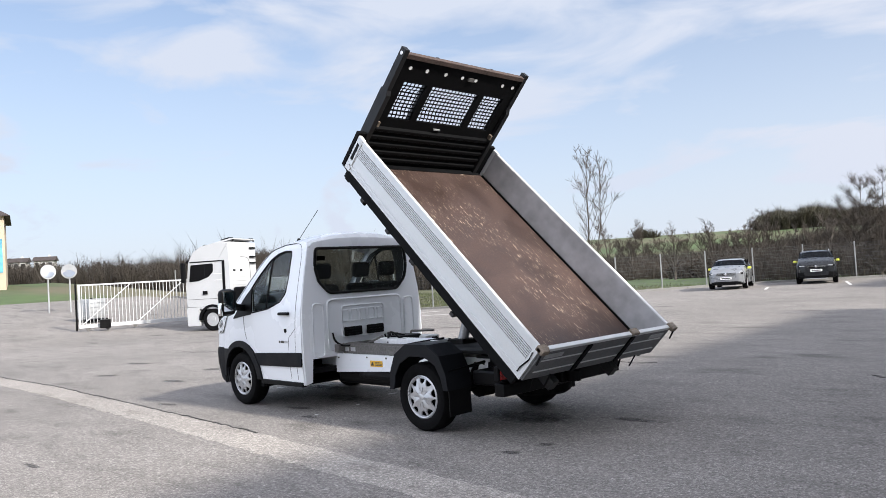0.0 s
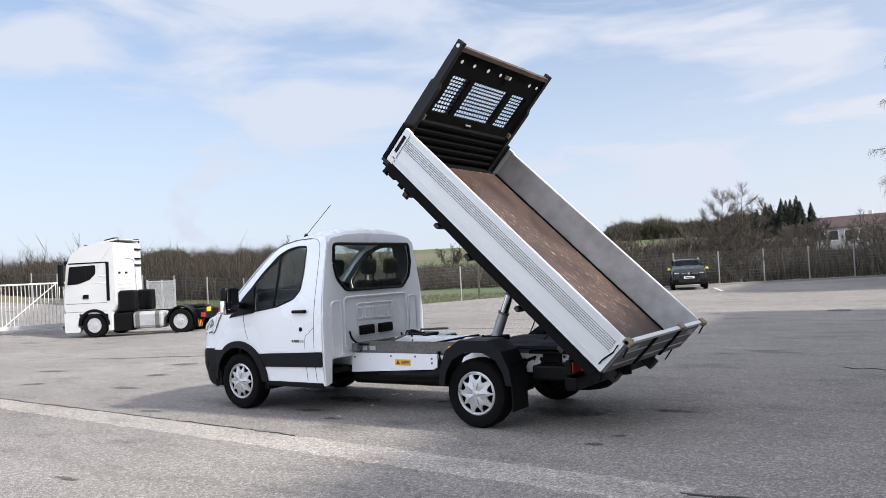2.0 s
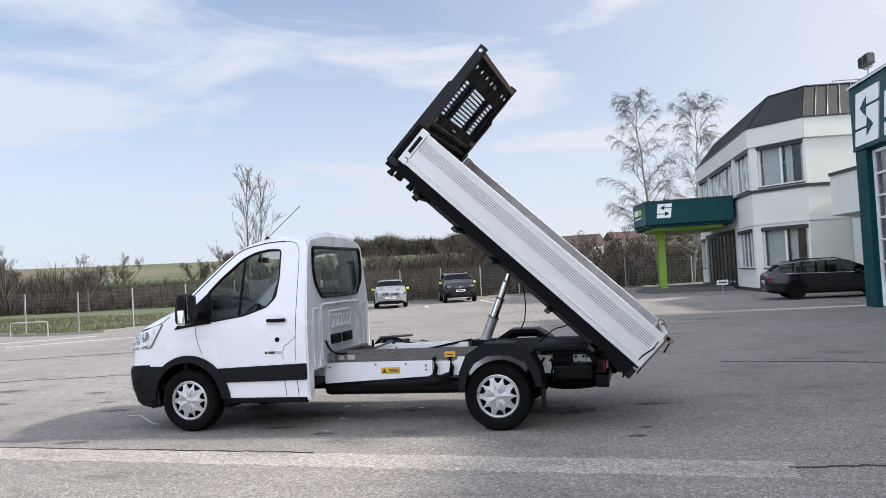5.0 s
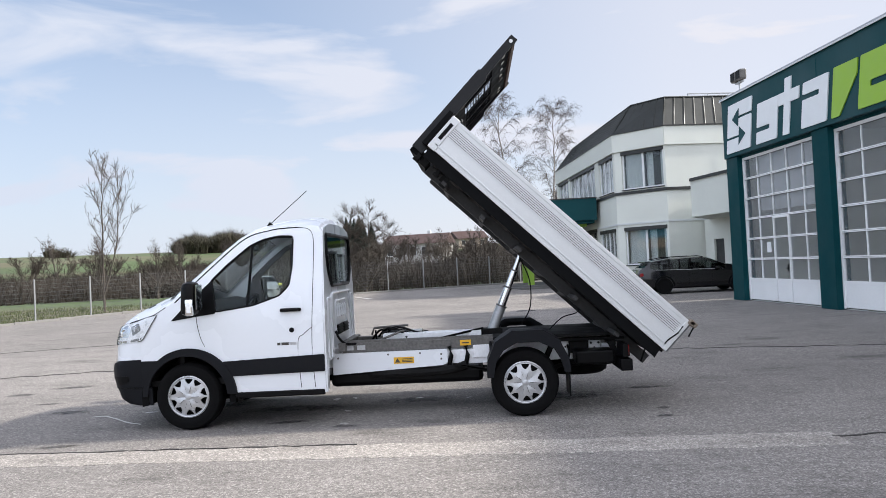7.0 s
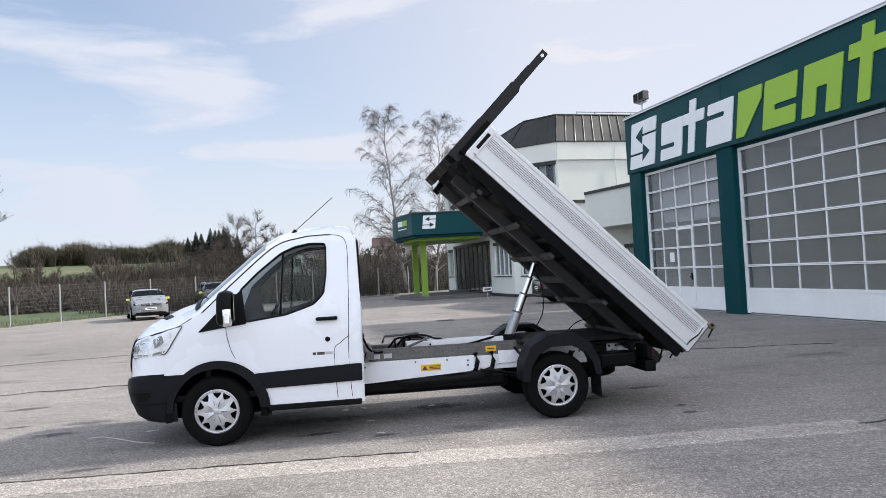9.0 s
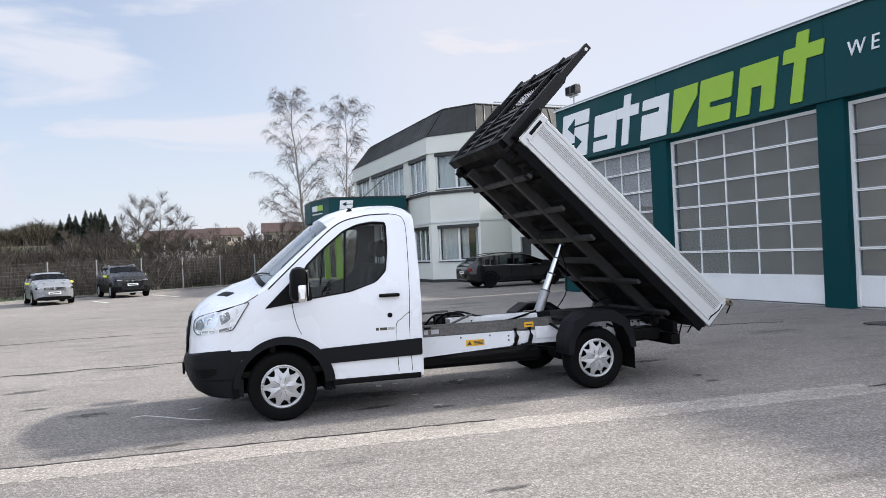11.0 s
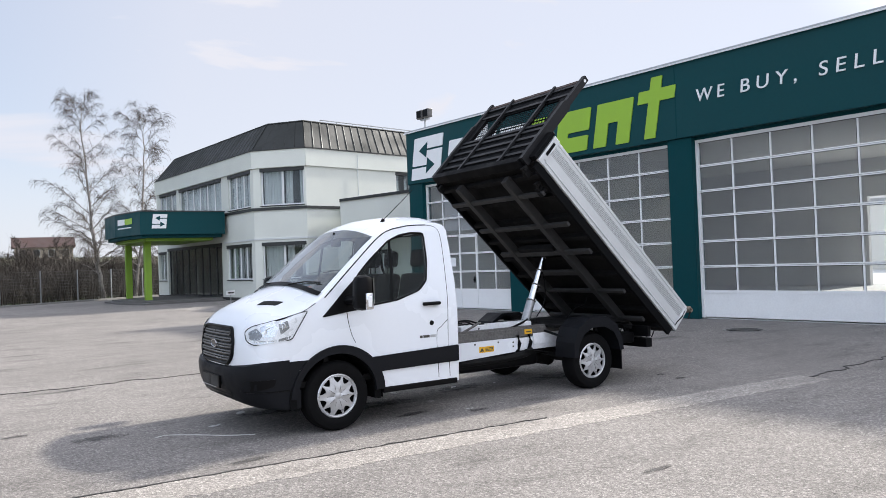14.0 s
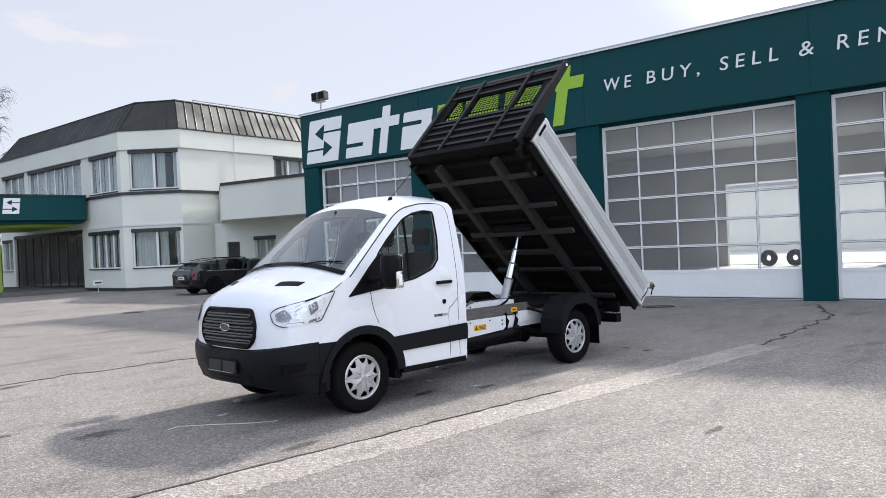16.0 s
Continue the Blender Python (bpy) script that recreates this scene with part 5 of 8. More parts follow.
for s in (-1, 1):
    def bumper_surf(x, z, th, s=s):
        hit = BUMPER_TREE.ray_cast(Vector((x, 2 * s, z)), Vector((0, -s, 0)))[0]
        return (x, s * (abs(hit.y) + 0.005 - th), z)
    # black sheet on the bumper's face painting the shade of the fog lamp recess
    rec = part("fog_lamp_recess", sheet(rounded([(-4.385, 0.455), (-4.375, 0.572), (-4.12, 0.582), (-4.14, 0.515), (-4.28, 0.475)], 0.02, 3), [], 0.06, bumper_surf, 0.008), M["black"], bumper, "", True)
    line = [(-4.36 + 0.37 * k / 10, 0.459) for k in range(11)]
    part("bumper_groove", tube(bmesh.new(), [bumper_surf(x, z, 0.004) for x, z in line], 0.007, 5), M["black"], bumper)
# bonnet vents lie flush on the bonnet
for s in (-1, 1):
    def hood_surf(x, y, th):
        return (x, y, NOSE_TREE.ray_cast(Vector((x, y, 3)), Vector((0, 0, -1)))[0].z + 0.005 - th)
    part("bonnet_vent", sheet(rounded([(-4.10, s * 0.40), (-4.02, s * 0.40), (-3.92, s * 0.67), (-4.00, s * 0.66)], 0.012, 3), [], 0.06, hood_surf, 0.004), M["black"], truck)
# head lamps: pale housings behind clear covers on the nose
for s in (-1, 1):
    SIDE_TREE = tree_of(cab if s < 0 else cab_r)
    pts = [(-4.325, 0.95), (-4.318, 1.045), (-4.265, 1.092), (-4.05, 1.152), (-3.785, 1.22), (-3.87, 1.09), (-3.955, 0.95), (-4.29, 0.912)]

    def lamp_surf(x, z, th, s=s):
        y = max((t.ray_cast(Vector((x, 2 * s, z)), Vector((0, -s, 0)))[0] or Vector((0, 0, 0))).y * s for t in (NOSE_TREE, SIDE_TREE))
        t = (x + 4.38) / 0.56
        return (x - 0.010 * (1 - t), s * (y + 0.010 - th), z)
    lamp = part("headlamp", sheet(rounded(pts, 0.03, 3), [], 0.05, lamp_surf, 0.012), M["lampglass"], truck, "clear headlamp", True)
    lamp.visible_shadow = False
    part("reflector", sheet(rounded(pts, 0.03, 3), [], 0.07, lambda x, z, th: lamp_surf(x, z, 0.004 + th), 0.003), M["lampinner"], lamp, "", True)
    ring = [Vector(lamp_surf(x, z, -0.001)) for x, z in rounded(pts, 0.03, 3)]
    part("lamp_seam", tube(bmesh.new(), ring + ring[:1], 0.0042, 5), M["black"], lamp)
    # flat plates; the lampcup ones carry the cups' shade in their colour
    for poly, mt in (([(-4.305, 0.965), (-4.30, 1.035), (-4.245, 1.072), (-4.215, 1.0), (-4.245, 0.955)], "lampcup"), ([(-4.215, 0.985), (-4.225, 1.08), (-4.12, 1.118), (-4.08, 1.06), (-4.11, 0.985)], "chrome"),
                     ([(-4.06, 1.0), (-4.08, 1.10), (-3.99, 1.135), (-3.97, 1.06)], "lampcup"), ([(-4.27, 0.925), (-4.12, 0.932), (-4.13, 0.955), (-4.26, 0.948)], "chrome"),
                     ([(-4.09, 0.937), (-3.98, 0.955), (-3.96, 0.985), (-4.08, 0.962)], "lampcup"), ([(-3.96, 1.05), (-3.965, 1.145), (-3.86, 1.18), (-3.89, 1.11)], "lampinner")):
        part("lamp_chamber", sheet(rounded(poly, 0.016, 3), [], 0.05, lambda x, z, th: lamp_surf(x, z, 0.0032 + th), 0.0007), M[mt], lamp, "", True)
    for cx, cz, r in ((-4.165, 1.045, 0.034), (-4.04, 1.085, 0.030)):
        y = lamp_surf(cx, cz, 0.012)[1]
        part("bulb_cup", lathe(bmesh.new(), [(r, -0.003), (r, 0.010), (r * 0.8, 0.011), (r * 0.4, -0.002), (0.0001, -0.002)], 18, pose(cx, y, cz, 0, 0, 20 * s) @ Matrix.Diagonal((1, s, 1, 1))), M["chrome"], lamp, "", True)
    part("indicator_bulb", tube(bmesh.new(), [Vector(lamp_surf(-4.205, 1.005, 0.002)), Vector(lamp_surf(-4.19, 1.045, 0.002))], 0.011, 6), M["lampinner"], lamp)

# grey liner inside the doors and pillars
LINER = [(-2.12, 0.50), (-2.93, 0.50), (-3.04, 0.86), (-3.36, 1.08), (-3.45, 1.22), (-3.30, 1.55), (-3.06, 1.76), (-2.84, 1.92), (-2.60, 1.995), (-2.14, 2.0)]
for s in (-1, 1):
    part("door_liner", sheet(LINER, [rounded([(x * 0.985 - 0.04, 1.58 + (z - 1.58) * 0.96) for x, z in WINDOW], 0.03, 3)], 0.16, lambda x, z, th, s=s: (x, s * (side_y(x, z) - 0.040 - th), z), 0.012), M["liner"], truck, "", True)

# side glass, quarter panels, door lines
for s in (-1, 1):
    def lay(off, s=s):
        return lambda x, z, th: (x, s * (side_y(x, z) + off - th), z)
    g = part("side_window", sheet(window_hole, [], 0.14, lay(-0.012), 0.005), M["glass"], truck, "tinted door window", True)
    g.visible_shadow = False
    part("quarter_panel", sheet(rounded(QUARTER, 0.02, 2), [], 0.12, lay(0.009), 0.02), M["black"], truck, "black mirror triangle", True)
    bm = tube(bmesh.new(), [lay(-0.004)(x, z, 0) for x, z in window_hole + window_hole[:1]], 0.011, 5)
    part("window_seal", bm, M["black"], truck)
    bm = tube(bmesh.new(), [lay(-0.01)(x, z, 0) for x, z in ((-2.835, 1.262), (-2.81, 1.55), (-2.785, 1.895))], 0.014, 5)
    part("window_bar", bm, M["black"], truck)
    seams = ([(-3.372, 1.178), (-3.362, 1.08), (-3.33, 0.95), (-3.29, 0.86)], [(-2.155, 0.40), (-2.17, 0.8), (-2.15, 1.3), (-2.135, 1.75), (-2.14, 1.95), (-2.19, 2.035), (-2.30, 2.058)],
             [(-2.30, 0.40), (-2.315, 0.86), (-2.25, 0.95), (-2.16, 1.02)], [(-4.1, 1.135), (-3.86, 1.20), (-3.70, 1.285)], [(-2.30, 2.058), (-2.45, 2.056), (-2.6, 2.04), (-2.86, 1.965), (-3.2, 1.69), (-3.6, 1.33)])
    for k, line in enumerate(seams):
        pts = [Vector(lay(-0.0012)(p.x, p.y, 0)) for p in curve_pts([(x, z, 0) for x, z in line], 6)]
        part("door_seam", tube(bmesh.new(), pts, 0.0042 if k != 4 else 0.0075, 4), M["black"], truck)
    band = [(-3.035, 0.545), (-2.045, 0.56), (-2.045, 0.735), (-3.11, 0.70)]
    part("rub_strip", sheet(rounded(band, 0.015, 2), [], 0.15, lay(0.016), 0.02), M["plastic"], truck, "dark grey side moulding", True)
    ring = arc(FW + 0.02, WR + 0.0, 0.505, 2, 178, 24) + arc(FW, WR + 0.0, 0.425, 178, 2, 24)
    ring = [(x, max(z, 0.36)) for x, z in ring]
    part("arch_trim", sheet(ring, [], 0.12, lay(0.024), 0.035), M["plastic"], truck, "dark grey wheel arch trim", True)
    part("bumper_return", sheet([(-3.985, 0.275), (-3.985, 0.735), (-3.785, 0.735), (-3.89, 0.64), (-3.945, 0.50), (-3.878, 0.45), (-3.878, 0.275)], [], 0.15, lay(0.003), 0.03), M["plastic"], truck)
    part("sill", boxm(-2.99, -2.06, s * 0.955 - 0.03, s * 0.955 + 0.03, 0.315, 0.375, 0.012), M["black"], truck)
    h = part("door_handle", boxm(-2.485, -2.265, s * 0.985 - 0.022, s * 0.985 + 0.022, 1.185, 1.222, 0.014), M["black"], truck, "black door handle")
    h.location.y = s * 0.018
    part("handle_cup", sheet(rounded([(-2.46, 1.165), (-2.31, 1.165), (-2.31, 1.235), (-2.46, 1.235)], 0.03, 3), [], 0.2, lay(0.002), 0.004), M["whiteflat"], truck)
    bm = lathe(bmesh.new(), [(0.026, -0.004), (0.026, 0.006), (0.012, 0.008), (0.0001, 0.008)], 16, pose(-2.375, s * side_y(-2.375, 0.995), 0.995) @ Matrix.Diagonal((1, s, 1, 1)))
    part("lock_cap", bm, M["black"], truck)
    # fleet mark under the lock: plain bars
    for a, b, mt in ((-2.53, -2.497, "ink"), (-2.487, -2.41, "ink"), (-2.405, -2.33, "galv")):
        part("marking", sheet([(a, 0.842), (b, 0.842), (b, 0.87), (a, 0.87)], [], 1.0, lay(0.002), 0.003), M[mt], truck)
    # outside mirror
    arm = part("mirror_arm", tube(bmesh.new(), [(-3.36, s * 0.97, 1.29), (-3.33, s * 1.08, 1.30), (-3.32, s * 1.14, 1.33)], 0.045, 8), M["black"], truck)
    bm = bmesh.new()
    box(bm, -3.41, -3.25, s * 1.235 - 0.115, s * 1.235 + 0.115, 1.20, 1.545, 0.065)
    for v in bm.verts:
        v.co.x += 0.05 * (v.co.z - 1.38)
        if v.co.x < -3.34:
            v.co.y = s * 1.235 + (v.co.y - s * 1.235) * 0.82
    mir = part("mirror_housing", bm, M["black"], truck, "black mirror housing", True)
    part("mirror_glass", boxm(-3.242, -3.238, s * 1.235 - 0.085, s * 1.235 + 0.085, 1.26, 1.51), M["mirror"], mir)
    ind = part("indicator", boxm(-3.345, -3.262, s * 1.340 - 0.018, s * 1.340 + 0.018, 1.205, 1.372, 0.016), M["chrome"], mir, "clear mirror indicator", True)
    part("indicator_lens", boxm(-3.325, -3.285, s * 1.359 - 0.004, s * 1.359 + 0.004, 1.235, 1.34, 0.003), M["lampinner"], ind)
    part("inner_arch", prism(bmesh.new(), arc(FW, WR, 0.50, -10, 190, 16) + arc(FW, WR, 0.43, 190, -10, 16), "y", s * 0.55, s * 0.94), M["rubber"], truck)
    part("wheel_well", prism(bmesh.new(), arc(FW, WR, 0.52, -8, 188, 16), "y", s * 0.53, s * 0.56), M["rubber"], truck)
    bm = boxm(-2.985, -2.965, s * 0.80 - 0.13, s * 0.80 + 0.13, 0.27, 0.42, 0.005)
    part("mud_flap", bm, M["black"], truck)

# rear wall of the cab with its window and pressed panels
RWIN = rounded([(-0.70, 1.57), (-0.55, 1.425), (0.55, 1.425), (0.70, 1.57), (0.745, 1.74), (0.72, 1.98), (-0.72, 1.98), (-0.745, 1.74)], 0.045, 4)
half = [(0.955, 0.34), (0.97, 0.6), (0.975, 1.1), (0.945, 1.4), (0.87, 1.8), (0.83, 1.95), (0.76, 2.05), (0.5, 2.095), (0.25, 2.11)]
foot_line = [(0.86, 0.36), (0.84, 0.64)]
bm = sheet([(-y, z) for y, z in reversed(foot_line)] + [(-y, z) for y, z in half] + [(0, 2.112)] + [(y, z) for y, z in reversed(half)] + foot_line, [RWIN], 0.16, lambda y, z, th: (-2.028 - 0.02 * max(0, z - 1.4) - th, y, z), 0.03)
back = part("cab_rear_wall", bm, M["white"], truck, "white pressed rear wall")
g = part("rear_window", sheet(RWIN, [], 0.3, lambda y, z, th: (-2.032 - 0.02 * max(0, z - 1.4) - th, y, z), 0.005), M["glass"], truck, "tinted rear window")
g.visible_shadow = False
bm = bmesh.new()
tube(bm, [(-2.022 - 0.02 * max(0, z - 1.4), y, z) for y, z in RWIN + RWIN[:1]], 0.02, 6)
part("rear_window_seal", bm, M["black"], truck)


def pressing(y0, y1, z0, z1, r=0.05, d=0.012):
    """A raised bead round a pressed field."""
    pts = rounded([(y0, z0), (y1, z0), (y1, z1), (y0, z1)], r, 4)
    return part("pressed_bead", tube(bmesh.new(), [(-2.024, y, z) for y, z in pts + pts[:1]], d, 5), M["white"], back)


pressing(-0.60, 0.60, 0.72, 1.34, 0.08, 0.016)
pressing(-0.82, -0.66, 0.66, 1.30, 0.05)
pressing(0.66, 0.82, 0.66, 1.30, 0.05)
pressing(-0.38, 0.30, 0.86, 1.25, 0.05)
for k in range(5):
    y = -0.32 + k * 0.14
    pressing(y - 0.045, y + 0.045, 1.06, 1.20, 0.02, 0.009)
for y0, y1 in ((-0.36, -0.08), (0.00, 0.28)):
    v = part("vent_flap", boxm(-2.025, -1.995, y0, y1, 0.87, 0.985, 0.015), M["black"], back, "black vent flap")
    for k in range(3):
        part("vent_lip", boxm(-1.995, -1.985, y0 + 0.02, y1 - 0.02, 0.885 + k * 0.032, 0.897 + k * 0.032), M["plastic"], v)
part("cab_floor", boxm(-3.95, -2.07, -0.90, 0.90, 0.46, 0.52), M["black"], truck)
part("firewall", boxm(-3.60, -3.55, -0.88, 0.88, 0.5, 1.30), M["black"], truck)
part("headlining", sheet([(-2.75, -0.70), (-2.08, -0.72), (-2.08, 0.72), (-2.75, 0.70)], [], 0.3, lambda x, y, th: (x, y, 2.07 - 0.05 * (y / 0.7) ** 2 - th), 0.02), M["insidewall"], truck)
# dashboard, wheel, seats
bm = bmesh.new()
prism(bm, rounded([(-3.56, 0.75), (-3.10, 0.80), (-3.08, 1.10), (-3.22, 1.25), (-3.55, 1.33)], 0.05, 3), "y", -0.86, 0.86)
part("dashboard", bm, M["seat"], truck, "black dashboard")
bm = bmesh.new()
c = pose(-2.98, -0.42, 1.20, 0, -62, 0)
tube(bm, [c @ Vector((0.19 * math.cos(a), 0.19 * math.sin(a), 0)) for a in [2 * math.pi * i / 24 for i in range(25)]], 0.016, 6)
rod(bm, c @ Vector((0, 0, -0.12)), c @ Vector((0, 0, 0.01)), 0.06, 10)
for a in (0.3, 2.84, 4.71):
    rod(bm, c @ Vector((0, 0, 0)), c @ Vector((0.18 * math.cos(a), 0.18 * math.sin(a), 0)), 0.014, 5)
part("steering_wheel", bm, M["black"], truck)


def cab_seat(y, w):
    bm = bmesh.new()
    box(bm, -2.85, -2.38, y - w, y + w, 0.80, 0.95, 0.05)
    sq = part("seat", bm, M["seat"], truck, "dark fabric seat", True)
    bm = bmesh.new()
    box(bm, -0.07, 0.07, -w, w, 0.0, 0.62, 0.05, pose(-2.38, y, 0.92, 0, 12, 0))
    part("backrest", bm, M["seat"], sq, "", True)
    bm = bmesh.new()
    box(bm, -0.045, 0.045, -0.125, 0.125, 0.0, 0.20, 0.04, pose(-2.235, y, 1.60, 0, 8, 0))
    for o in (-0.06, 0.06):
        rod(bm, (-2.24, y + o, 1.50), (-2.235, y + o, 1.62), 0.008, 5)
    part("headrest", bm, M["seat"], sq, "", True)
    part("seat_base", boxm(-2.80, -2.42, y - w + 0.05, y + w - 0.05, 0.52, 0.80), M["black"], sq)


cab_seat(-0.50, 0.25)
cab_seat(0.12, 0.20)
cab_seat(0.56, 0.22)
bm = tube(bmesh.new(), [(-3.05, 0.0, 1.93), (-3.04, 0.0, 1.97), (-3.02, 0.0, 2.02)], 0.012, 5)
box(bm, -3.02, -2.99, -0.12, 0.12, 1.86, 1.93, 0.012)
part("inner_mirror", bm, M["black"], truck)
# roof aerial
bm = rod(bmesh.new(), (-2.68, -0.52, 2.12), (-2.26, -0.49, 2.475), 0.0040, 5)
rod(bm, (-2.70, -0.522, 2.09), (-2.66, -0.518, 2.138), 0.022, 8)
part("aerial", bm, M["black"], truck)

# ---------- wheels ----------
TRIM = []


def wheel(x, side, deep):
    """side -1: outer face to -y."""
    t = part("tyre", lathe(bmesh.new(), [(0.215, -0.095), (0.24, -0.112), (0.285, -0.118), (0.325, -0.108), (0.340, -0.088), (0.348, -0.06), (0.348, 0.06), (0.340, 0.088), (0.325, 0.108), (0.285, 0.118), (0.24, 0.112), (0.215, 0.095)], 48, caps=False), M["rubber"], truck, "black road tyre", True)
    t.matrix_basis = pose(x, side * 0.855, WR, 0, 0, 0 if side < 0 else 180)
    rim = part("rim", lathe(bmesh.new(), [(0.212, -0.085), (0.220, -0.095), (0.205, -0.085), (0.19, -0.02), (0.0001, -0.02)], 40, caps=False), M["black"], t, "", True)
    bm = lathe(bmesh.new(), [(0.036, -0.095), (0.034, -0.110), (0.028, -0.114), (0.0001, -0.115)], 28)
    part("hub_centre", bm, M["hubcap"], rim, "", True)
    bm = lathe(bmesh.new(), [(0.214, -0.080), (0.220, -0.098), (0.208, -0.106), (0.200, -0.102), (0.197, -0.078)], 40, caps=False)
    part("hubcap_ring", bm, M["hubcap"], rim, "", True)
    if TRIM:
        ob = new("wheel_trim", TRIM[0])
        ob.parent = rim
        ob["label"] = "silver wheel trim with ten pockets"
    else:
        rnd = [(0.203 * math.cos(2 * math.pi * k / 60), 0.203 * math.sin(2 * math.pi * k / 60)) for k in range(60)]
        holes = []
        for k in range(10):
            a = 2 * math.pi * (k + 0.5) / 10
            sway = 0.045 if k % 2 else -0.045
            holes.append(rounded([(r * math.cos(a + da + sway), r * math.sin(a + da + sway)) for r, da in ((0.134, -0.05), (0.164, -0.20), (0.192, -0.225), (0.192, 0.225), (0.164, 0.20), (0.134, 0.05))], 0.007, 2))

        def dish(x, z, th):
            r, a = math.hypot(x, z), math.atan2(z, x)
            ridge = abs(((a / (2 * math.pi) * 10) % 2) - 1)
            return (x, -0.108 + 0.020 * (r / 0.2) ** 2 - 0.018 * ridge * min(1.0, r / 0.08) * max(0.0, 1 - r / 0.24) + th, z)
        trim = part("wheel_trim", sheet(rnd, holes, 0.03, dish, 0.012), M["hubcap"], rim, "silver wheel trim with ten pockets")
        TRIM.append(trim.data)
    # thin darker tubes paint the shade of the trim's radial grooves
    for k in range(10):
        a = 2 * math.pi * k / 10
        pts = [(r * math.cos(a), -0.1085 + 0.020 * (r / 0.2) ** 2 - (0.018 * abs(k % 2 - 1) * min(1.0, r / 0.08) * max(0.0, 1 - r / 0.24)), r * math.sin(a)) for r in (0.045, 0.08, 0.115)]
        part("trim_groove", tube(bmesh.new(), pts, 0.0022, 4), M["greysteel"], rim)
    if not deep:
        part("brake_disc", lathe(bmesh.new(), [(0.15, 0.03), (0.15, 0.06), (0.05, 0.06)], 24), M["greysteel"], t)


for x in (FW, RW):
    for sd in (-1, 1):
        wheel(x, sd, x == RW)

# ---------- chassis ----------
for s in (-1, 1):
    part("chassis_rail", boxm(-3.3, 1.08, s * 0.40 - 0.035, s * 0.40 + 0.035, 0.50, 0.66, 0.006), M["whiteflat"], truck, "white painted chassis rail")
    bm = prism(bmesh.new(), [(-2.06, 0.44), (-0.85, 0.50), (-0.80, 0.53), (-0.80, 0.672), (-2.06, 0.672)], "y", s * 0.462 - 0.012, s * 0.462 + 0.012)
    sp = part("side_plate", bm, M["white"], truck, "white frame side plate")
    for x, z in ((-0.87, 0.62), (-0.87, 0.57), (-2.0, 0.62), (-1.45, 0.64), (-1.1, 0.64)):
        part("bolt", lathe(bmesh.new(), [(0.011, 0.0), (0.011, 0.008), (0.0001, 0.008)], 8, pose(x, s * 0.474, z) @ Matrix.Diagonal((1, s, 1, 1))), M["greysteel"], sp)
    part("rail_plate", boxm(-0.52, 0.515, s * 0.445 - 0.008, s * 0.445 + 0.008, 0.56, 0.70, 0.003), M["whiteflat"], truck)
    part("subframe_rail", boxm(-1.95, 1.10, s * 0.40 - 0.045, s * 0.40 + 0.045, 0.672, 0.775, 0.006), M["greysteel"], truck, "dusty steel tipper subframe")
    # hanger straps
    for x in (-0.76, -0.58):
        part("strap", tube(bmesh.new(), [(x - 0.02, s * 0.46, 0.70), (x, s * 0.47, 0.60), (x - 0.03, s * 0.45, 0.48)], 0.025, 6), M["black"], truck)
    # rear mudguard
    arch = [(-0.385, 0.42), (-0.37, 0.60), (-0.29, 0.78), (-0.12, 0.885), (0.20, 0.885), (0.36, 0.78), (0.445, 0.60), (0.465, 0.45)]
    inner = [(0.43, 0.45), (0.41, 0.58), (0.33, 0.745), (0.18, 0.845), (-0.10, 0.845), (-0.255, 0.75), (-0.335, 0.59), (-0.35, 0.42)]
    part("mudguard", prism(bmesh.new(), arch + inner, "y", s * 0.70, s * 1.03), M["plastic"], truck, "dark plastic mudguard")
    face = arch + [(0.40, 0.45), (0.37, 0.57), (0.30, 0.69), (0.15, 0.765), (-0.07, 0.765), (-0.21, 0.69), (-0.29, 0.57), (-0.32, 0.42)]
    part("mudguard_lip", prism(bmesh.new(), face, "y", s * 1.03, s * 1.045), M["plastic"], truck)
    bm = boxm(0.44, 0.456, s * 0.865 - 0.15, s * 0.865 + 0.15, 0.20, 0.50, 0.004)
    part("mud_flap", bm, M["black"], truck)
    part("mudguard_stay", rod(bmesh.new(), (-0.33, s * 0.45, 0.72), (-0.33, s * 1.0, 0.62), 0.016, 6), M["black"], truck)
    part("mudguard_stay", rod(bmesh.new(), (0.42, s * 0.45, 0.66), (0.42, s * 1.0, 0.62), 0.016, 6), M["black"], truck)
    yf = s * 0.458
    for x in (0.35, 0.41, 0.48):
        part("rail_hole", lathe(bmesh.new(), [(0.011, 0.0), (0.011, 0.003), (0.0001, 0.003)], 8, pose(x, s * 0.4535, 0.635) @ Matrix.Diagonal((1, s, 1, 1))), M["black"], truck)
    part("rail_box", boxm(0.52, 0.725, s * 0.455 - 0.03, s * 0.455 + 0.03, 0.57, 0.70, 0.01), M["black"], truck)
    br = part("tail_bracket", boxm(0.73, 0.86, yf - 0.012, yf + 0.012, 0.58, 0.70, 0.004), M["galv"], truck, "galvanised tail bracket")
    for x, z in ((0.755, 0.67), (0.79, 0.615), (0.835, 0.67)):
        part("bracket_hole", lathe(bmesh.new(), [(0.014, 0.0), (0.014, 0.002), (0.0001, 0.002)], 8, pose(x, yf + s * 0.0125, z) @ Matrix.Diagonal((1, s, 1, 1))), M["black"], br)
    part("rub_rail", boxm(0.40, 1.10, s * 0.50 - 0.05, s * 0.50 + 0.05, 0.705, 0.735, 0.004), M["under"], truck)
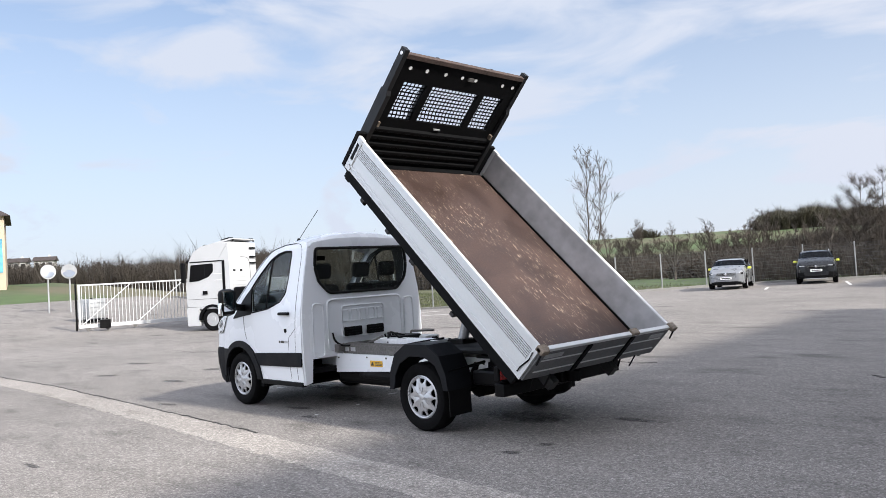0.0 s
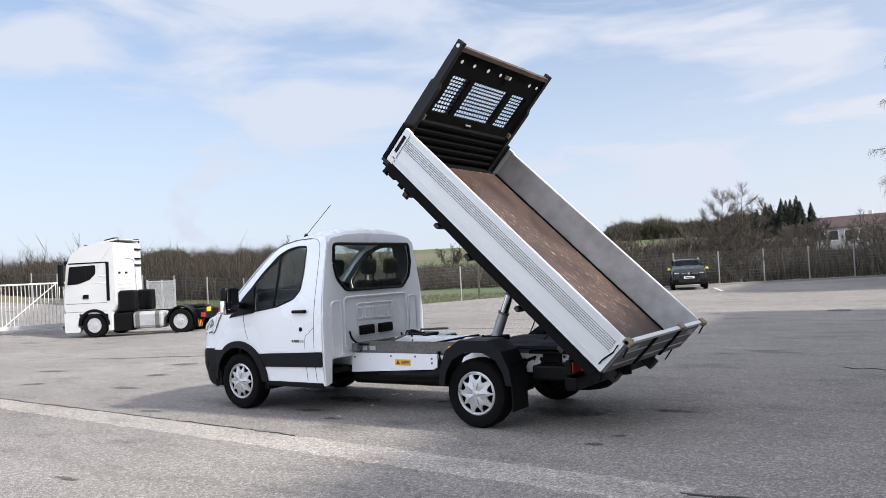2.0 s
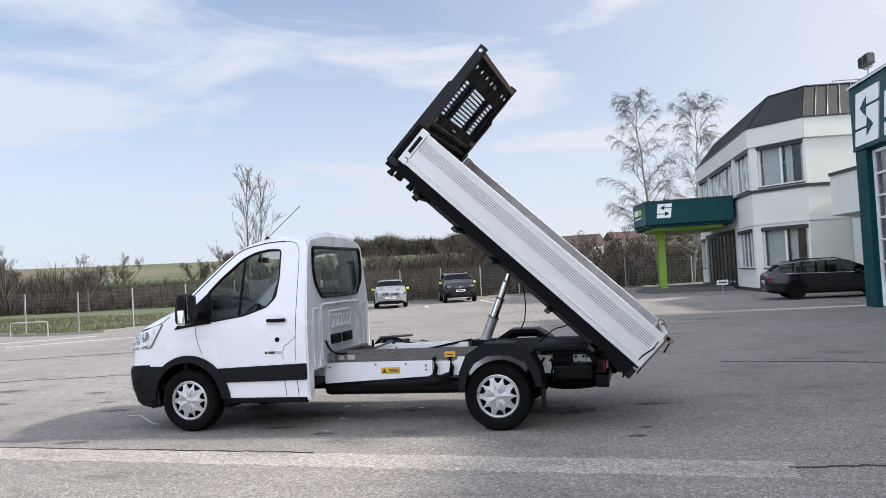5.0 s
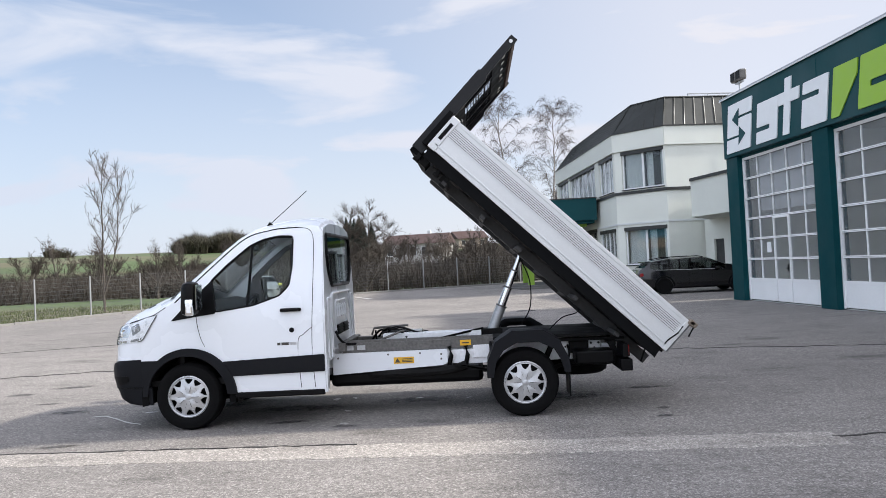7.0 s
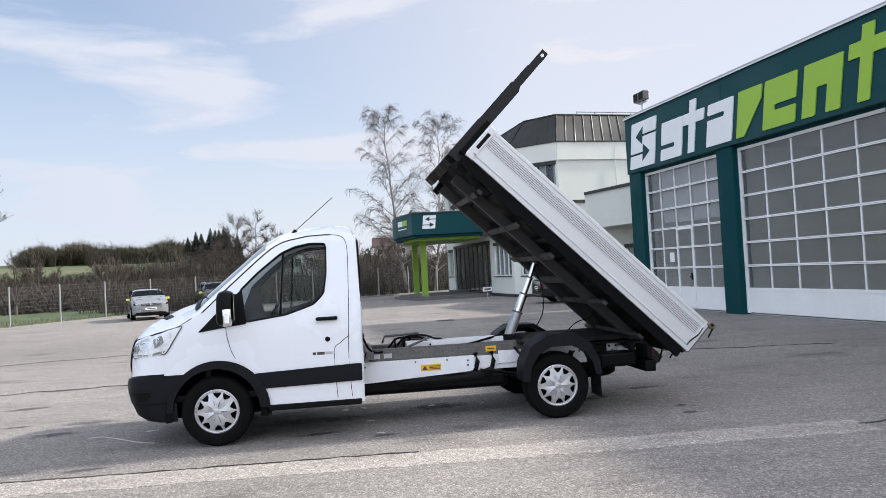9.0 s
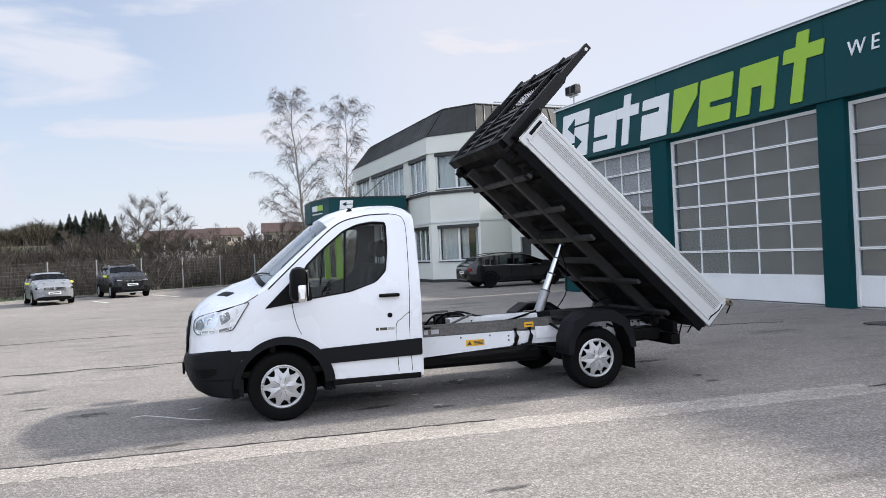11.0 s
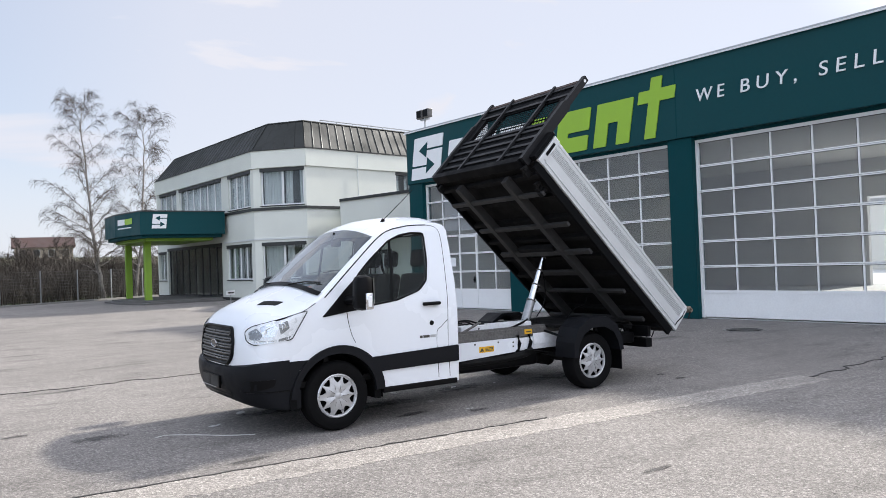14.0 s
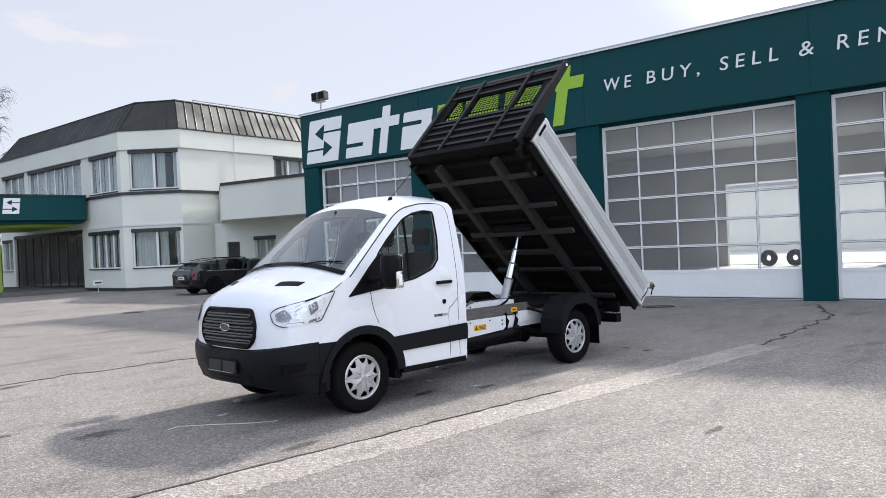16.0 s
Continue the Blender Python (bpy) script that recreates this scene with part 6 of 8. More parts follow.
    part("tail_hose", tube(bmesh.new(), curve_pts([(0.50, s * 0.47, 0.66), (0.515, s * 0.50, 0.58), (0.50, s * 0.52, 0.50), (0.53, s * 0.50, 0.42)], 5), 0.012, 6), M["black"], truck)
    part("lamp_arm", prism(bmesh.new(), [(0.90, 0.70), (0.96, 0.70), (1.02, 0.58), (1.02, 0.45), (0.98, 0.45), (0.96, 0.56)], "y", s * 0.62 - 0.02, s * 0.62 + 0.02), M["under"], truck)
    # leaf spring and shackle
    bm = bmesh.new()
    for k in range(3):
        tube(bm, [(-0.75 + k * 0.1, s * 0.56, 0.52 - k * 0.02), (-0.3, s * 0.56, 0.44 - k * 0.014), (0.0, s * 0.56, 0.425 - k * 0.014), (0.35, s * 0.56, 0.45 - k * 0.014), (0.75 - k * 0.1, s * 0.56, 0.55 - k * 0.02)], 0.013, 5)
    part("leaf_spring", bm, M["under"], truck)
    part("damper", rod(bmesh.new(), (0.18, s * 0.5, 0.36), (0.32, s * 0.46, 0.64), 0.03, 10), M["under"], truck)
    # tail lamp cluster
    tl = part("tail_lamp", boxm(1.00, 1.06, s * 0.80 - 0.17, s * 0.80 + 0.17, 0.56, 0.70, 0.012), M["black"], truck)
    part("lens", boxm(1.055, 1.072, s * 0.82 - 0.13, s * 0.82 + 0.06, 0.575, 0.685, 0.006), M["red"], tl, "red tail lens")
    part("lens", boxm(1.055, 1.072, s * 0.82 + 0.065, s * 0.82 + 0.13, 0.575, 0.685, 0.006), M["orange"], tl, "amber lens")
    # yellow warning stickers
st = part("sticker", boxm(-1.39, -1.17, -0.478, -0.474, 0.535, 0.605), M["yellow"], truck, "yellow warning sticker with dark bars")
for z in (0.555, 0.57, 0.585):
    part("writing", boxm(-1.30, -1.185, -0.480, -0.4785, z - 0.004, z + 0.004), M["ink"], st)
part("pictogram", prism(bmesh.new(), [(-1.38, 0.548), (-1.32, 0.548), (-1.35, 0.595)], "y", -0.480, -0.4785), M["ink"], st)
st = part("sticker", boxm(-0.66, -0.54, -0.452, -0.448, 0.70, 0.76), M["yellow"], truck, "yellow sticker on the subframe")
part("writing", boxm(-0.64, -0.56, -0.454, -0.4525, 0.722, 0.735), M["ink"], st)
for a, b in ((-1.90, -1.83), (-1.79, -1.70)):
    part("marking", boxm(a, b, -0.449, -0.446, 0.70, 0.75), M["galv"], truck)

part("cross_member", boxm(-1.98, -1.90, -0.55, 0.55, 0.70, 0.79, 0.006), M["greysteel"], truck)
for x in (-1.1, -0.35, 0.35, 0.95):
    part("cross_member", boxm(x - 0.04, x + 0.04, -0.40, 0.40, 0.54, 0.70, 0.006), M["under"], truck)
part("deck_plate", boxm(-0.30, 0.95, -0.62, 0.62, 0.76, 0.79, 0.004), M["under"], truck, "dark deck plate")
part("cover_rail", boxm(-1.52, -0.42, -0.30, -0.10, 0.775, 0.845, 0.006), M["whiteflat"], truck, "pale valve cover")
part("support_bar", boxm(-1.90, -0.30, -0.43, -0.37, 0.775, 0.80), M["greysteel"], truck)
# pump, tank and hoses behind the cab
pump = part("hydraulic_unit", boxm(-1.55, -1.25, -0.10, 0.25, 0.62, 0.86, 0.02), M["black"], truck, "black hydraulic unit")
hoses = [[(-1.5, -0.05, 0.83), (-1.42, -0.12, 0.90), (-1.30, -0.16, 0.90), (-1.1, -0.2, 0.84), (-0.7, -0.15, 0.82), (-0.40, -0.1, 0.84)],
         [(-1.6, 0.0, 0.80), (-1.5, -0.08, 0.89), (-1.36, -0.2, 0.89), (-1.25, -0.3, 0.80)],
         [(-1.7, 0.15, 0.75), (-1.6, 0.1, 0.86), (-1.45, 0.05, 0.87), (-1.3, 0.0, 0.86)],
         [(-2.0, -0.55, 0.93), (-1.96, -0.55, 0.84), (-1.9, -0.5, 0.78), (-1.8, -0.44, 0.77)],
         [(-1.05, -0.42, 0.76), (-0.8, -0.40, 0.80), (-0.55, -0.3, 0.84), (-0.4, -0.2, 0.86)],
         [(0.05, 0.15, 0.85), (0.16, 0.1, 1.05), (0.17, 0.1, 1.35), (0.08, 0.08, 1.60)],
         [(0.35, -0.1, 0.80), (0.5, -0.12, 0.93), (0.66, -0.14, 0.98), (0.72, -0.15, 1.08)]]
for h in hoses:
    part("hose", tube(bmesh.new(), curve_pts(h, 6), 0.013 if h[0][0] < 0 else 0.007, 6), M["black"], truck, "black hydraulic hose")
part("lever", tube(bmesh.new(), [(-1.75, 0.5, 0.78), (-1.72, 0.5, 0.86), (-1.35, 0.5, 0.875), (-1.30, 0.5, 0.875)], 0.016, 6), M["greysteel"], truck)
part("support_strut", tube(bmesh.new(), [(-1.55, -0.38, 0.79), (-1.30, -0.36, 0.88), (-1.27, -0.36, 0.88)], 0.014, 6), M["greysteel"], truck)
res = part("valve_box", boxm(-1.40, -1.12, 0.20, 0.42, 0.70, 0.835, 0.015), M["plinth"], truck, "pale grey valve box")
part("box_knob", rod(bmesh.new(), (-1.12, 0.31, 0.80), (-1.05, 0.31, 0.80), 0.022, 8), M["black"], res)
for x, y in ((-1.50, 0.0), (-1.62, -0.02)):
    part("fixing_peg", rod(bmesh.new(), (x, y, 0.68), (x - 0.015, y, 0.875), 0.012, 6), M["black"], truck)
# fuel tank, exhaust, axle, prop shaft
bm = bmesh.new()
box(bm, -2.10, -0.42, -0.43, 0.43, 0.30, 0.475, 0.05)
part("fuel_tank", bm, M["black"], truck)
part("exhaust", tube(bmesh.new(), curve_pts([(-2.6, 0.2, 0.33), (-1.6, -0.42, 0.42), (-1.0, -0.44, 0.43), (-0.75, -0.5, 0.46), (-0.6, -0.5, 0.5)], 6), 0.045, 8), M["under"], truck)
part("rear_axle", tube(bmesh.new(), [(0, -0.80, WR), (0, -0.2, WR), (0, -0.12, WR), (0, 0.12, WR), (0, 0.2, WR), (0, 0.80, WR)], [0.05, 0.05, 0.13, 0.13, 0.05, 0.05], 12), M["under"], truck)
part("prop_shaft", rod(bmesh.new(), (-2.6, 0, 0.45), (-0.12, 0, 0.37), 0.04, 10), M["under"], truck)
part("engine_tray", boxm(-4.1, -2.6, -0.6, 0.6, 0.25, 0.30, 0.02), M["black"], truck)
part("front_axle", rod(bmesh.new(), (FW, -0.75, WR - 0.05), (FW, 0.75, WR - 0.05), 0.05, 10), M["under"], truck)
part("rear_beam", boxm(0.98, 1.10, -0.95, 0.95, 0.42, 0.54, 0.01), M["black"], truck, "black underrun beam")
tow = part("tow_hitch", boxm(0.85, 1.16, -0.15, 0.15, 0.44, 0.58, 0.02), M["black"], truck)
part("tow_jaw", lathe(bmesh.new(), [(0.07, -0.05), (0.07, 0.05), (0.03, 0.05)], 16, pose(1.19, 0, 0.50, 90)), M["under"], tow)
part("rear_valance", boxm(0.46, 0.98, -0.42, 0.42, 0.42, 0.50, 0.02), M["black"], truck)
spare = part("spare_wheel", lathe(bmesh.new(), [(0.20, -0.09), (0.29, -0.11), (0.335, -0.08), (0.345, 0.0), (0.335, 0.08), (0.29, 0.11), (0.20, 0.09)], 36, pose(0.66, 0.10, 0.40, 90, 0, 0)), M["rubber"], truck, "spare wheel under the tail", True)
part("spare_bracket", boxm(0.55, 0.95, -0.78, -0.48, 0.48, 0.62, 0.02), M["black"], truck)

# telescopic ram
A, B = Vector((-0.30, -0.02, 0.80)), Vector((0.07, -0.02, 1.66))
ram = part("ram_foot", boxm(-0.42, -0.18, -0.14, 0.10, 0.76, 0.84, 0.01), M["under"], truck)
cuts = [(0.0, 0.34, 0.058), (0.33, 0.58, 0.047), (0.57, 0.80, 0.037), (0.79, 1.0, 0.027)]
for k, (a, b, r) in enumerate(cuts):
    stage = part("ram_stage", rod(bmesh.new(), A.lerp(B, a), A.lerp(B, b), r, 20), M["chrome"] if k else M["galv"], truck, "polished ram stage", True)
    part("ram_collar", rod(bmesh.new(), A.lerp(B, b - 0.015), A.lerp(B, b + 0.004), r + 0.006, 20), M["greysteel"], stage)

# ---------- tipping bed, raised about its rear hinge ----------
TILT_DEG = 44.0
BED = pose(1.395, 0, 0.625, 0, TILT_DEG, 0)     # local: -x to the headboard, z up from the floor
BL, BW, BH = 3.14, 1.085, 0.385
bed = new("tipper_bed")
bed.parent = truck
bed.matrix_basis = BED
bed["label"] = "raised tipping bed with aluminium sideboards"


def bpart(name, bm, material, label="", smooth=False):
    return part(name, bm, material, bed, label, smooth)


bpart("bed_floor", boxm(-BL, 0.0, -BW + 0.04, BW - 0.04, -0.012, 0.02), M["ply"], "scuffed brown plywood floor")
bpart("floor_frame", boxm(-BL, 0.0, -BW + 0.05, BW - 0.05, -0.03, -0.014), M["under"])
for s in (-1, 1):
    y0, y1 = sorted((s * BW, s * (BW - 0.028)))
    board = bpart("sideboard", boxm(-BL + 0.04, -0.03, y0, y1, 0.0, BH, 0.004), M["alu"], "ribbed aluminium sideboard")
    # outer ribs of the extrusion
    yo = s * (BW + 0.004)
    for z0, z1, o in ((0.0, 0.020, 0.008), (0.050, 0.066, 0.012), (0.350, BH, 0.008)):
        a, b = sorted((s * BW, s * (BW + o)))
        part("rib", boxm(-BL + 0.04, -0.03, a, b, z0, z1, 0.002), M["alu"], board)
    for k in range(6):
        z = 0.188 + k * 0.020
        a, b = sorted((s * BW, s * (BW + 0.006)))
        part("rib", boxm(-BL + 0.09, -0.06, a, b, z, z + 0.010), M["alu"], board)
        # flat darker strip painting the shade of a groove between the ribs
        part("groove", boxm(-BL + 0.09, -0.06, *sorted((s * BW, s * (BW + 0.0015))), z + 0.0115, z + 0.0165), M["groove"], board)
    a, b = sorted((s * (BW - 0.028), s * (BW - 0.032)))
    part("inner_face", boxm(-BL + 0.05, -0.03, a, b, 0.02, BH - 0.01), M["aluworn"], board, "scuffed inner face")
    part("lower_seal", boxm(-BL + 0.05, -0.03, *sorted((s * (BW - 0.032), s * (BW - 0.05))), 0.018, 0.04), M["black"], board)
    # front end post and lock
    e = bpart("end_post", boxm(-BL - 0.01, -BL + 0.085, *sorted((s * (BW - 0.03), s * (BW + 0.012))), -0.01, BH + 0.012, 0.006), M["alu"])
    part("slot", boxm(-BL + 0.02, -BL + 0.06, *sorted((s * (BW + 0.0125), s * (BW + 0.014))), 0.12, 0.32), M["black"], e)
    e = bpart("end_cap", boxm(-0.035, 0.008, *sorted((s * (BW - 0.03), s * (BW + 0.012))), 0.0, BH, 0.004), M["alu"])
    part("latch_bar", tube(bmesh.new(), [(-0.05, s * (BW + 0.014), 0.05), (-0.05, s * (BW + 0.016), 0.10), (-0.02, s * (BW + 0.018), 0.22), (-0.03, s * (BW + 0.018), 0.30)], 0.008, 5), M["black"], e)
    hk = bpart("tailboard_latch", lathe(bmesh.new(), [(0.032, -0.06), (0.032, 0.03), (0.02, 0.05), (0.0001, 0.05)], 12, pose(0.02, s * BW, BH - 0.005) @ Matrix.Diagonal((1, s, 1, 1))), M["rust"], "rusty tailboard latch", True)
    bm = bmesh.new()
    box(bm, -0.02, 0.07, s * BW - 0.05, s * BW + 0.05, BH - 0.03, BH + 0.025, 0.012)
    part("latch_block", bm, M["rust"], hk)
    part("latch_pin", rod(bmesh.new(), (0.05, s * (BW + 0.03), BH - 0.01), (0.075, s * (BW + 0.035), BH - 0.13), 0.009, 6), M["under"], hk)
    # side runner under the board
    bpart("side_runner", boxm(-BL + 0.02, -0.04, *sorted((s * (BW - 0.06), s * (BW - 0.015))), -0.115, -0.004, 0.004), M["blacksteel"], "black side runner")
    bpart("main_beam", boxm(-BL + 0.08, 0.05, s * 0.50 - 0.045, s * 0.50 + 0.045, -0.215, -0.105, 0.005), M["barsteel"], "dark main beam")
    bpart("hinge_lug", boxm(-0.42, -0.30, s * 0.42 - 0.03, s * 0.42 + 0.03, -0.30, -0.20, 0.01), M["under"])
    for k, (x, d) in enumerate(((-BL + 0.06, 0.0), (-BL + 0.33, 0.0))):
        if s < 0 or k == 0:
            bpart("bed_hook", boxm(x - 0.04, x + 0.05, s * (BW - 0.16) - 0.03, s * (BW - 0.16) + 0.03, -0.19, -0.10, 0.01), M["under"])
    bpart("rear_hook", rod(bmesh.new(), (-0.09, s * 0.72, -0.06), (-0.02, s * 0.72, -0.22), 0.010, 6), M["under"])
for k in range(9):
    x = -BL + 0.16 + k * 0.355
    bpart("cross_beam", boxm(x - 0.028, x + 0.028, -BW + 0.06, BW - 0.06, -0.105, -0.03, 0.004), M["under"], "dark cross beam")
for x, d in ((-BL - 0.02, 0.07), (-BL + 0.24, 0.06), (-BL + 0.36, 0.10)):
    hk = bpart("bed_lug", boxm(x - 0.022, x + 0.022, -0.99, -0.93, -0.115 - d, -0.112, 0.005), M["under"])
    part("lug_bolt", rod(bmesh.new(), (x - 0.035, -0.96, -0.115 - d), (x + 0.035, -0.96, -0.115 - d), 0.018, 8), M["under"], hk)
bpart("hinge_tube", rod(bmesh.new(), (-0.36, -0.72, -0.27), (-0.36, 0.72, -0.27), 0.03, 12), M["under"])
bpart("ram_cradle", boxm(-1.86, -1.70, -0.36, 0.36, -0.20, -0.11, 0.01), M["under"])
for x, y0, y1, t in ((-2.775, -1.0, 0.93, 0.030), (-2.25, -1.0, 0.82, 0.030), (-1.76, -1.0, 0.80, 0.036), (-1.37, -0.484, 0.484, 0.040), (-1.0, -1.02, 0.80, 0.026), (-0.44, -0.95, 0.88, 0.034)):
    bpart("stiffener_bar", boxm(x - t, x + t, y0, y1, -0.205, -0.165, 0.004), M["barsteel"], "dusty stiffener bar")
# tailboard across the rear
tb = bpart("tailboard", boxm(0.0, 0.03, -BW + 0.012, BW - 0.012, 0.005, BH, 0.004), M["tailgrey"], "grey tailboard")
part("top_rail", boxm(-0.006, 0.036, -BW + 0.012, BW - 0.012, BH - 0.03, BH + 0.006, 0.003), M["alu"], tb)
for y in (-0.36, 0.36):
    part("rib", boxm(0.03, 0.048, y - 0.03, y + 0.03, 0.01, BH - 0.03, 0.004), M["blacksteel"], tb)
for z0 in (0.09, 0.23):
    for a, b in ((-1.0, -0.40), (-0.32, 0.32), (0.40, 1.0)):
        part("groove", boxm(0.03, 0.034, a, b, z0, z0 + 0.016), M["alu"], tb)
for y in (-0.86, 0.86):
    part("reflector", boxm(0.031, 0.036, y - 0.13, y + 0.13, 0.265, 0.315), M["galv"], tb, "white reflective sticker")
part("rear_stop", boxm(-0.02, 0.05, 0.30, 0.42, BH - 0.01, BH + 0.03, 0.01), M["rust"], tb)
part("corner_pin", rod(bmesh.new(), (0.04, -0.70, 0.03), (0.06, -0.70, -0.10), 0.008, 6), M["under"], tb)
part("corner_pin", rod(bmesh.new(), (0.04, 0.72, 0.03), (0.06, 0.72, -0.10), 0.008, 6), M["under"], tb)

# headboard: posts, corrugated lower sheet, perforated windows, rails
HB0, HB1 = -0.10, 1.425
HX = -BL - 0.075
head = bpart("headboard", boxm(HX - 0.012, HX + 0.012, -0.93, 0.93, 0.0, 0.50), M["blacksteel"], "black steel headboard with perforated windows")
for s in (-1, 1):
    poly = [(HX - 0.07, HB0), (HX + 0.06, HB0), (HX + 0.06, 0.90), (HX + 0.035, 0.95), (HX + 0.03, HB1), (HX - 0.05, HB1), (HX - 0.05, 0.95), (HX - 0.07, 0.93)]
    part("post", prism(bmesh.new(), poly, "y", s * 0.955 - 0.03, s * 0.955 + 0.03), M["postpaint"], head, "black side post")
    # white plug painting the daylight through the eye of the post
    part("post_eye", lathe(bmesh.new(), [(0.02, -0.034), (0.02, 0.034)], 12, pose(HX - 0.008, s * 0.955, HB1 - 0.055)), M["signwhite"], head)
for k in range(5):
    z = 0.06 + k * 0.095
    bm = prism(bmesh.new(), [(HX + 0.012, z), (HX + 0.040, z + 0.02), (HX + 0.040, z + 0.05), (HX + 0.012, z + 0.07)], "y", -0.93, 0.93)
    part("corrugation", bm, M["blacksteel"], head)
part("top_sheet", boxm(HX - 0.012, HX + 0.012, -0.93, 0.93, 1.07, 1.335), M["blacksteel"], head)
part("top_rail", boxm(HX - 0.03, HX + 0.035, -0.93, 0.93, 1.335, 1.39, 0.006), M["railcap"], head, "worn rubber-capped top rail")
part("mid_sheet", boxm(HX - 0.012, HX + 0.012, -0.93, 0.93, 0.50, 0.62), M["blacksteel"], head)
part("lock_plate", boxm(HX + 0.012, HX + 0.03, -0.06, 0.04, 0.545, 0.56), M["galv"], head)
WINS = [(-0.79, -0.46), (-0.37, 0.37), (0.46, 0.79)]
for a, b in ((-0.93, -0.79), (-0.46, -0.37), (0.37, 0.46), (0.79, 0.93)):
    part("window_stile", boxm(HX - 0.030, HX + 0.012, a, b, 0.62, 1.07), M["blacksteel"], head)
for a, b in WINS:
    cols, rows = max(5, int((b - a) / 0.05)), 10
    w, h = (b - a) / cols, 0.45 / rows
    bm, t = bmesh.new(), 0.0085
    us = sorted([a + i * w + o for i in range(cols + 1) for o in (-t, t)])
    zs = sorted([0.62 + j * h + o for j in range(rows + 1) for o in (-t, t)])
    dent = lambda z: 0.024 * max(0.0, min(1.0, (z - 0.62) / h - 1.4, 8.6 - (z - 0.62) / h))
    net = [[bm.verts.new((HX + 0.002 - dent(z), u, z)) for z in zs] for u in us]
    for i in range(len(us) - 1):
        for j in range(len(zs) - 1):
            if i % 2 == 0 or j % 2 == 0:
                bm.faces.new((net[i][j], net[i + 1][j], net[i + 1][j + 1], net[i][j + 1]))
    bmesh.ops.solidify(bm, geom=bm.faces[:], thickness=0.016)
    part("perforated_sheet", bm, M["blacksteel"], head, "punched steel mesh window")
# white discs stand in for daylight through the rivet holes
for y in (-0.80, -0.56, -0.28, -0.02, 0.20, 0.66, 0.84):
    part("rivet_hole", lathe(bmesh.new(), [(0.022, 0.0), (0.022, 0.004), (0.0001, 0.004)], 12, pose(HX + 0.0125, y, 1.235, 0, 0, -90)), M["signwhite"], head)
part("catch", boxm(HX + 0.0125, HX + 0.03, 0.07, 0.16, 1.215, 1.255), M["greysteel"], head)
for y in (-0.445, 0.42):
    part("upright", boxm(HX - 0.055, HX - 0.014, y - 0.022, y + 0.022, -0.08, 1.385, 0.004), M["postpaint"], head)
for z in (0.08, 0.22, 0.36, 0.50, 0.59, 1.12, 1.29):
    part("back_rail", boxm(HX - 0.034, HX - 0.013, -0.93, 0.93, z - 0.022, z + 0.022), M["postpaint"], head)
for s in (-1, 1):
    part("corner_plate", boxm(HX + 0.0, HX + 0.05, *sorted((s * 0.986, s * (BW + 0.008))), -0.02, BH + 0.03, 0.004), M["blacksteel"], head)
part("kick_plate", boxm(HX + 0.013, -BL + 0.03, -1.03, 1.03, -0.012, 0.024), M["blacksteel"], head)
part("foot_rail", boxm(HX - 0.07, HX + 0.05, -0.93, 0.93, -0.15, -0.06, 0.006), M["blacksteel"], head)
for s in (-1, 1):
    part("load_hook", boxm(HX + 0.0, HX + 0.06, s * 0.90 - 0.012, s * 0.90 + 0.012, 0.52, 0.58), M["rust"], head)


# ---------- fence ----------
def along(line, step):
    """Points every step metres along a bent line, with the direction there."""
    out, left = [], 0.0
    for a, b in zip(line, line[1:]):
        a, b = Vector(a), Vector(b)
        L = (b - a).length
        k = left
        while k < L:
            out.append((a + (b - a) * (k / L), (b - a).normalized()))
            k += step
        left = k - L
    return out


fence = thing("fence", "grey wire mesh fence on galvanised posts", "mesh fence", kind="structure")
FH = 1.95
posts = along(FENCE, 2.62)
post_mesh = None
for p, d in posts:
    if post_mesh is None:
        bm = boxm(-0.03, 0.03, -0.03, 0.03, -0.1, FH + 0.06, 0.005)
        ob = part("post", bm, M["fencepost"], fence)
        post_mesh = ob.data
    else:
        ob = new("post", post_mesh)
        ob.parent = fence
    ob.matrix_basis = pose(p.x, p.y, rise(p.x, p.y), 0, 0, math.degrees(math.atan2(d.y, d.x)))
panel_mesh = None
for (p, d), (q, e) in zip(posts, posts[1:]):
    L = (q - p).length
    if panel_mesh is None:
        verts, faces = [], []
        def wire(x0, x1, z0, z1, y):
            n = len(verts)
            verts.extend([(x0, y, z0), (x1, y, z0), (x1, y, z1), (x0, y, z1)])
            faces.append((n, n + 1, n + 2, n + 3))
        for k in range(11):
            z = 0.06 + k * 0.188
            wire(0.0, 1.0, z - 0.004, z + 0.004, -0.008)
        for k in range(52):
            wire(k / 52 - 0.0006, k / 52 + 0.0006, 0.03, FH, 0.0)
        panel_mesh = bpy.data.meshes.new("mesh_panel")
        panel_mesh.from_pydata(verts, [], faces)
        panel_mesh.materials.append(M["wire"])
    ob = new("mesh_panel", panel_mesh)
    ob.parent = fence
    z0, z1 = rise(p.x, p.y), rise(q.x, q.y)
    a = math.degrees(math.atan2((q - p).y, (q - p).x))
    ob.matrix_basis = pose(p.x, p.y, z0, 0, -math.degrees(math.atan2(z1 - z0, L)), a) @ Matrix.Diagonal((L, 1, 1, 1))

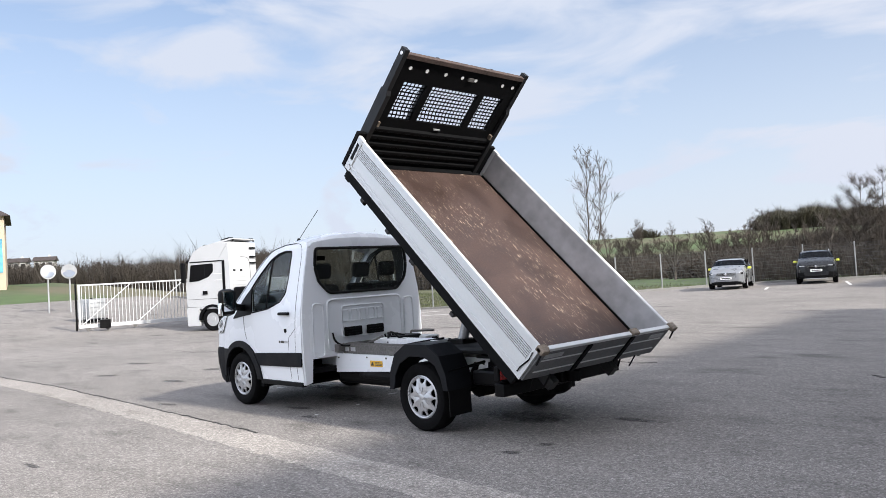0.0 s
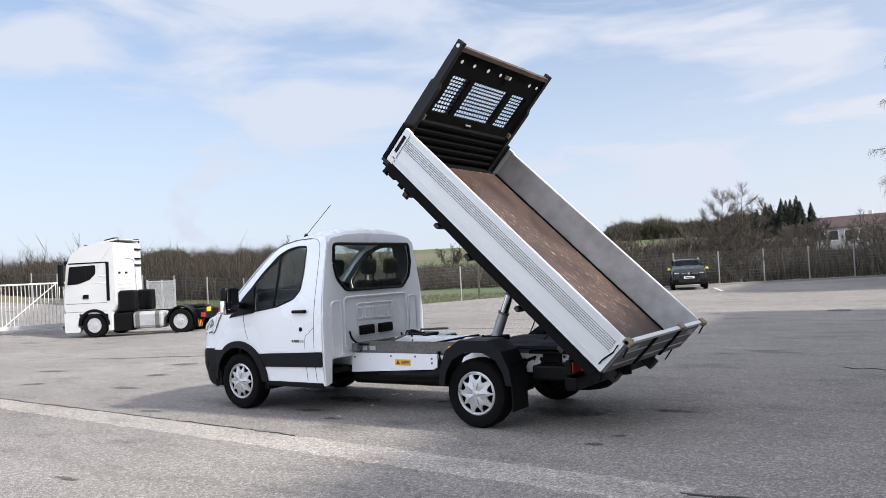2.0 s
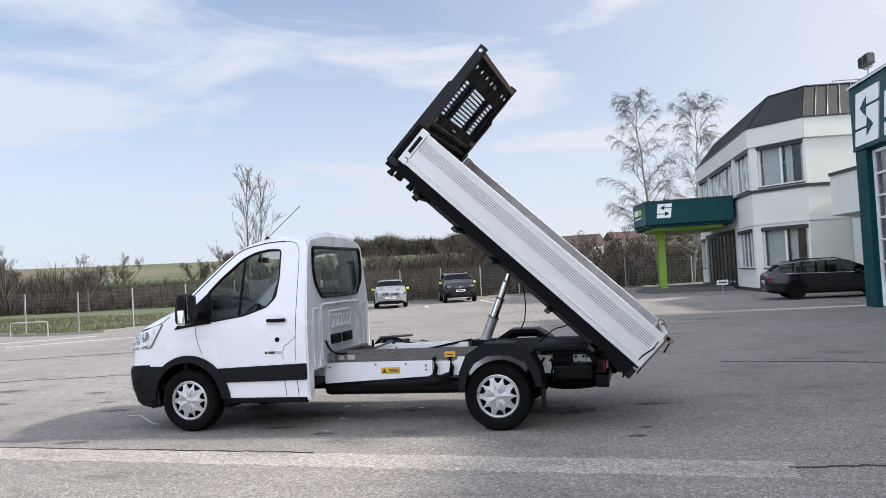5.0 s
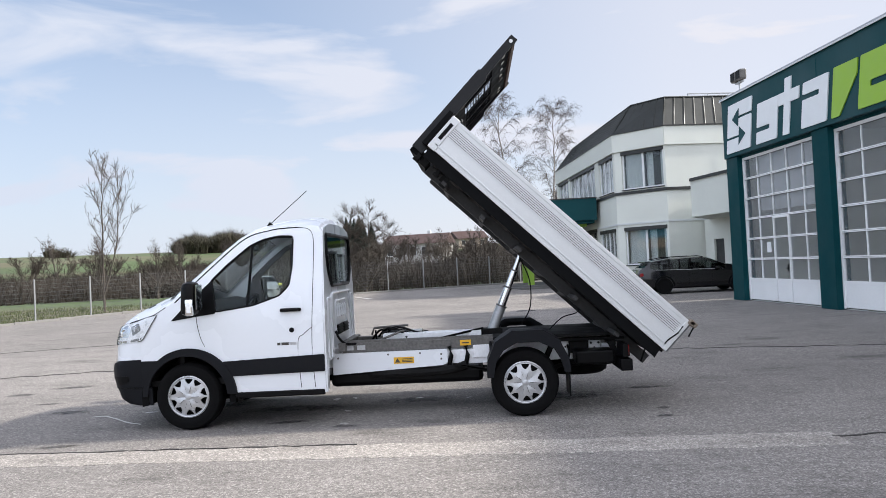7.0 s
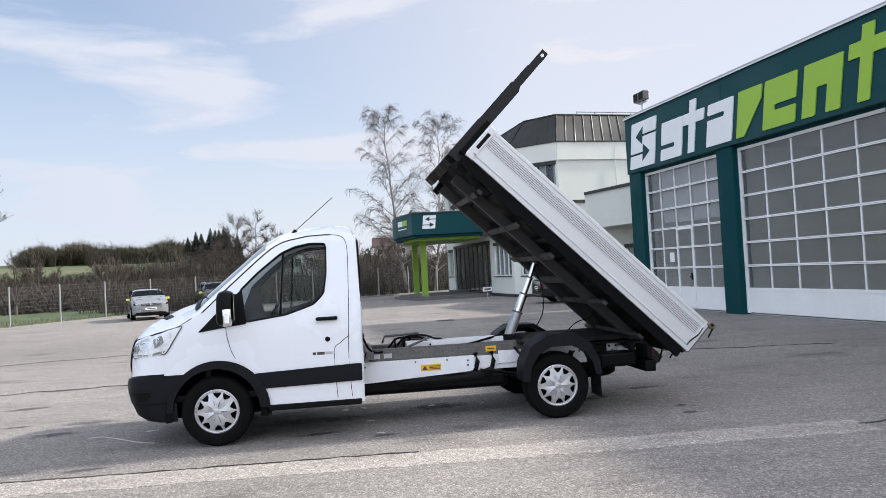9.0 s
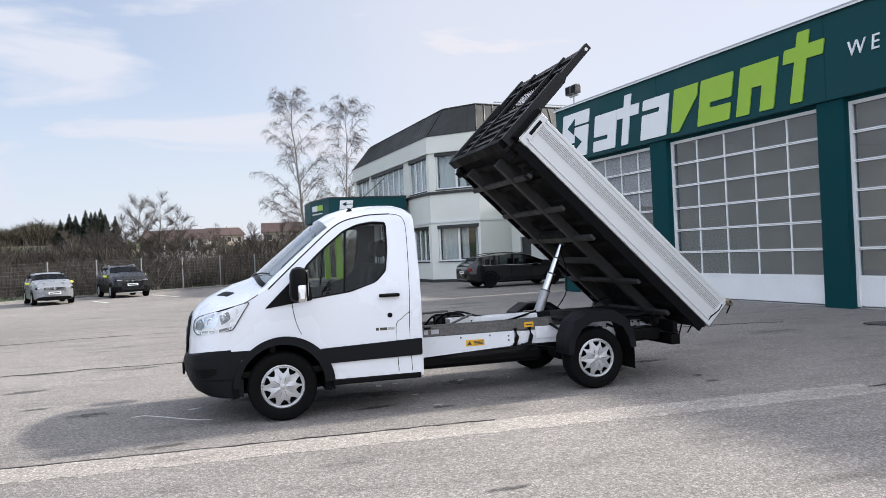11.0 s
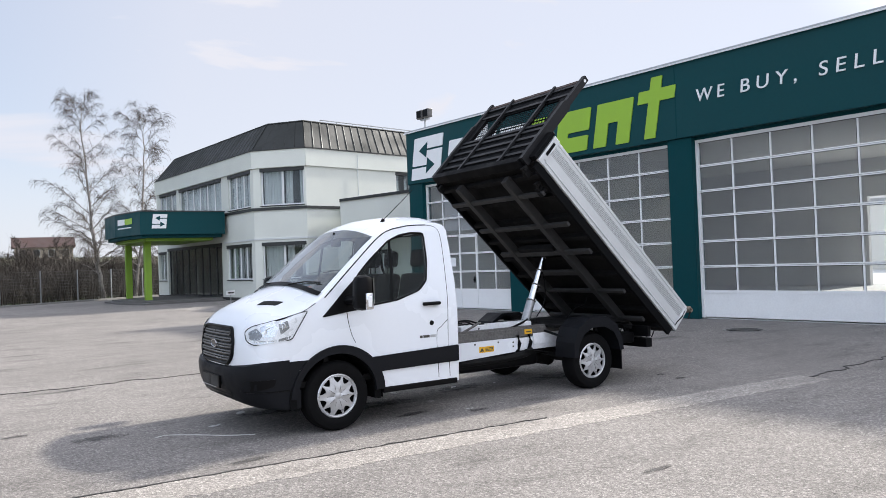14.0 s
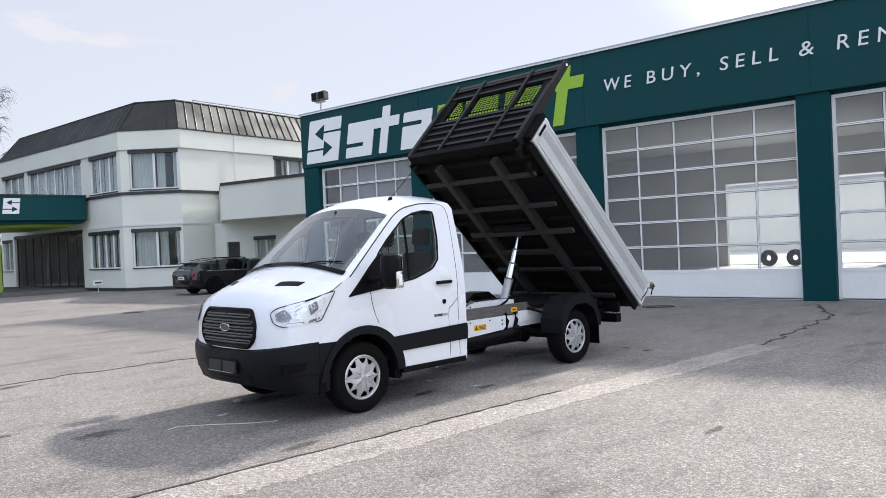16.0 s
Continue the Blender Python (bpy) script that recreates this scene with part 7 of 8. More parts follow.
# rails for bicycles or trolleys before the fence
for x, y in ((-29.2, 22.3), (-26.6, 22.9)):
    t = thing("tube_barrier", "low galvanised tube barrier beside the fence", "barrier", "tube barriers at the fence", m=pose(x, y - 1.0, rise(x, y - 1.0), 0, 0, 12))
    part("tube", tube(bmesh.new(), [(-0.9, 0, 0), (-0.9, 0, 0.62), (-0.84, 0, 0.70), (0.84, 0, 0.70), (0.9, 0, 0.62), (0.9, 0, 0)], 0.028, 8), M["galv"], t)

# ---------- sliding gate ----------
GA, GB = Vector((-30.75, 6.5)), Vector((-29.05, 13.9))
gd = GB - GA
slide = thing("sliding_gate", "white slatted sliding gate with diagonal braces", "sliding gate", m=pose(GA.x, GA.y, rise(GA.x, GA.y) + 0.05, 0, 0, math.degrees(math.atan2(gd.y, gd.x))))
GL = gd.length
part("bottom_beam", boxm(0, GL, -0.06, 0.06, 0.10, 0.26, 0.01), M["lorrywhite"], slide)
part("top_rail", boxm(0, GL, -0.035, 0.035, 2.02, 2.09, 0.008), M["lorrywhite"], slide)
for k in range(int(GL / 0.155) + 1):
    part("bar", boxm(k * 0.155, k * 0.155 + 0.024, -0.014, 0.014, 0.26, 2.02), M["lorrywhite"], slide)
for a in (0.15, 2.55, 4.95):
    part("brace", rod(bmesh.new(), (a, -0.03, 0.26), (a + 2.1, -0.03, 2.02), 0.026, 6), M["lorrywhite"], slide)
part("end_post", boxm(-0.12, -0.04, -0.05, 0.05, 0.0, 2.12, 0.006), M["black"], slide)
part("guide_block", boxm(0.85, 1.30, -0.32, -0.10, 0.05, 0.45, 0.02), M["black"], slide)
for a in (0.4, 1.2, 2.4, 5.0):
    part("roller", lathe(bmesh.new(), [(0.09, -0.03), (0.09, 0.03)], 16, pose(a, 0, 0.05)), M["greysteel"], slide)
part("counter_frame", boxm(0.02, 0.10, -0.03, 0.03, 0.26, 2.02), M["galv"], slide)
g2 = thing("gate_wing", "grey mesh gate wing beside the sliding gate", "mesh gate", m=pose(-33.3, 19.9, rise(-32.5, 19.0), 0, 0, -55))
for x in (0.0, 2.0, 4.1):
    part("post", boxm(x - 0.04, x + 0.04, -0.04, 0.04, 0, 1.95, 0.005), M["galv"], g2)
part("top_rail", boxm(0.04, 4.06, -0.02, 0.02, 1.84, 1.90), M["galv"], g2)
part("bottom_rail", boxm(0.04, 4.06, -0.02, 0.02, 0.1, 0.16), M["galv"], g2)
bm = bmesh.new()
for k in range(60):
    box(bm, 0.06 + k * 0.067, 0.075 + k * 0.067, -0.006, 0.006, 0.16, 1.84)
part("mesh", bm, M["galv"], g2)

# caged water tank behind the gate
ibc = thing("tank_container", "white plastic tank in a steel cage on a pallet", "tank container", m=pose(-34.6, 8.5, rise(-34.6, 8.5), 0, 0, 12))
part("tank", boxm(-0.56, 0.56, -0.46, 0.46, 0.16, 1.16, 0.06), M["galv"], ibc, "white plastic tank", True)
part("pallet", boxm(-0.60, 0.60, -0.50, 0.50, 0.0, 0.14, 0.01), M["black"], ibc)
for z in (0.30, 0.52, 0.74, 0.96, 1.14):
    part("cage_bar", tube(bmesh.new(), [(-0.59, -0.49, z), (0.59, -0.49, z), (0.59, 0.49, z), (-0.59, 0.49, z), (-0.59, -0.49, z)], 0.012, 5), M["galv"], ibc)
for k in range(6):
    for y in (-0.495, 0.495):
        part("cage_upright", rod(bmesh.new(), (-0.58 + k * 0.232, y, 0.12), (-0.58 + k * 0.232, y, 1.16), 0.010, 5), M["galv"], ibc)
part("cap", lathe(bmesh.new(), [(0.09, 0.0), (0.09, 0.05), (0.0001, 0.05)], 16, pose(0, 0, 1.15, 90, 0, 0)), M["black"], ibc)

# ---------- traffic mirrors by the road ----------
for x, y, h, a in ((-41.9, 8.8, 2.38, 20), (-41.5, 9.85, 2.38, -8)):
    t = thing("traffic_mirror", "round traffic mirror with white rim on a post", "traffic mirror", "traffic mirrors by the road", m=pose(x, y, rise(x, y), 0, 0, 70 + a))
    part("post", rod(bmesh.new(), (0, 0, 0), (0, 0, h - 0.3), 0.045, 8), M["galv"], t)
    part("disc", lathe(bmesh.new(), [(0.0001, -0.05), (0.34, -0.02), (0.34, 0.03), (0.0001, 0.08)], 28, pose(0, -0.08, h, -8)), M["mirror"], t, "", True)
    part("rim", lathe(bmesh.new(), [(0.34, -0.03), (0.42, -0.03), (0.42, 0.03), (0.34, 0.03)], 28, pose(0, -0.08, h)), M["galv"], t)


# ---------- far lorry ----------
def lorry_wheel(parent, x, y, r, w, side):
    t = part("tyre", lathe(bmesh.new(), [(r * 0.6, -w / 2), (r * 0.93, -w / 2), (r, -w / 2 + 0.05), (r, w / 2 - 0.05), (r * 0.93, w / 2), (r * 0.6, w / 2)], 32, pose(x, y, r), False), M["rubber"], parent, "", True)
    rim = part("rim", lathe(bmesh.new(), [(r * 0.6, side * w * 0.46), (r * 0.55, side * w * 0.30), (r * 0.30, side * w * 0.28), (r * 0.26, side * w * 0.5), (0.0001, side * w * 0.52)], 28, pose(x, y, r)), M["hubcap"], t, "", True)


lorry = thing("lorry", "white tractor lorry without a trailer", "lorry", m=pose(-26.04, 11.29, rise(-24.6, 12.2), 0, 0, 30.85))
prof = rounded([(-1.20, 0.95), (-1.24, 1.30), (-1.22, 1.95), (-1.10, 3.02), (-0.86, 3.46), (-0.45, 3.72), (0.30, 3.84), (0.94, 3.86), (0.94, 1.30), (0.80, 1.02), (0.66, 0.95)], 0.06, 3)
cabm = prism(bmesh.new(), prof, "y", -1.20, 1.20)
bmesh.ops.bevel(cabm, geom=[e for e in cabm.edges if abs(e.verts[0].co.y - e.verts[1].co.y) < 1e-4 and abs(abs(e.verts[0].co.y) - 1.2) < 1e-3], offset=0.06, segments=2, affect="EDGES")
body = part("cab", cabm, M["lorrywhite"], lorry, "tall white sleeper cab", True)
part("roof_deflector", prism(bmesh.new(), [(-0.05, 3.83), (0.86, 4.00), (1.02, 4.00), (1.02, 3.96), (0.5, 3.86)], "y", -1.0, 1.0), M["lorrywhite"], lorry)
for y in (-0.9, 0.9):
    part("deflector_strut", tube(bmesh.new(), [(0.40, y, 3.95), (0.80, y, 4.03), (0.98, y, 4.02), (1.0, y, 3.88)], 0.03, 6), M["black"], lorry)
# pressed rear wall with grab steps and lamps
for z in (1.95, 2.12, 2.29, 2.46):
    part("pressed_rib", boxm(0.935, 0.955, -0.95, 0.20, z, z + 0.05, 0.008), M["lorrywhite"], lorry)
part("panel_seam", tube(bmesh.new(), curve_pts([(0.945, -0.3, 3.2), (0.945, 0.35, 3.15), (0.945, 0.55, 2.8), (0.945, 0.62, 1.5)], 5), 0.010, 5), M["greysteel"], lorry)
for z in (3.60, 3.20, 2.92):
    part("grab_step", boxm(0.94, 1.02, 0.55, 1.05, z - 0.035, z + 0.035, 0.01), M["black"], lorry)
for y in (-0.85, -0.25):
    part("lamp", boxm(0.94, 0.97, y - 0.08, y + 0.08, 2.56, 2.64, 0.01), M["black"], lorry)
part("grab_handle", tube(bmesh.new(), [(0.95, 0.30, 1.66), (1.05, 0.34, 1.64), (1.05, 0.62, 1.64)], 0.03, 6), M["black"], lorry)
for s in (-1, 1):
    y = s * 1.203
    win = part("side_window", prism(bmesh.new(), rounded([(-1.08, 2.18), (-0.98, 2.92), (0.12, 2.95), (0.12, 2.60), (-0.12, 2.36), (-0.62, 2.20)], 0.05, 2), "y", *sorted((y, y + s * 0.006))), M["black"], lorry, "dark side window")
    part("window_pillar", boxm(-0.32, -0.29, *sorted((y + s * 0.006, y + s * 0.010)), 2.34, 2.94), M["plastic"], lorry)
    part("window_line", boxm(-1.02, 0.60, *sorted((y, y + s * 0.008)), 3.02, 3.07), M["black"], lorry)
    part("door_gap", boxm(0.56, 0.69, *sorted((y, y + s * 0.006)), 1.48, 3.06), M["black"], lorry)
    part("door_handle", boxm(-0.42, -0.20, *sorted((y, y + s * 0.03)), 1.60, 1.76), M["black"], lorry)
    for z in (1.40, 1.06):
        part("seam", boxm(-1.18, 0.56, *sorted((y, y + s * 0.004)), z, z + 0.014), M["greysteel"], lorry)
    for z in (2.48, 2.20):
        part("rib", boxm(0.12, 0.54, *sorted((y, y + s * 0.008)), z, z + 0.02), M["whiteflat"], lorry)
    part("front_skirt", prism(bmesh.new(), rounded([(-1.24, 0.24), (-1.26, 1.04), (-0.62, 1.04), (-0.66, 0.62), (-0.62, 0.24)], 0.05, 2), "y", *sorted((s * 1.0, s * 1.21))), M["lorrywhite"], lorry)
    part("step_panel", boxm(0.58, 0.76, *sorted((s * 0.95, s * 1.20)), 0.26, 1.0, 0.02), M["lorrywhite"], lorry)
    part("engine_unit", boxm(0.98, 1.60, *sorted((s * 0.55, s * 1.08)), 0.98, 1.86, 0.08), M["black"], lorry)
    part("arch", prism(bmesh.new(), arc(0, 0.5, 0.66, 0, 180, 14) + arc(0, 0.5, 0.55, 180, 0, 14), "y", *sorted((s * 0.85, s * 1.24))), M["black"], lorry)
    part("mirror", boxm(-1.34, -1.20, *sorted((s * 1.22, s * 1.46)), 2.15, 3.05, 0.04), M["black"], lorry)
    part("fuel_tank", boxm(1.58, 2.90, *sorted((s * 0.55, s * 1.18)), 0.28, 0.96, 0.12), M["galv"], lorry, "aluminium fuel tank")
    part("battery_box", boxm(0.78, 1.54, *sorted((s * 0.5, s * 1.12)), 0.22, 0.95, 0.04), M["black"], lorry)
    for x in (1.80, 2.62):
        part("tank_strap", boxm(x - 0.03, x + 0.03, *sorted((s * 0.54, s * 1.19)), 0.27, 0.97, 0.12), M["greysteel"], lorry)
    part("mudguard", prism(bmesh.new(), arc(3.6, 0.5, 0.62, -5, 185, 14) + arc(3.6, 0.5, 0.57, 185, -5, 14), "y", *sorted((s * 0.62, s * 1.22))), M["black"], lorry)
    lorry_wheel(lorry, 0.0, s * 1.05, 0.5, 0.32, s)
    lorry_wheel(lorry, 3.6, s * 0.94, 0.5, 0.58, s)
    part("tail_lamp", boxm(4.42, 4.48, *sorted((s * 0.72, s * 1.16)), 0.62, 0.80, 0.01), M["red"], lorry)
    f = part("mud_flap", boxm(4.28, 4.30, *sorted((s * 0.65, s * 1.2)), 0.22, 0.62), M["black"], lorry)
    for k in range(3):
        part("hazard_stripe", prism(bmesh.new(), [(s * (0.72 + k * 0.15), 0.26), (s * (0.79 + k * 0.15), 0.26), (s * (0.84 + k * 0.15), 0.52), (s * (0.77 + k * 0.15), 0.52)], "x", 4.302, 4.306), M["orange"], f)
part("windscreen", prism(bmesh.new(), [(-1.235, 2.05), (-1.125, 2.98), (-1.09, 2.98), (-1.20, 2.05)], "y", -1.08, 1.08), M["black"], lorry)
part("sun_visor", boxm(-1.30, -1.02, -1.05, 1.05, 3.0, 3.16, 0.03), M["black"], lorry)
part("front_bumper", boxm(-1.30, -0.95, -1.18, 1.18, 0.28, 0.95, 0.08), M["lorrywhite"], lorry)
part("grille", boxm(-1.262, -1.24, -0.85, 0.85, 1.05, 1.80, 0.01), M["black"], lorry)
for y in (-0.38, 0.38):
    part("frame_rail", boxm(0.3, 4.4, y - 0.05, y + 0.05, 0.72, 0.98), M["under"], lorry)
part("fifth_wheel", boxm(3.1, 4.0, -0.45, 0.45, 1.02, 1.12, 0.03), M["under"], lorry)
part("rear_box", boxm(4.0, 4.44, -0.85, 0.85, 0.55, 0.95, 0.04), M["black"], lorry)
part("warning_plate", boxm(4.44, 4.46, -0.55, -0.10, 0.82, 1.0), M["yellow"], lorry)
part("visor_lamp", boxm(-0.5, -0.34, -0.9, -0.7, 3.70, 3.80, 0.02), M["black"], lorry)


# ---------- parked cars ----------
def car(name, label, m, paint, L, W, H, kind, covers=None):
    """A car, nose to -x, origin on the ground under its middle. kind: hatch, suv or estate."""
    c = thing(name, label, "car", "parked cars", m=m)
    hw = W / 2
    suv = kind == "suv"
    est = kind == "estate"
    belt = 0.64 * H if suv else 0.63 * H
    # station: x, half width, under, belt, top, half width of the top
    cabin0, cabin1 = -0.18 * L, (0.47 if est else 0.40) * L
    ST = [(-0.500, 0.60, 0.30, 0.50, 0.52, 0.55), (-0.485, 0.80, 0.24, 0.52, 0.56, 0.74), (-0.45, 0.93, 0.20, 0.56, 0.64, 0.82), (-0.38, 0.985, 0.20, 0.60, 0.70, 0.86), (-0.28, 1.0, 0.20, 0.62, 0.745, 0.88),
          (-0.215, 1.0, 0.20, 0.635, 0.78, 0.88), (-0.10, 1.0, 0.20, 0.65, 0.955, 0.74), (-0.04, 1.0, 0.20, 0.65, 0.99, 0.73), (0.10, 1.0, 0.20, 0.66, 1.0, 0.73), (0.24, 1.0, 0.20, 0.67, 0.985 if not est else 0.97, 0.73),
          (0.36 if not est else 0.40, 0.985, 0.22, 0.69, 0.955 if not est else 0.905, 0.71), (0.455, 0.95, 0.24, 0.69, 0.72 if not est else 0.735, 0.80), (0.488, 0.90, 0.28, 0.66, 0.68, 0.80), (0.500, 0.80, 0.34, 0.56, 0.58, 0.72)]
    lift = 0.04 if suv else 0.0
    rows = []
    for x, w, lo, be, top, tw in ST:
        x, lo, be, top = x * L, lo * H * 0.72 + lift, be * H + lift * 0.3, top * H
        b = hw * w
        ring = [(b * 0.86, lo), (b * 0.985, lo + 0.07), (b, lo + (be - lo) * 0.45), (b * 0.985, be - 0.07), (b * 0.955, be), (hw * tw + (b * 0.955 - hw * tw) * 0.12, be + (top - be) * 0.90), (hw * tw * 0.86, top - 0.006), (hw * tw * 0.45, top + 0.012), (0, top + 0.016)]
        full = [(-y, z) for y, z in ring] + [(y, z) for y, z in reversed(ring[:-1])]
        rows.append([Vector((x, y, z)) for y, z in full])
    paint_bm, glass_bm, low_bm = bmesh.new(), bmesh.new(), bmesh.new()
    caches = {}

    def vert(bm, key):
        d = caches.setdefault(id(bm), {})
        if key not in d:
            d[key] = bm.verts.new(rows[key[0]][key[1]])
        return d[key]
    n = len(rows[0])
    for i in range(len(rows) - 1):
        for k in range(n - 1):
            mirrored = min(k, n - 2 - k)
            bm = paint_bm
            if mirrored == 4 and 5 <= i <= 9:
                bm = glass_bm
            if mirrored >= 5 and i == 5:
                bm = glass_bm
            if mirrored >= 5 and i == 10:
                bm = glass_bm
            if mirrored == 0 or (suv and mirrored == 1 and i < 13):
                bm = low_bm
            bm.faces.new([vert(bm, key) for key in ((i, k), (i, k + 1), (i + 1, k + 1), (i + 1, k))])
        low_bm.faces.new([vert(low_bm, key) for key in ((i, 0), (i + 1, 0), (i + 1, n - 1), (i, n - 1))])
    for i in (0, len(rows) - 1):
        paint_bm.faces.new([vert(paint_bm, (i, k)) for k in range(n)])
    part("body", paint_bm, paint, c, "", True)
    part("glazing", glass_bm, M["glassdark"], c, "dark car windows")
    part("underbody", low_bm, M["black"], c)
    part("cabin", boxm(-0.12 * L, 0.38 * L, -hw * 0.72, hw * 0.72, 0.35, belt - 0.02, 0.05), M["seat"], c)
    for x in (-0.02 * L, 0.20 * L):
        for y in (-0.38, 0.38):
            part("seat_back", boxm(x, x + 0.12, y - 0.22, y + 0.22, belt - 0.1, belt + 0.30, 0.05), M["seat"], c)
    for s in (-1, 1):
        for x0, x1 in ((0.062 * L, 0.075 * L), (0.235 * L, 0.25 * L)):
            part("pillar", prism(bmesh.new(), [(x0, belt), (x1, belt), (x1, H * 0.965), (x0, H * 0.965)], "y", s * hw * 0.80, s * hw * 0.86), M["black"], c)
        part("mirror_housing", boxm(-0.165 * L, -0.135 * L + 0.06, *sorted((s * hw * 0.98, s * (hw + 0.15))), belt + 0.01, belt + 0.12, 0.035), covers or paint, c, "neon yellow mirror cover" if covers else "")
        lamp = part("headlamp", boxm(-0.487 * L, -0.42 * L, *sorted((s * hw * 0.50, s * hw * 0.90)), 0.50 * H - 0.015 + lift, 0.50 * H + 0.075 + lift, 0.03), M["black"], c)
        part("lamp_lens", boxm(-0.491 * L, -0.45 * L, *sorted((s * hw * 0.56, s * hw * 0.82)), 0.50 * H + 0.005 + lift, 0.50 * H + 0.055 + lift, 0.015), M["hubcap"], lamp)
        part("fog_recess", boxm(-0.497 * L, -0.46 * L, *sorted((s * hw * 0.58, s * hw * 0.80)), 0.27 + lift, 0.36 + lift, 0.02), M["black"], c)
        part("bonnet_crease", tube(bmesh.new(), [(-0.46 * L, s * hw * 0.42, 0.640 * H), (-0.38 * L, s * hw * 0.50, 0.705 * H), (-0.24 * L, s * hw * 0.58, 0.765 * H)], 0.012, 5), paint, c)
        part("tail_lamp", boxm(0.46 * L, 0.492 * L, *sorted((s * hw * 0.52, s * hw * 0.93)), belt - 0.17, belt - 0.04, 0.02), M["red"], c)
        part("door_handle", boxm(0.02 * L, 0.06 * L, *sorted((s * hw, s * (hw + 0.015))), belt - 0.14, belt - 0.11), paint, c)
        for x in (-0.05 * L - 0.25, 0.09 * L, 0.24 * L):
            part("door_seam", boxm(x, x + 0.008, *sorted((s * hw * 0.985, s * hw * 1.002)), 0.35, belt - 0.02), M["black"], c)
        if est or suv or kind == "hatch":
            part("roof_rail", tube(bmesh.new(), [(-0.05 * L, s * hw * 0.68, H * 0.985), (0.0, s * hw * 0.67, H * 1.02), (0.22 * L, s * hw * 0.67, H * 1.015), (0.34 * L, s * hw * 0.67, H * 0.96)], 0.018, 6), M["galv"] if suv else M["black"], c)
        for x in (-0.315 * L, 0.295 * L):
            r = 0.345 if suv else 0.32
            t = part("tyre", lathe(bmesh.new(), [(r * 0.62, -0.10), (r * 0.95, -0.11), (r, -0.07), (r, 0.07), (r * 0.95, 0.11), (r * 0.62, 0.10)], 28, pose(x, s * (hw - 0.09), r), False), M["rubber"], c, "", True)
            part("rim", lathe(bmesh.new(), [(r * 0.64, s * 0.105), (r * 0.58, s * 0.09), (r * 0.3, s * 0.07), (r * 0.2, s * 0.10), (0.0001, s * 0.105)], 20, pose(x, s * (hw - 0.09), r)), M["black"] if est else M["hubcap"], t, "", True)
            part("arch", prism(bmesh.new(), arc(x, r, r + 0.085, 0, 180, 14) + arc(x, r, r + 0.02, 180, 0, 14), "y", *sorted((s * (hw - 0.22), s * (hw + 0.008)))), M["black"], c)
    zf = 0.50 * H + lift
    gr = part("grille", boxm(-0.503 * L, -0.47 * L, -hw * 0.50, hw * 0.50, zf - 0.05, zf + 0.06, 0.02), M["black"], c)
    for o in (-0.02, 0.02):
        part("trim_bar", boxm(-0.506 * L, -0.502 * L, -hw * 0.48, hw * 0.48, zf + o, zf + o + 0.010), M["galv"], gr)
    part("badge", lathe(bmesh.new(), [(0.055, 0.0), (0.055, 0.02), (0.0001, 0.024)], 16, pose(-0.505 * L, 0, zf + 0.005, 0, 0, 90)), M["chrome"], gr)
    part("lower_intake", boxm(-0.503 * L, -0.47 * L, -hw * 0.62, hw * 0.62, 0.24 + lift, 0.38 + lift, 0.02), M["black"], c)
    part("skid_plate", boxm(-0.505 * L, -0.47 * L, -hw * 0.5, hw * 0.5, 0.20 + lift, 0.235 + lift, 0.01), M["galv"] if suv else M["black"], c)
    for x, z in ((-0.508 * L, zf - 0.19), (0.500 * L, belt - 0.22 if est else 0.52)):
        pl = part("number_plate", boxm(x - 0.006, x + 0.006, -0.26, 0.26, z - 0.055, z + 0.055), M["signwhite"], c)
        part("writing", boxm(x - 0.008, x + 0.008, -0.20, 0.20, z - 0.022, z + 0.022), M["ink"], pl)
    if est:
        for s in (-1, 1):
            part("window_line", tube(bmesh.new(), [(-0.20 * L, s * hw * 0.965, belt + 0.02), (0.10 * L, s * hw * 0.97, belt + 0.035), (0.36 * L, s * hw * 0.965, belt + 0.06)], 0.008, 5), M["galv"], c)
        part("rear_spoiler", boxm(0.39 * L, 0.435 * L, -hw * 0.66, hw * 0.66, H * 0.885, H * 0.91, 0.012), paint, c)
        part("light_band", boxm(0.488 * L, 0.494 * L, -hw * 0.5, hw * 0.5, belt - 0.11, belt - 0.08), M["red"], c)
    return c


car("hatchback", "silver hatchback with neon mirror covers parked at the fence", pose(-11.8, 31.6, 0, 0, 0, 108), M["silvercar"], 4.25, 1.72, 1.45, "hatch", M["yellowcover"])
car("suv", "anthracite SUV with neon mirror covers parked at the fence", pose(-8.9, 35.1, 0, 0, 0, 109), M["greycar"], 4.45, 1.82, 1.62, "suv", M["yellowcover"])
car("estate_car", "black estate car parked before the office", pose(8.3, 22.55, 0, 0, 0, 181), M["darkcar"], 4.70, 1.83, 1.42, "estate")

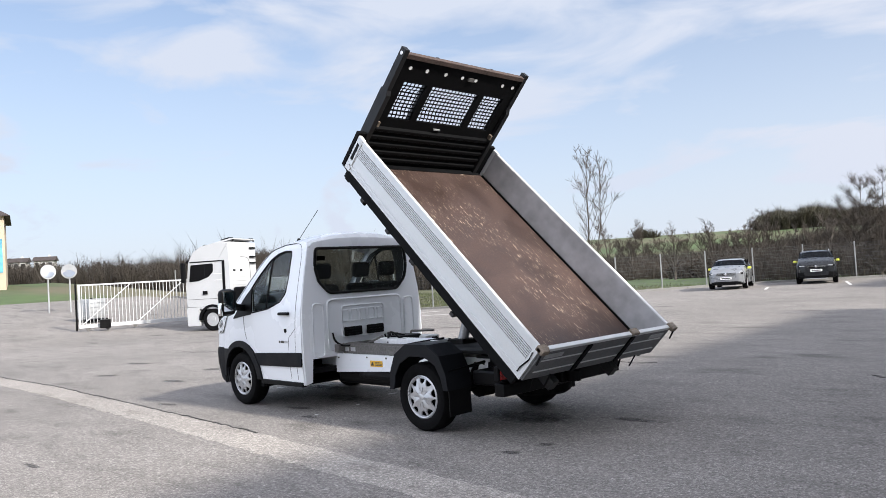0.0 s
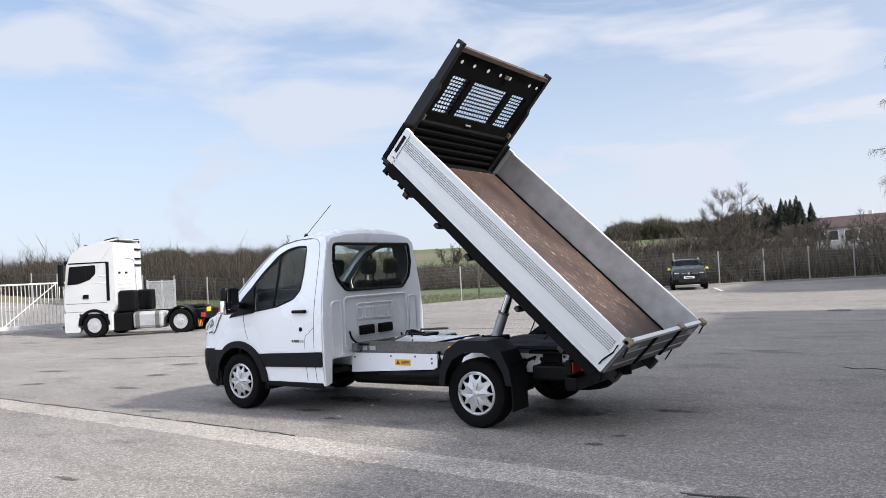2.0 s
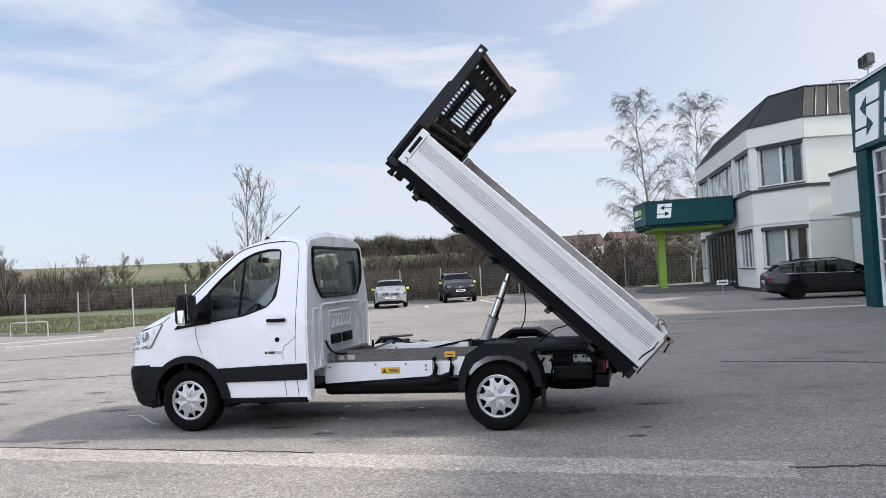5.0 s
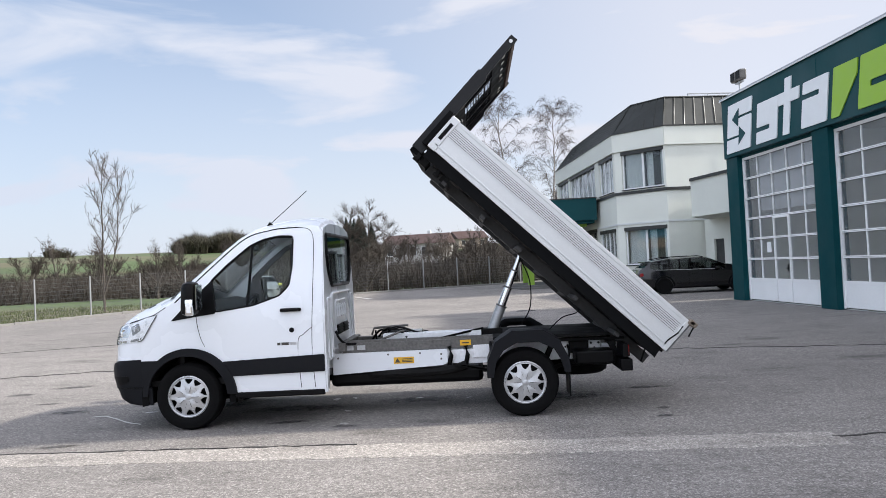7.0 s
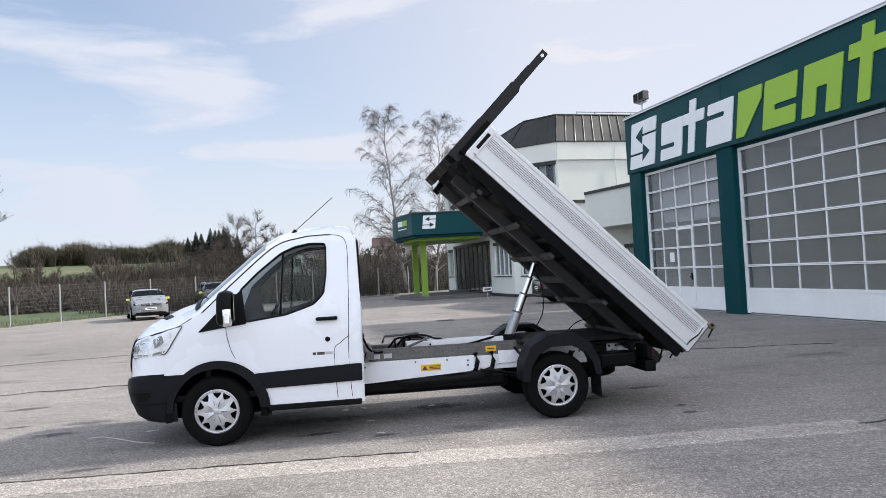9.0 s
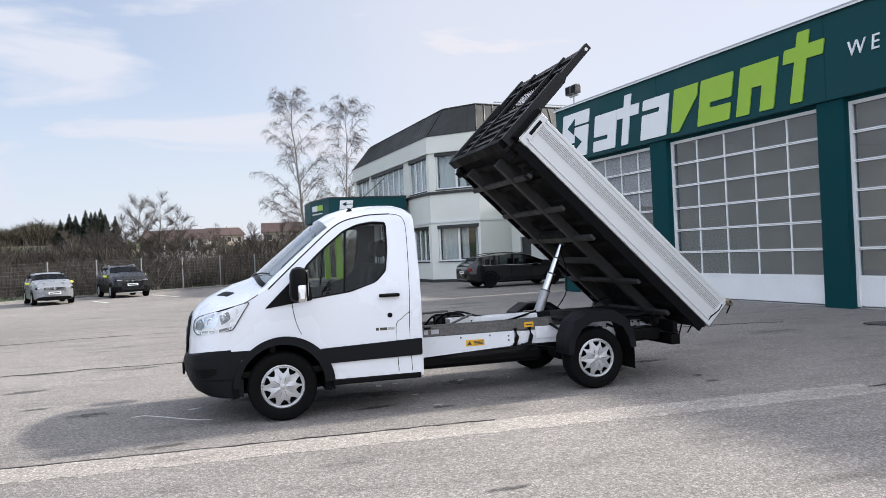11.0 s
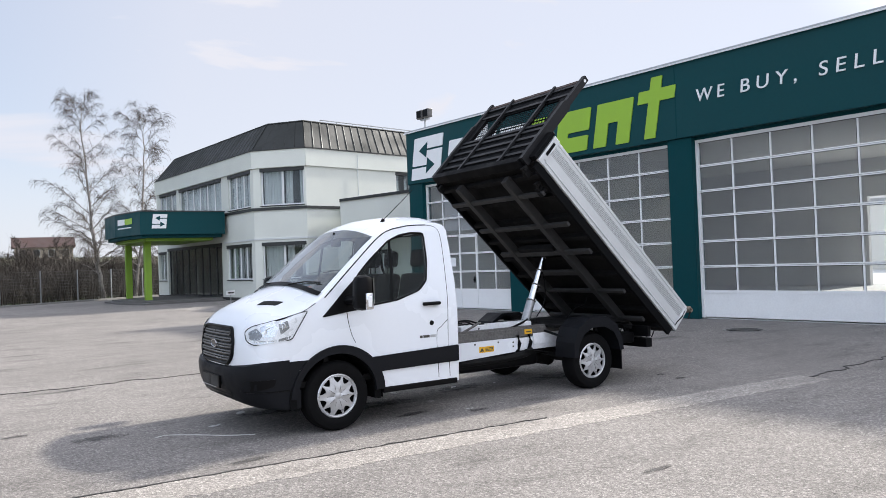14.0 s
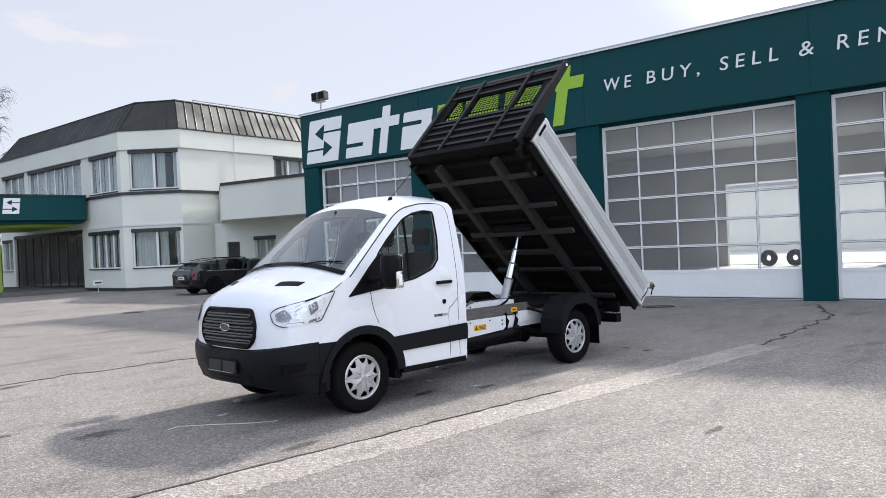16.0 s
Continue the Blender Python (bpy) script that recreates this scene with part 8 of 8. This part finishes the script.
# ---------- far houses ----------
def house(label, m, w, d, h, ridge, wall, roofm, wins, storeys=2, gable=True):
    t = thing("house", label, "house", "houses behind the trees", m=m)
    part("wall", boxm(-w / 2, w / 2, -d / 2, d / 2, -3.0, h), wall, t)
    o = 0.5
    if gable:
        part("roof", prism(bmesh.new(), [(-d / 2 - o, h - 0.15), (d / 2 + o, h - 0.15), (0, ridge)], "x", -w / 2 - o, w / 2 + o), roofm, t)
    else:
        bm = bmesh.new()
        a = [bm.verts.new(v) for v in ((-w / 2 - o, -d / 2 - o, h), (w / 2 + o, -d / 2 - o, h), (w / 2 + o, d / 2 + o, h), (-w / 2 - o, d / 2 + o, h))]
        b = [bm.verts.new(v) for v in ((-w / 4, 0, ridge), (w / 4, 0, ridge))]
        for q in ((a[0], a[1], b[1], b[0]), (a[2], a[3], b[0], b[1]), (a[1], a[2], b[1]), (a[3], a[0], b[0]), tuple(a)):
            bm.faces.new(q)
        part("roof", bm, roofm, t)
    part("chimney", boxm(w * 0.15, w * 0.15 + 0.5, 0.3, 0.8, h, ridge + 0.5), M["plinth"], t)
    for k in range(wins):
        x = -w / 2 + (k + 0.5) * w / wins
        for z in [h - 1.9 - 2.7 * j for j in range(storeys)]:
            wn_ = part("window", boxm(x - 0.5, x + 0.5, -d / 2 - 0.03, -d / 2, z, z + 1.25), M["framedark"], t)
            part("window_frame", boxm(x - 0.58, x + 0.58, -d / 2 - 0.02, -d / 2 + 0.01, z - 0.08, z + 1.33), M["frame"], wn_)
    return t


house("white house with a brown tiled roof behind shrubs", pose(-9.3, 116, 1.0, 0, 0, -12), 9.5, 7, 4.2, 5.7, M["housewhite"], M["tile"], 5)
house("cream house with a brown roof on the slope", pose(-2.0, 205, 5.1, 0, 0, 24), 8.5, 7, 3.4, 5.4, M["beige"], M["tile"], 3)
house("long house with a red-brown roof behind the hedge", pose(11.8, 170, 4.5, 0, 0, -4), 10.6, 7, 3.2, 5.3, M["beige"], M["tile"], 4)
ch = house("cream house with a dark hipped roof by the road", pose(-76.4, 9.3, 2.4, 0, 0, 74), 13, 10, 6.6, 9.3, M["cream"], M["darktile"], 3, 2, False)
part("poster", boxm(1.5, 6.3, -5.06, -5.02, 1.6, 4.6), M["poster"], ch, "blue and white wall poster")
for k, (x, y) in enumerate(((-262, 62), (-256, 68), (-250, 74))):
    house("distant pale house on the plain", pose(x, y, 10.4, 0, 0, 60), 5.5, 5, 2.6, 3.8, M["housewhite"], M["darktile"], 3, 1)


# ---------- bare trees, shrubs and woods ----------
def tree_mesh(seed, height, spread, trunk_r, first, levels, density, material, parent, twig_r, stems, fork, wide):
    """A bare tree: a tapered trunk and limbs that fork again and again into fine twigs."""
    rng = random.Random(seed)
    limbs, twigs = [], []

    def grow(p, d, length, r, level):
        n = 4 if level < 2 else 3
        pts, rad = [p], [r]
        for i in range(n):
            bend = Vector((rng.uniform(-1, 1), rng.uniform(-1, 1), rng.uniform(-0.5, 0.7))) * (0.10 + 0.05 * level)
            d = (d + bend + Vector((0, 0, 0.06 if level < 2 else 0))).normalized()
            p = p + d * (length / n)
            pts.append(p)
            rad.append(max(twig_r, r * (1 - 0.72 * (i + 1) / n)))
        (limbs if level < 2 else twigs).append((pts, rad, level))
        if level >= levels:
            return
        kids = int(density[level] * rng.uniform(0.85, 1.2))
        for k in range(kids):
            t = rng.uniform(first if level == 0 else 0.18, 1.0)
            i = min(n - 1, int(t * n))
            q = pts[i].lerp(pts[i + 1], t * n - i)
            a = rng.uniform(0, 2 * math.pi)
            side = Vector((math.cos(a), math.sin(a), 0))
            up = rng.uniform(0.55, 1.25) if level == 0 else rng.uniform(0.1, 0.9)
            dd = (side * spread + d * 0.45 + Vector((0, 0, up))).normalized()
            if level >= 1:
                dd = (d * 0.8 + Vector((rng.uniform(-1, 1), rng.uniform(-1, 1), rng.uniform(-0.4, 0.9))) * 0.9).normalized()
            ln = length * (rng.uniform(0.30, 0.46) * (1.25 - 0.75 * t) if level == 0 else rng.uniform(0.35, 0.6))
            grow(q, dd, ln, max(twig_r, rad[i] * 0.48), level + 1)

    grow(Vector((0, 0, -0.1)), Vector((0, 0, 1)), height, trunk_r, 0)
    for k in range(1, stems):
        a = 2 * math.pi * (k + rng.uniform(-0.3, 0.3)) / (stems - 1)
        tilt = rng.uniform(0.30, 0.85) * wide
        grow(Vector((0.06 * math.cos(a), 0.06 * math.sin(a), rng.uniform(0.5, 1.4) * fork * height)), Vector((tilt * math.cos(a), tilt * math.sin(a), 1)).normalized(), height * rng.uniform(0.72, 0.98) * (1 - fork), trunk_r * 0.55, 0)
    for branches, nm in ((limbs, "trunk"), (twigs, "crown")):
        verts, faces = [], []
        for pts, rad, level in branches:
            seg = 8 if level == 0 else 5 if level == 1 else 3
            base = len(verts)
            for i, p in enumerate(pts):
                d = (pts[min(i + 1, len(pts) - 1)] - pts[max(i - 1, 0)]).normalized()
                u = d.orthogonal().normalized()
                v = d.cross(u)
                for k in range(seg):
                    a = 2 * math.pi * k / seg
                    verts.append(p + (u * math.cos(a) + v * math.sin(a)) * rad[i])
            for i in range(len(pts) - 1):
                for k in range(seg):
                    j = (k + 1) % seg
                    faces.append((base + i * seg + k, base + i * seg + j, base + (i + 1) * seg + j, base + (i + 1) * seg + k))
        me = bpy.data.meshes.new(nm)
        me.from_pydata(verts, [], faces)
        me.materials.append(material[0] if nm == "trunk" else material[1])
        ob = new(nm, me)
        ob.parent = parent


def leafless(parent, seed, stems, limbs, first, reach, elev, curl, droop, subs, twigs, material, twig_r, sub_len=0.36, twig_len=0.7):
    """A bare tree from given stems (points and foot radius): limbs curve up out of them and end in sprays of fine twigs."""
    rng = random.Random(seed)
    thick, fine = [], []
    up = Vector((0, 0, 1))

    def strand(p, d, length, r, n, turn, hang, wob):
        pts, rad = [p], [r]
        for i in range(n):
            f = (i + 1) / n
            d = (d + up * (turn * (1 - f) / n - hang * f * f * 2 / n) + Vector((rng.uniform(-1, 1), rng.uniform(-1, 1), rng.uniform(-0.6, 0.6))) * wob).normalized()
            p = p + d * (length / n)
            pts.append(p)
            rad.append(max(twig_r, r * (1 - 0.85 * f)))
        return pts, rad

    def on(pts, f):
        i = min(len(pts) - 2, int(f * (len(pts) - 1)))
        a = f * (len(pts) - 1) - i
        return pts[i].lerp(pts[i + 1], a), (pts[i + 1] - pts[i]).normalized()

    for stem, r0, share in stems:
        pts = curve_pts([Vector(q) for q in stem], 5)
        pts = [Vector(q) + Vector((rng.uniform(-1, 1), rng.uniform(-1, 1), 0)) * r0 * 0.45 * (0 < k < len(pts) - 1) for k, q in enumerate(pts)]
        n = len(pts) - 1
        thick.append((pts, [max(twig_r * 1.5, r0 * (1 - 0.93 * k / n)) for k in range(n + 1)], 8))
        tall = pts[-1].z
        a = rng.uniform(0, 6.28)
        for k in range(int(limbs * share)):
            g = (k + rng.uniform(0.1, 0.9)) / int(limbs * share)
            f = first + (0.98 - first) * g
            q, d = on(pts, f)
            a += 2.4 + rng.uniform(-0.5, 0.5)
            e = radians(elev + 18 * g + rng.uniform(-9, 9))
            length = reach * (0.30 + 0.85 * math.sin(math.pi * min(1.0, 0.14 + 0.78 * g)) ** 0.8) * rng.uniform(0.7, 1.12) * (1 if share > 0.7 else 0.8)
            length = min(length, (tall * 1.02 - q.z) / max(0.3, math.sin(e)) + 0.5)
            dd = Vector((math.cos(a) * math.cos(e), math.sin(a) * math.cos(e), math.sin(e)))
            lp, lr = strand(q, dd, length, max(twig_r * 2.2, r0 * (1 - 0.9 * f) * 0.42), 6, curl, droop * 0.5, 0.07)
            thick.append((lp, lr, 5))
            for j in range(int(subs * (0.45 + 0.55 * length / reach) + 1)):
                sf = rng.uniform(0.16, 1.0)
                q2, d2 = on(lp, sf)
                side = Vector((rng.uniform(-1, 1), rng.uniform(-1, 1), rng.uniform(-0.5, 0.7)))
                sp, sr = strand(q2, (d2 + side * 0.75).normalized(), length * sub_len * rng.uniform(0.6, 1.15) * (1.15 - 0.45 * sf), max(twig_r * 1.4, lr[int(sf * 5)] * 0.55), 4, curl * 0.6, droop, 0.10)
                fine.append((sp, sr, 3))
                for w in range(int(twigs * rng.uniform(0.7, 1.3))):
                    q3, d3 = on(sp, rng.uniform(0.1, 1.0))
                    side = Vector((rng.uniform(-1, 1), rng.uniform(-1, 1), rng.uniform(-0.8, 0.8)))
                    fine.append(strand(q3, (d3 + side * 0.7).normalized(), twig_len * rng.uniform(0.5, 1.25), twig_r, 3, 0.2, droop * 1.9, 0.14) + (3,))
    for branches, nm, m in ((thick, "trunk", material[0]), (fine, "crown", material[1])):
        verts, faces = [], []
        for pts, rad, seg in branches:
            base = len(verts)
            for i, p in enumerate(pts):
                d = (pts[min(i + 1, len(pts) - 1)] - pts[max(i - 1, 0)]).normalized()
                u = d.orthogonal().normalized()
                v = d.cross(u)
                for k in range(seg):
                    t = 2 * math.pi * k / seg
                    verts.append(p + (u * math.cos(t) + v * math.sin(t)) * rad[i])
            for i in range(len(pts) - 1):
                for k in range(seg):
                    j = (k + 1) % seg
                    faces.append((base + i * seg + k, base + i * seg + j, base + (i + 1) * seg + j, base + (i + 1) * seg + k))
        me = bpy.data.meshes.new(nm)
        me.from_pydata(verts, [], faces)
        me.materials.append(m)
        ob = new(nm, me)
        ob.parent = parent


BARE = (M["bark"], M["treetwig"])
t = thing("bare_tree", "slender leafless tree with two stems behind the fence", "tree", m=pose(-20.5, 31.9, rise(-20.5, 31.9)))
leafless(t, 5, [([(0, 0, -0.2), (0.03, 0.02, 2.0), (0.08, 0, 4.0), (0.12, 0, 6.2), (0.16, 0, 7.75)], 0.075, 1.0), ([(0.03, 0, 0.9), (0.34, 0.1, 2.0), (0.72, 0.2, 3.6), (0.86, 0.25, 5.2), (0.9, 0.3, 7.3)], 0.05, 0.8)], 20, 0.28, 1.95, 50, 0.6, -0.1, 7, 3, BARE, 0.007, 0.36, 0.36)
for x, y, sd, tr in ((3.1, 51.0, 11, [(0, 0, -0.2), (-0.25, 0, 2.0), (-0.52, 0, 4.0), (-0.75, 0, 6.7), (-1.15, 0, 11.3), (-1.2, 0, 13.7)]), (5.25, 51.4, 23, [(0, 0, -0.2), (0.3, 0, 1.8), (0.52, 0, 3.6), (0.75, 0, 6.8), (0.95, 0, 10.8), (0.95, 0, 13.2)])):
    t = thing("birch_tree", "tall leafless birch with pale trunk and hanging twigs", "tree", "birches behind the canopy", m=pose(x, y, 0))
    leafless(t, sd, [(tr, 0.17 if sd == 11 else 0.14, 1.0)], 40, 0.16, 3.0 if sd == 11 else 2.4, 30, 0.5, 0.95, 16, 8, (M["birch"], M["birchtwig"]), 0.0055, 0.34, 0.66)
t = thing("bare_tree", "broad dense leafless tree behind the parked cars", "tree", m=pose(-7.6, 41.0, 0))
leafless(t, 61, [([(0, 0, -0.2), (0.1, 0, 1.4), (0.3, 0.1, 3.2), (0.35, 0.1, 5.2)], 0.11, 0.9), ([(0.02, 0, 0.3), (-0.6, 0.2, 1.8), (-0.9, 0.3, 3.4), (-0.8, 0.3, 5.1)], 0.08, 0.9), ([(0.05, 0, 0.2), (0.8, -0.1, 1.5), (1.2, 0, 2.8), (1.5, 0.1, 4.3)], 0.07, 0.8), ([(-0.05, 0, 0.2), (-1.0, -0.2, 1.2), (-1.5, -0.3, 2.4), (-1.7, -0.3, 3.8)], 0.06, 0.8)], 20, 0.10, 1.25, 18, 0.6, 0.05, 11, 9, BARE, 0.005, 0.42, 0.42)
for k, (x, y, h, sp) in enumerate(((-25.5, 51, 4.2, 1.2), (-32.5, 56, 4.0, 1.1), (-18.0, 47.5, 4.0, 1.2), (-21.5, 60, 5.0, 1.0), (-40, 58, 4.6, 1.0), (-14.0, 52, 4.4, 1.1), (-46, 50, 4.6, 1.0), (-37, 66, 5.4, 1.0), (-12.5, 58, 5.0, 1.1), (-28.5, 64, 5.0, 1.0), (-50, 60, 5.4, 1.0), (-55, 50, 5.6, 0.9), (-44, 70, 6.0, 0.9), (-8.2, 74, 4.8, 0.9), (-11.0, 81, 5.4, 0.9), (-5.5, 78, 4.6, 0.9), (-7.0, 66, 4.6, 1.1), (-3.5, 70, 4.8, 1.1), (-0.8, 67, 4.6, 1.1), (2.2, 72, 5.0, 1.0), (-10.0, 69, 4.4, 1.1), (0.5, 84, 5.6, 1.0), (4.6, 80, 5.4, 1.0), (-4.6, 92, 5.6, 1.0))):
    t = thing("bare_tree", "wide leafless tree on the meadow", "tree", "bare trees behind the fence", m=pose(x, y, rise(x, y) - 0.05, 0, 0, k * 47))
    tree_mesh(40 + k, h * 0.92, sp * 0.8, 0.10, 0.42, 3, (8, 7, 6), BARE, t, 0.008, 6, 0.26, 1.3)


def thicket(name, places, material, label, category, blades, width, kind="stuff"):
    """Many thin, leaning, tapered stems: a mass of leafless shrubs. places: x, y, height, radius."""
    rng = random.Random(name + label)
    verts, faces = [], []
    for x, y, h, r in places:
        z = rise(x, y) - 0.1
        for k in range(blades):
            a, q = rng.uniform(0, 2 * math.pi), rng.uniform(0, 1) ** 0.7
            bx, by = x + r * 0.45 * q * math.cos(a), y + r * 0.45 * q * math.sin(a)
            top = h * rng.uniform(0.45, 1.0) * (1 - 0.25 * q)
            tx, ty = bx + r * 0.55 * q * math.cos(a) + rng.uniform(-0.3, 0.3) * r, by + r * 0.55 * q * math.sin(a) + rng.uniform(-0.3, 0.3) * r
            t = rng.uniform(0, math.pi)
            wx, wy = width * math.cos(t), width * math.sin(t)
            mx, my, mz = (bx * 0.6 + tx * 0.4), (by * 0.6 + ty * 0.4), z + top * 0.5
            n = len(verts)
            verts.extend([(bx - wx, by - wy, z), (bx + wx, by + wy, z), (mx + wx * 0.7, my + wy * 0.7, mz), (mx - wx * 0.7, my - wy * 0.7, mz), (tx, ty, z + top)])
            faces.extend([(n, n + 1, n + 2, n + 3), (n + 3, n + 2, n + 4)])
            for _ in range(5):
                sx, sy, sz = rng.uniform(-0.7, 0.7) * r, rng.uniform(-0.7, 0.7) * r, rng.uniform(0.0, 0.34) * top
                f = rng.uniform(0.3, 0.9)
                px, py, pz = bx + (tx - bx) * f, by + (ty - by) * f, z + top * f
                n = len(verts)
                verts.extend([(px - wx * 0.5, py - wy * 0.5, pz), (px + wx * 0.5, py + wy * 0.5, pz), (px + sx, py + sy, pz + sz)])
                faces.append((n, n + 1, n + 2))
    me = bpy.data.meshes.new(name)
    me.from_pydata(verts, [], faces)
    me.materials.append(material)
    return tagged(new(name, me), label, category, kind=kind)


rng = random.Random(3)
# hedge of shrubs close behind the fence, from the parked cars to the birches
near = []
for p, d in along([(-13.5, 38.5), (2.3, 48.6), (16.0, 57)], 0.62):
    for row in range(6):
        o = 1.0 + row * 1.9 + rng.uniform(-0.6, 0.6)
        near.append((p.x - d.y * o + rng.uniform(-0.5, 0.5), p.y + d.x * o, rng.uniform(1.7, 2.9) + 0.16 * row, rng.uniform(0.7, 1.3)))
for k in range(34):
    f = rng.uniform(0, 1)
    near.append((-2.2 + 5.4 * f + rng.uniform(-0.6, 0.6), 64 + 2.0 * f + rng.uniform(-4, 4), rng.uniform(3.6, 5.2), rng.uniform(0.9, 1.5)))
thicket("shrubs", near, M["twig"], "dense brown leafless shrubs behind the fence", "shrubs", 23, 0.022)
# low brush on the far side of the meadow
low = []
for k in range(1700):
    f = rng.uniform(0, 1)
    x, y = -62 + f * 52 + rng.uniform(-2, 2), 48 + f * 12 + rng.uniform(0, 26)
    low.append((x, y, rng.uniform(1.1, 3.2), rng.uniform(0.8, 1.7)))
thicket("brush", low, M["brush"], "scattered leafless bushes on the meadow", "bushes", 22, 0.020)
# wood edge in the middle distance; taller towards the west
wood = []
for k in range(260):
    x, y = rng.uniform(-24.5, -13.2), rng.uniform(70, 82)
    wood.append((x, y, rng.uniform(3.6, 5.6), rng.uniform(1.3, 2.3)))
for k in range(1500):
    az = rng.uniform(-84, -17)
    dist = rng.uniform(80, 128)
    x, y = dist * math.sin(radians(az)), -8 + dist * math.cos(radians(az))
    if x < -58 and y < 26:
        continue
    h = rng.uniform(4.4, 7.0) if -63 < az < -46 else rng.uniform(3.0, 5.4) if az < -38 else rng.uniform(2.0, 3.5)
    h *= 1.0 + 0.22 * math.sin(az * 2.3) * math.sin(az * 5.1 + 1.0)
    wood.append((x, y, h, rng.uniform(1.5, 2.8)))
thicket("woods", wood, M["twig"], "brown leafless woodland edge across the meadow", "woods", 20, 0.055)
far = []
for k in range(900):
    az = radians(rng.uniform(-80, -44))
    dist = rng.uniform(150, 240)
    far.append((dist * math.sin(az), -8 + dist * math.cos(az), rng.uniform(3, 6), rng.uniform(2.5, 4.5)))
for k in range(1300):
    az = rng.uniform(-24, 10)
    dist = rng.uniform(66, 110) if rng.random() < 0.75 else rng.uniform(140, 165)
    h = rng.uniform(1.5, 2.7) if az < -2 else rng.uniform(2.8, 4.2)
    far.append((dist * math.sin(radians(az)), -8 + dist * math.cos(radians(az)), h, rng.uniform(1.5, 3)))
thicket("far_woods", far, M["twig"], "far brown woods on the rising fields", "woods", 18, 0.085)
# a copse of round crowns on the skyline, and lone trees on the field
copse = []
for k in range(330):
    az = radians(rng.uniform(-21.5, -9.5))
    dist = rng.uniform(225, 262)
    lump = 0.78 + 0.22 * math.sin(az * 95) * math.cos(az * 41)
    copse.append((dist * math.sin(az), -8 + dist * math.cos(az), rng.uniform(0.7, 1.0) * 8.4 * lump, rng.uniform(2.2, 4.0)))
for cx, cy, n, h in ((-112, 196, 7, 4.5), (-160, 110, 40, 6.0)):
    for k in range(n):
        copse.append((cx + rng.uniform(-4, 4), cy + rng.uniform(-3, 3), rng.uniform(0.6, 1.0) * h, rng.uniform(2, 3)))
thicket("copse", copse, M["olive"], "dark rounded copse on the skyline of the field", "woods", 34, 0.16)


def conifer(x, y, h, sd):
    r = random.Random(sd)
    t = thing("conifer_tree", "dark green conifer among bare trees", "tree", "conifers behind the houses", m=pose(x, y, rise(x, y)))
    part("trunk", rod(bmesh.new(), (0, 0, -0.2), (0, 0, h * 0.9), 0.12, 6, 0.03), M["bark"], t)
    verts, faces = [], []
    for k in range(760):
        f = r.uniform(0.06, 1.0)
        rad = (1 - f) ** 0.8 * h * 0.32 + 0.12
        a = r.uniform(0, 2 * math.pi)
        z = f * h
        ex, ey, ez = rad * math.cos(a) * r.uniform(0.7, 1.1), rad * math.sin(a) * r.uniform(0.7, 1.1), z - rad * r.uniform(0.2, 0.5)
        w = 0.14 + 0.22 * (1 - f)
        n = len(verts)
        verts.extend([(0, 0, z), (ex * 0.6 - ey * w / rad, ey * 0.6 + ex * w / rad, z - 0.10), (ex, ey, ez), (ex * 0.6 + ey * w / rad, ey * 0.6 - ex * w / rad, z - 0.16)])
        faces.append((n, n + 1, n + 2, n + 3))
    me = bpy.data.meshes.new("crown")
    me.from_pydata(verts, [], faces)
    me.materials.append(M["conifer"])
    c = new("crown", me)
    c.parent = t


for k, (x, y, h) in enumerate(((-41.0, 188, 8.0), (-39.4, 190, 9.4), (-37.6, 187, 9.0), (-36.0, 191, 10.4), (-34.4, 188, 9.8), (-32.8, 192, 10.8), (-31.2, 187, 9.4), (-29.4, 190, 8.8), (-35.2, 186, 8.4), (-33.6, 189, 10.0))):
    conifer(x + 2.6, y, h * 0.9, 70 + k)

# grass blades along the meadow edge behind the western fence
verts, faces = [], []
rng = random.Random(9)
for k in range(26000):
    f = rng.uniform(0, 1)
    a, b = Vector(FENCE[0]).lerp(Vector(FENCE[2]), f), None
    x, y = a.x + rng.uniform(-2, 10), a.y + 0.3 + rng.uniform(0, 1) ** 1.6 * 16
    if in_yard(x, y - 1.2) or y < FENCE[1][1] - 2:
        continue
    z, h, w = rise(x, y) - 0.06, rng.uniform(0.08, 0.24), 0.02
    t = rng.uniform(0, math.pi)
    n = len(verts)
    verts.extend([(x - w * math.cos(t), y - w * math.sin(t), z), (x + w * math.cos(t), y + w * math.sin(t), z), (x + rng.uniform(-0.08, 0.08), y + rng.uniform(-0.08, 0.08), z + h)])
    faces.append((n, n + 1, n + 2))
me = bpy.data.meshes.new("grass")
me.from_pydata(verts, [], faces)
me.materials.append(M["grass"])
tagged(new("grass", me), "short spring grass on the meadow behind the fence", "grass", kind="stuff")
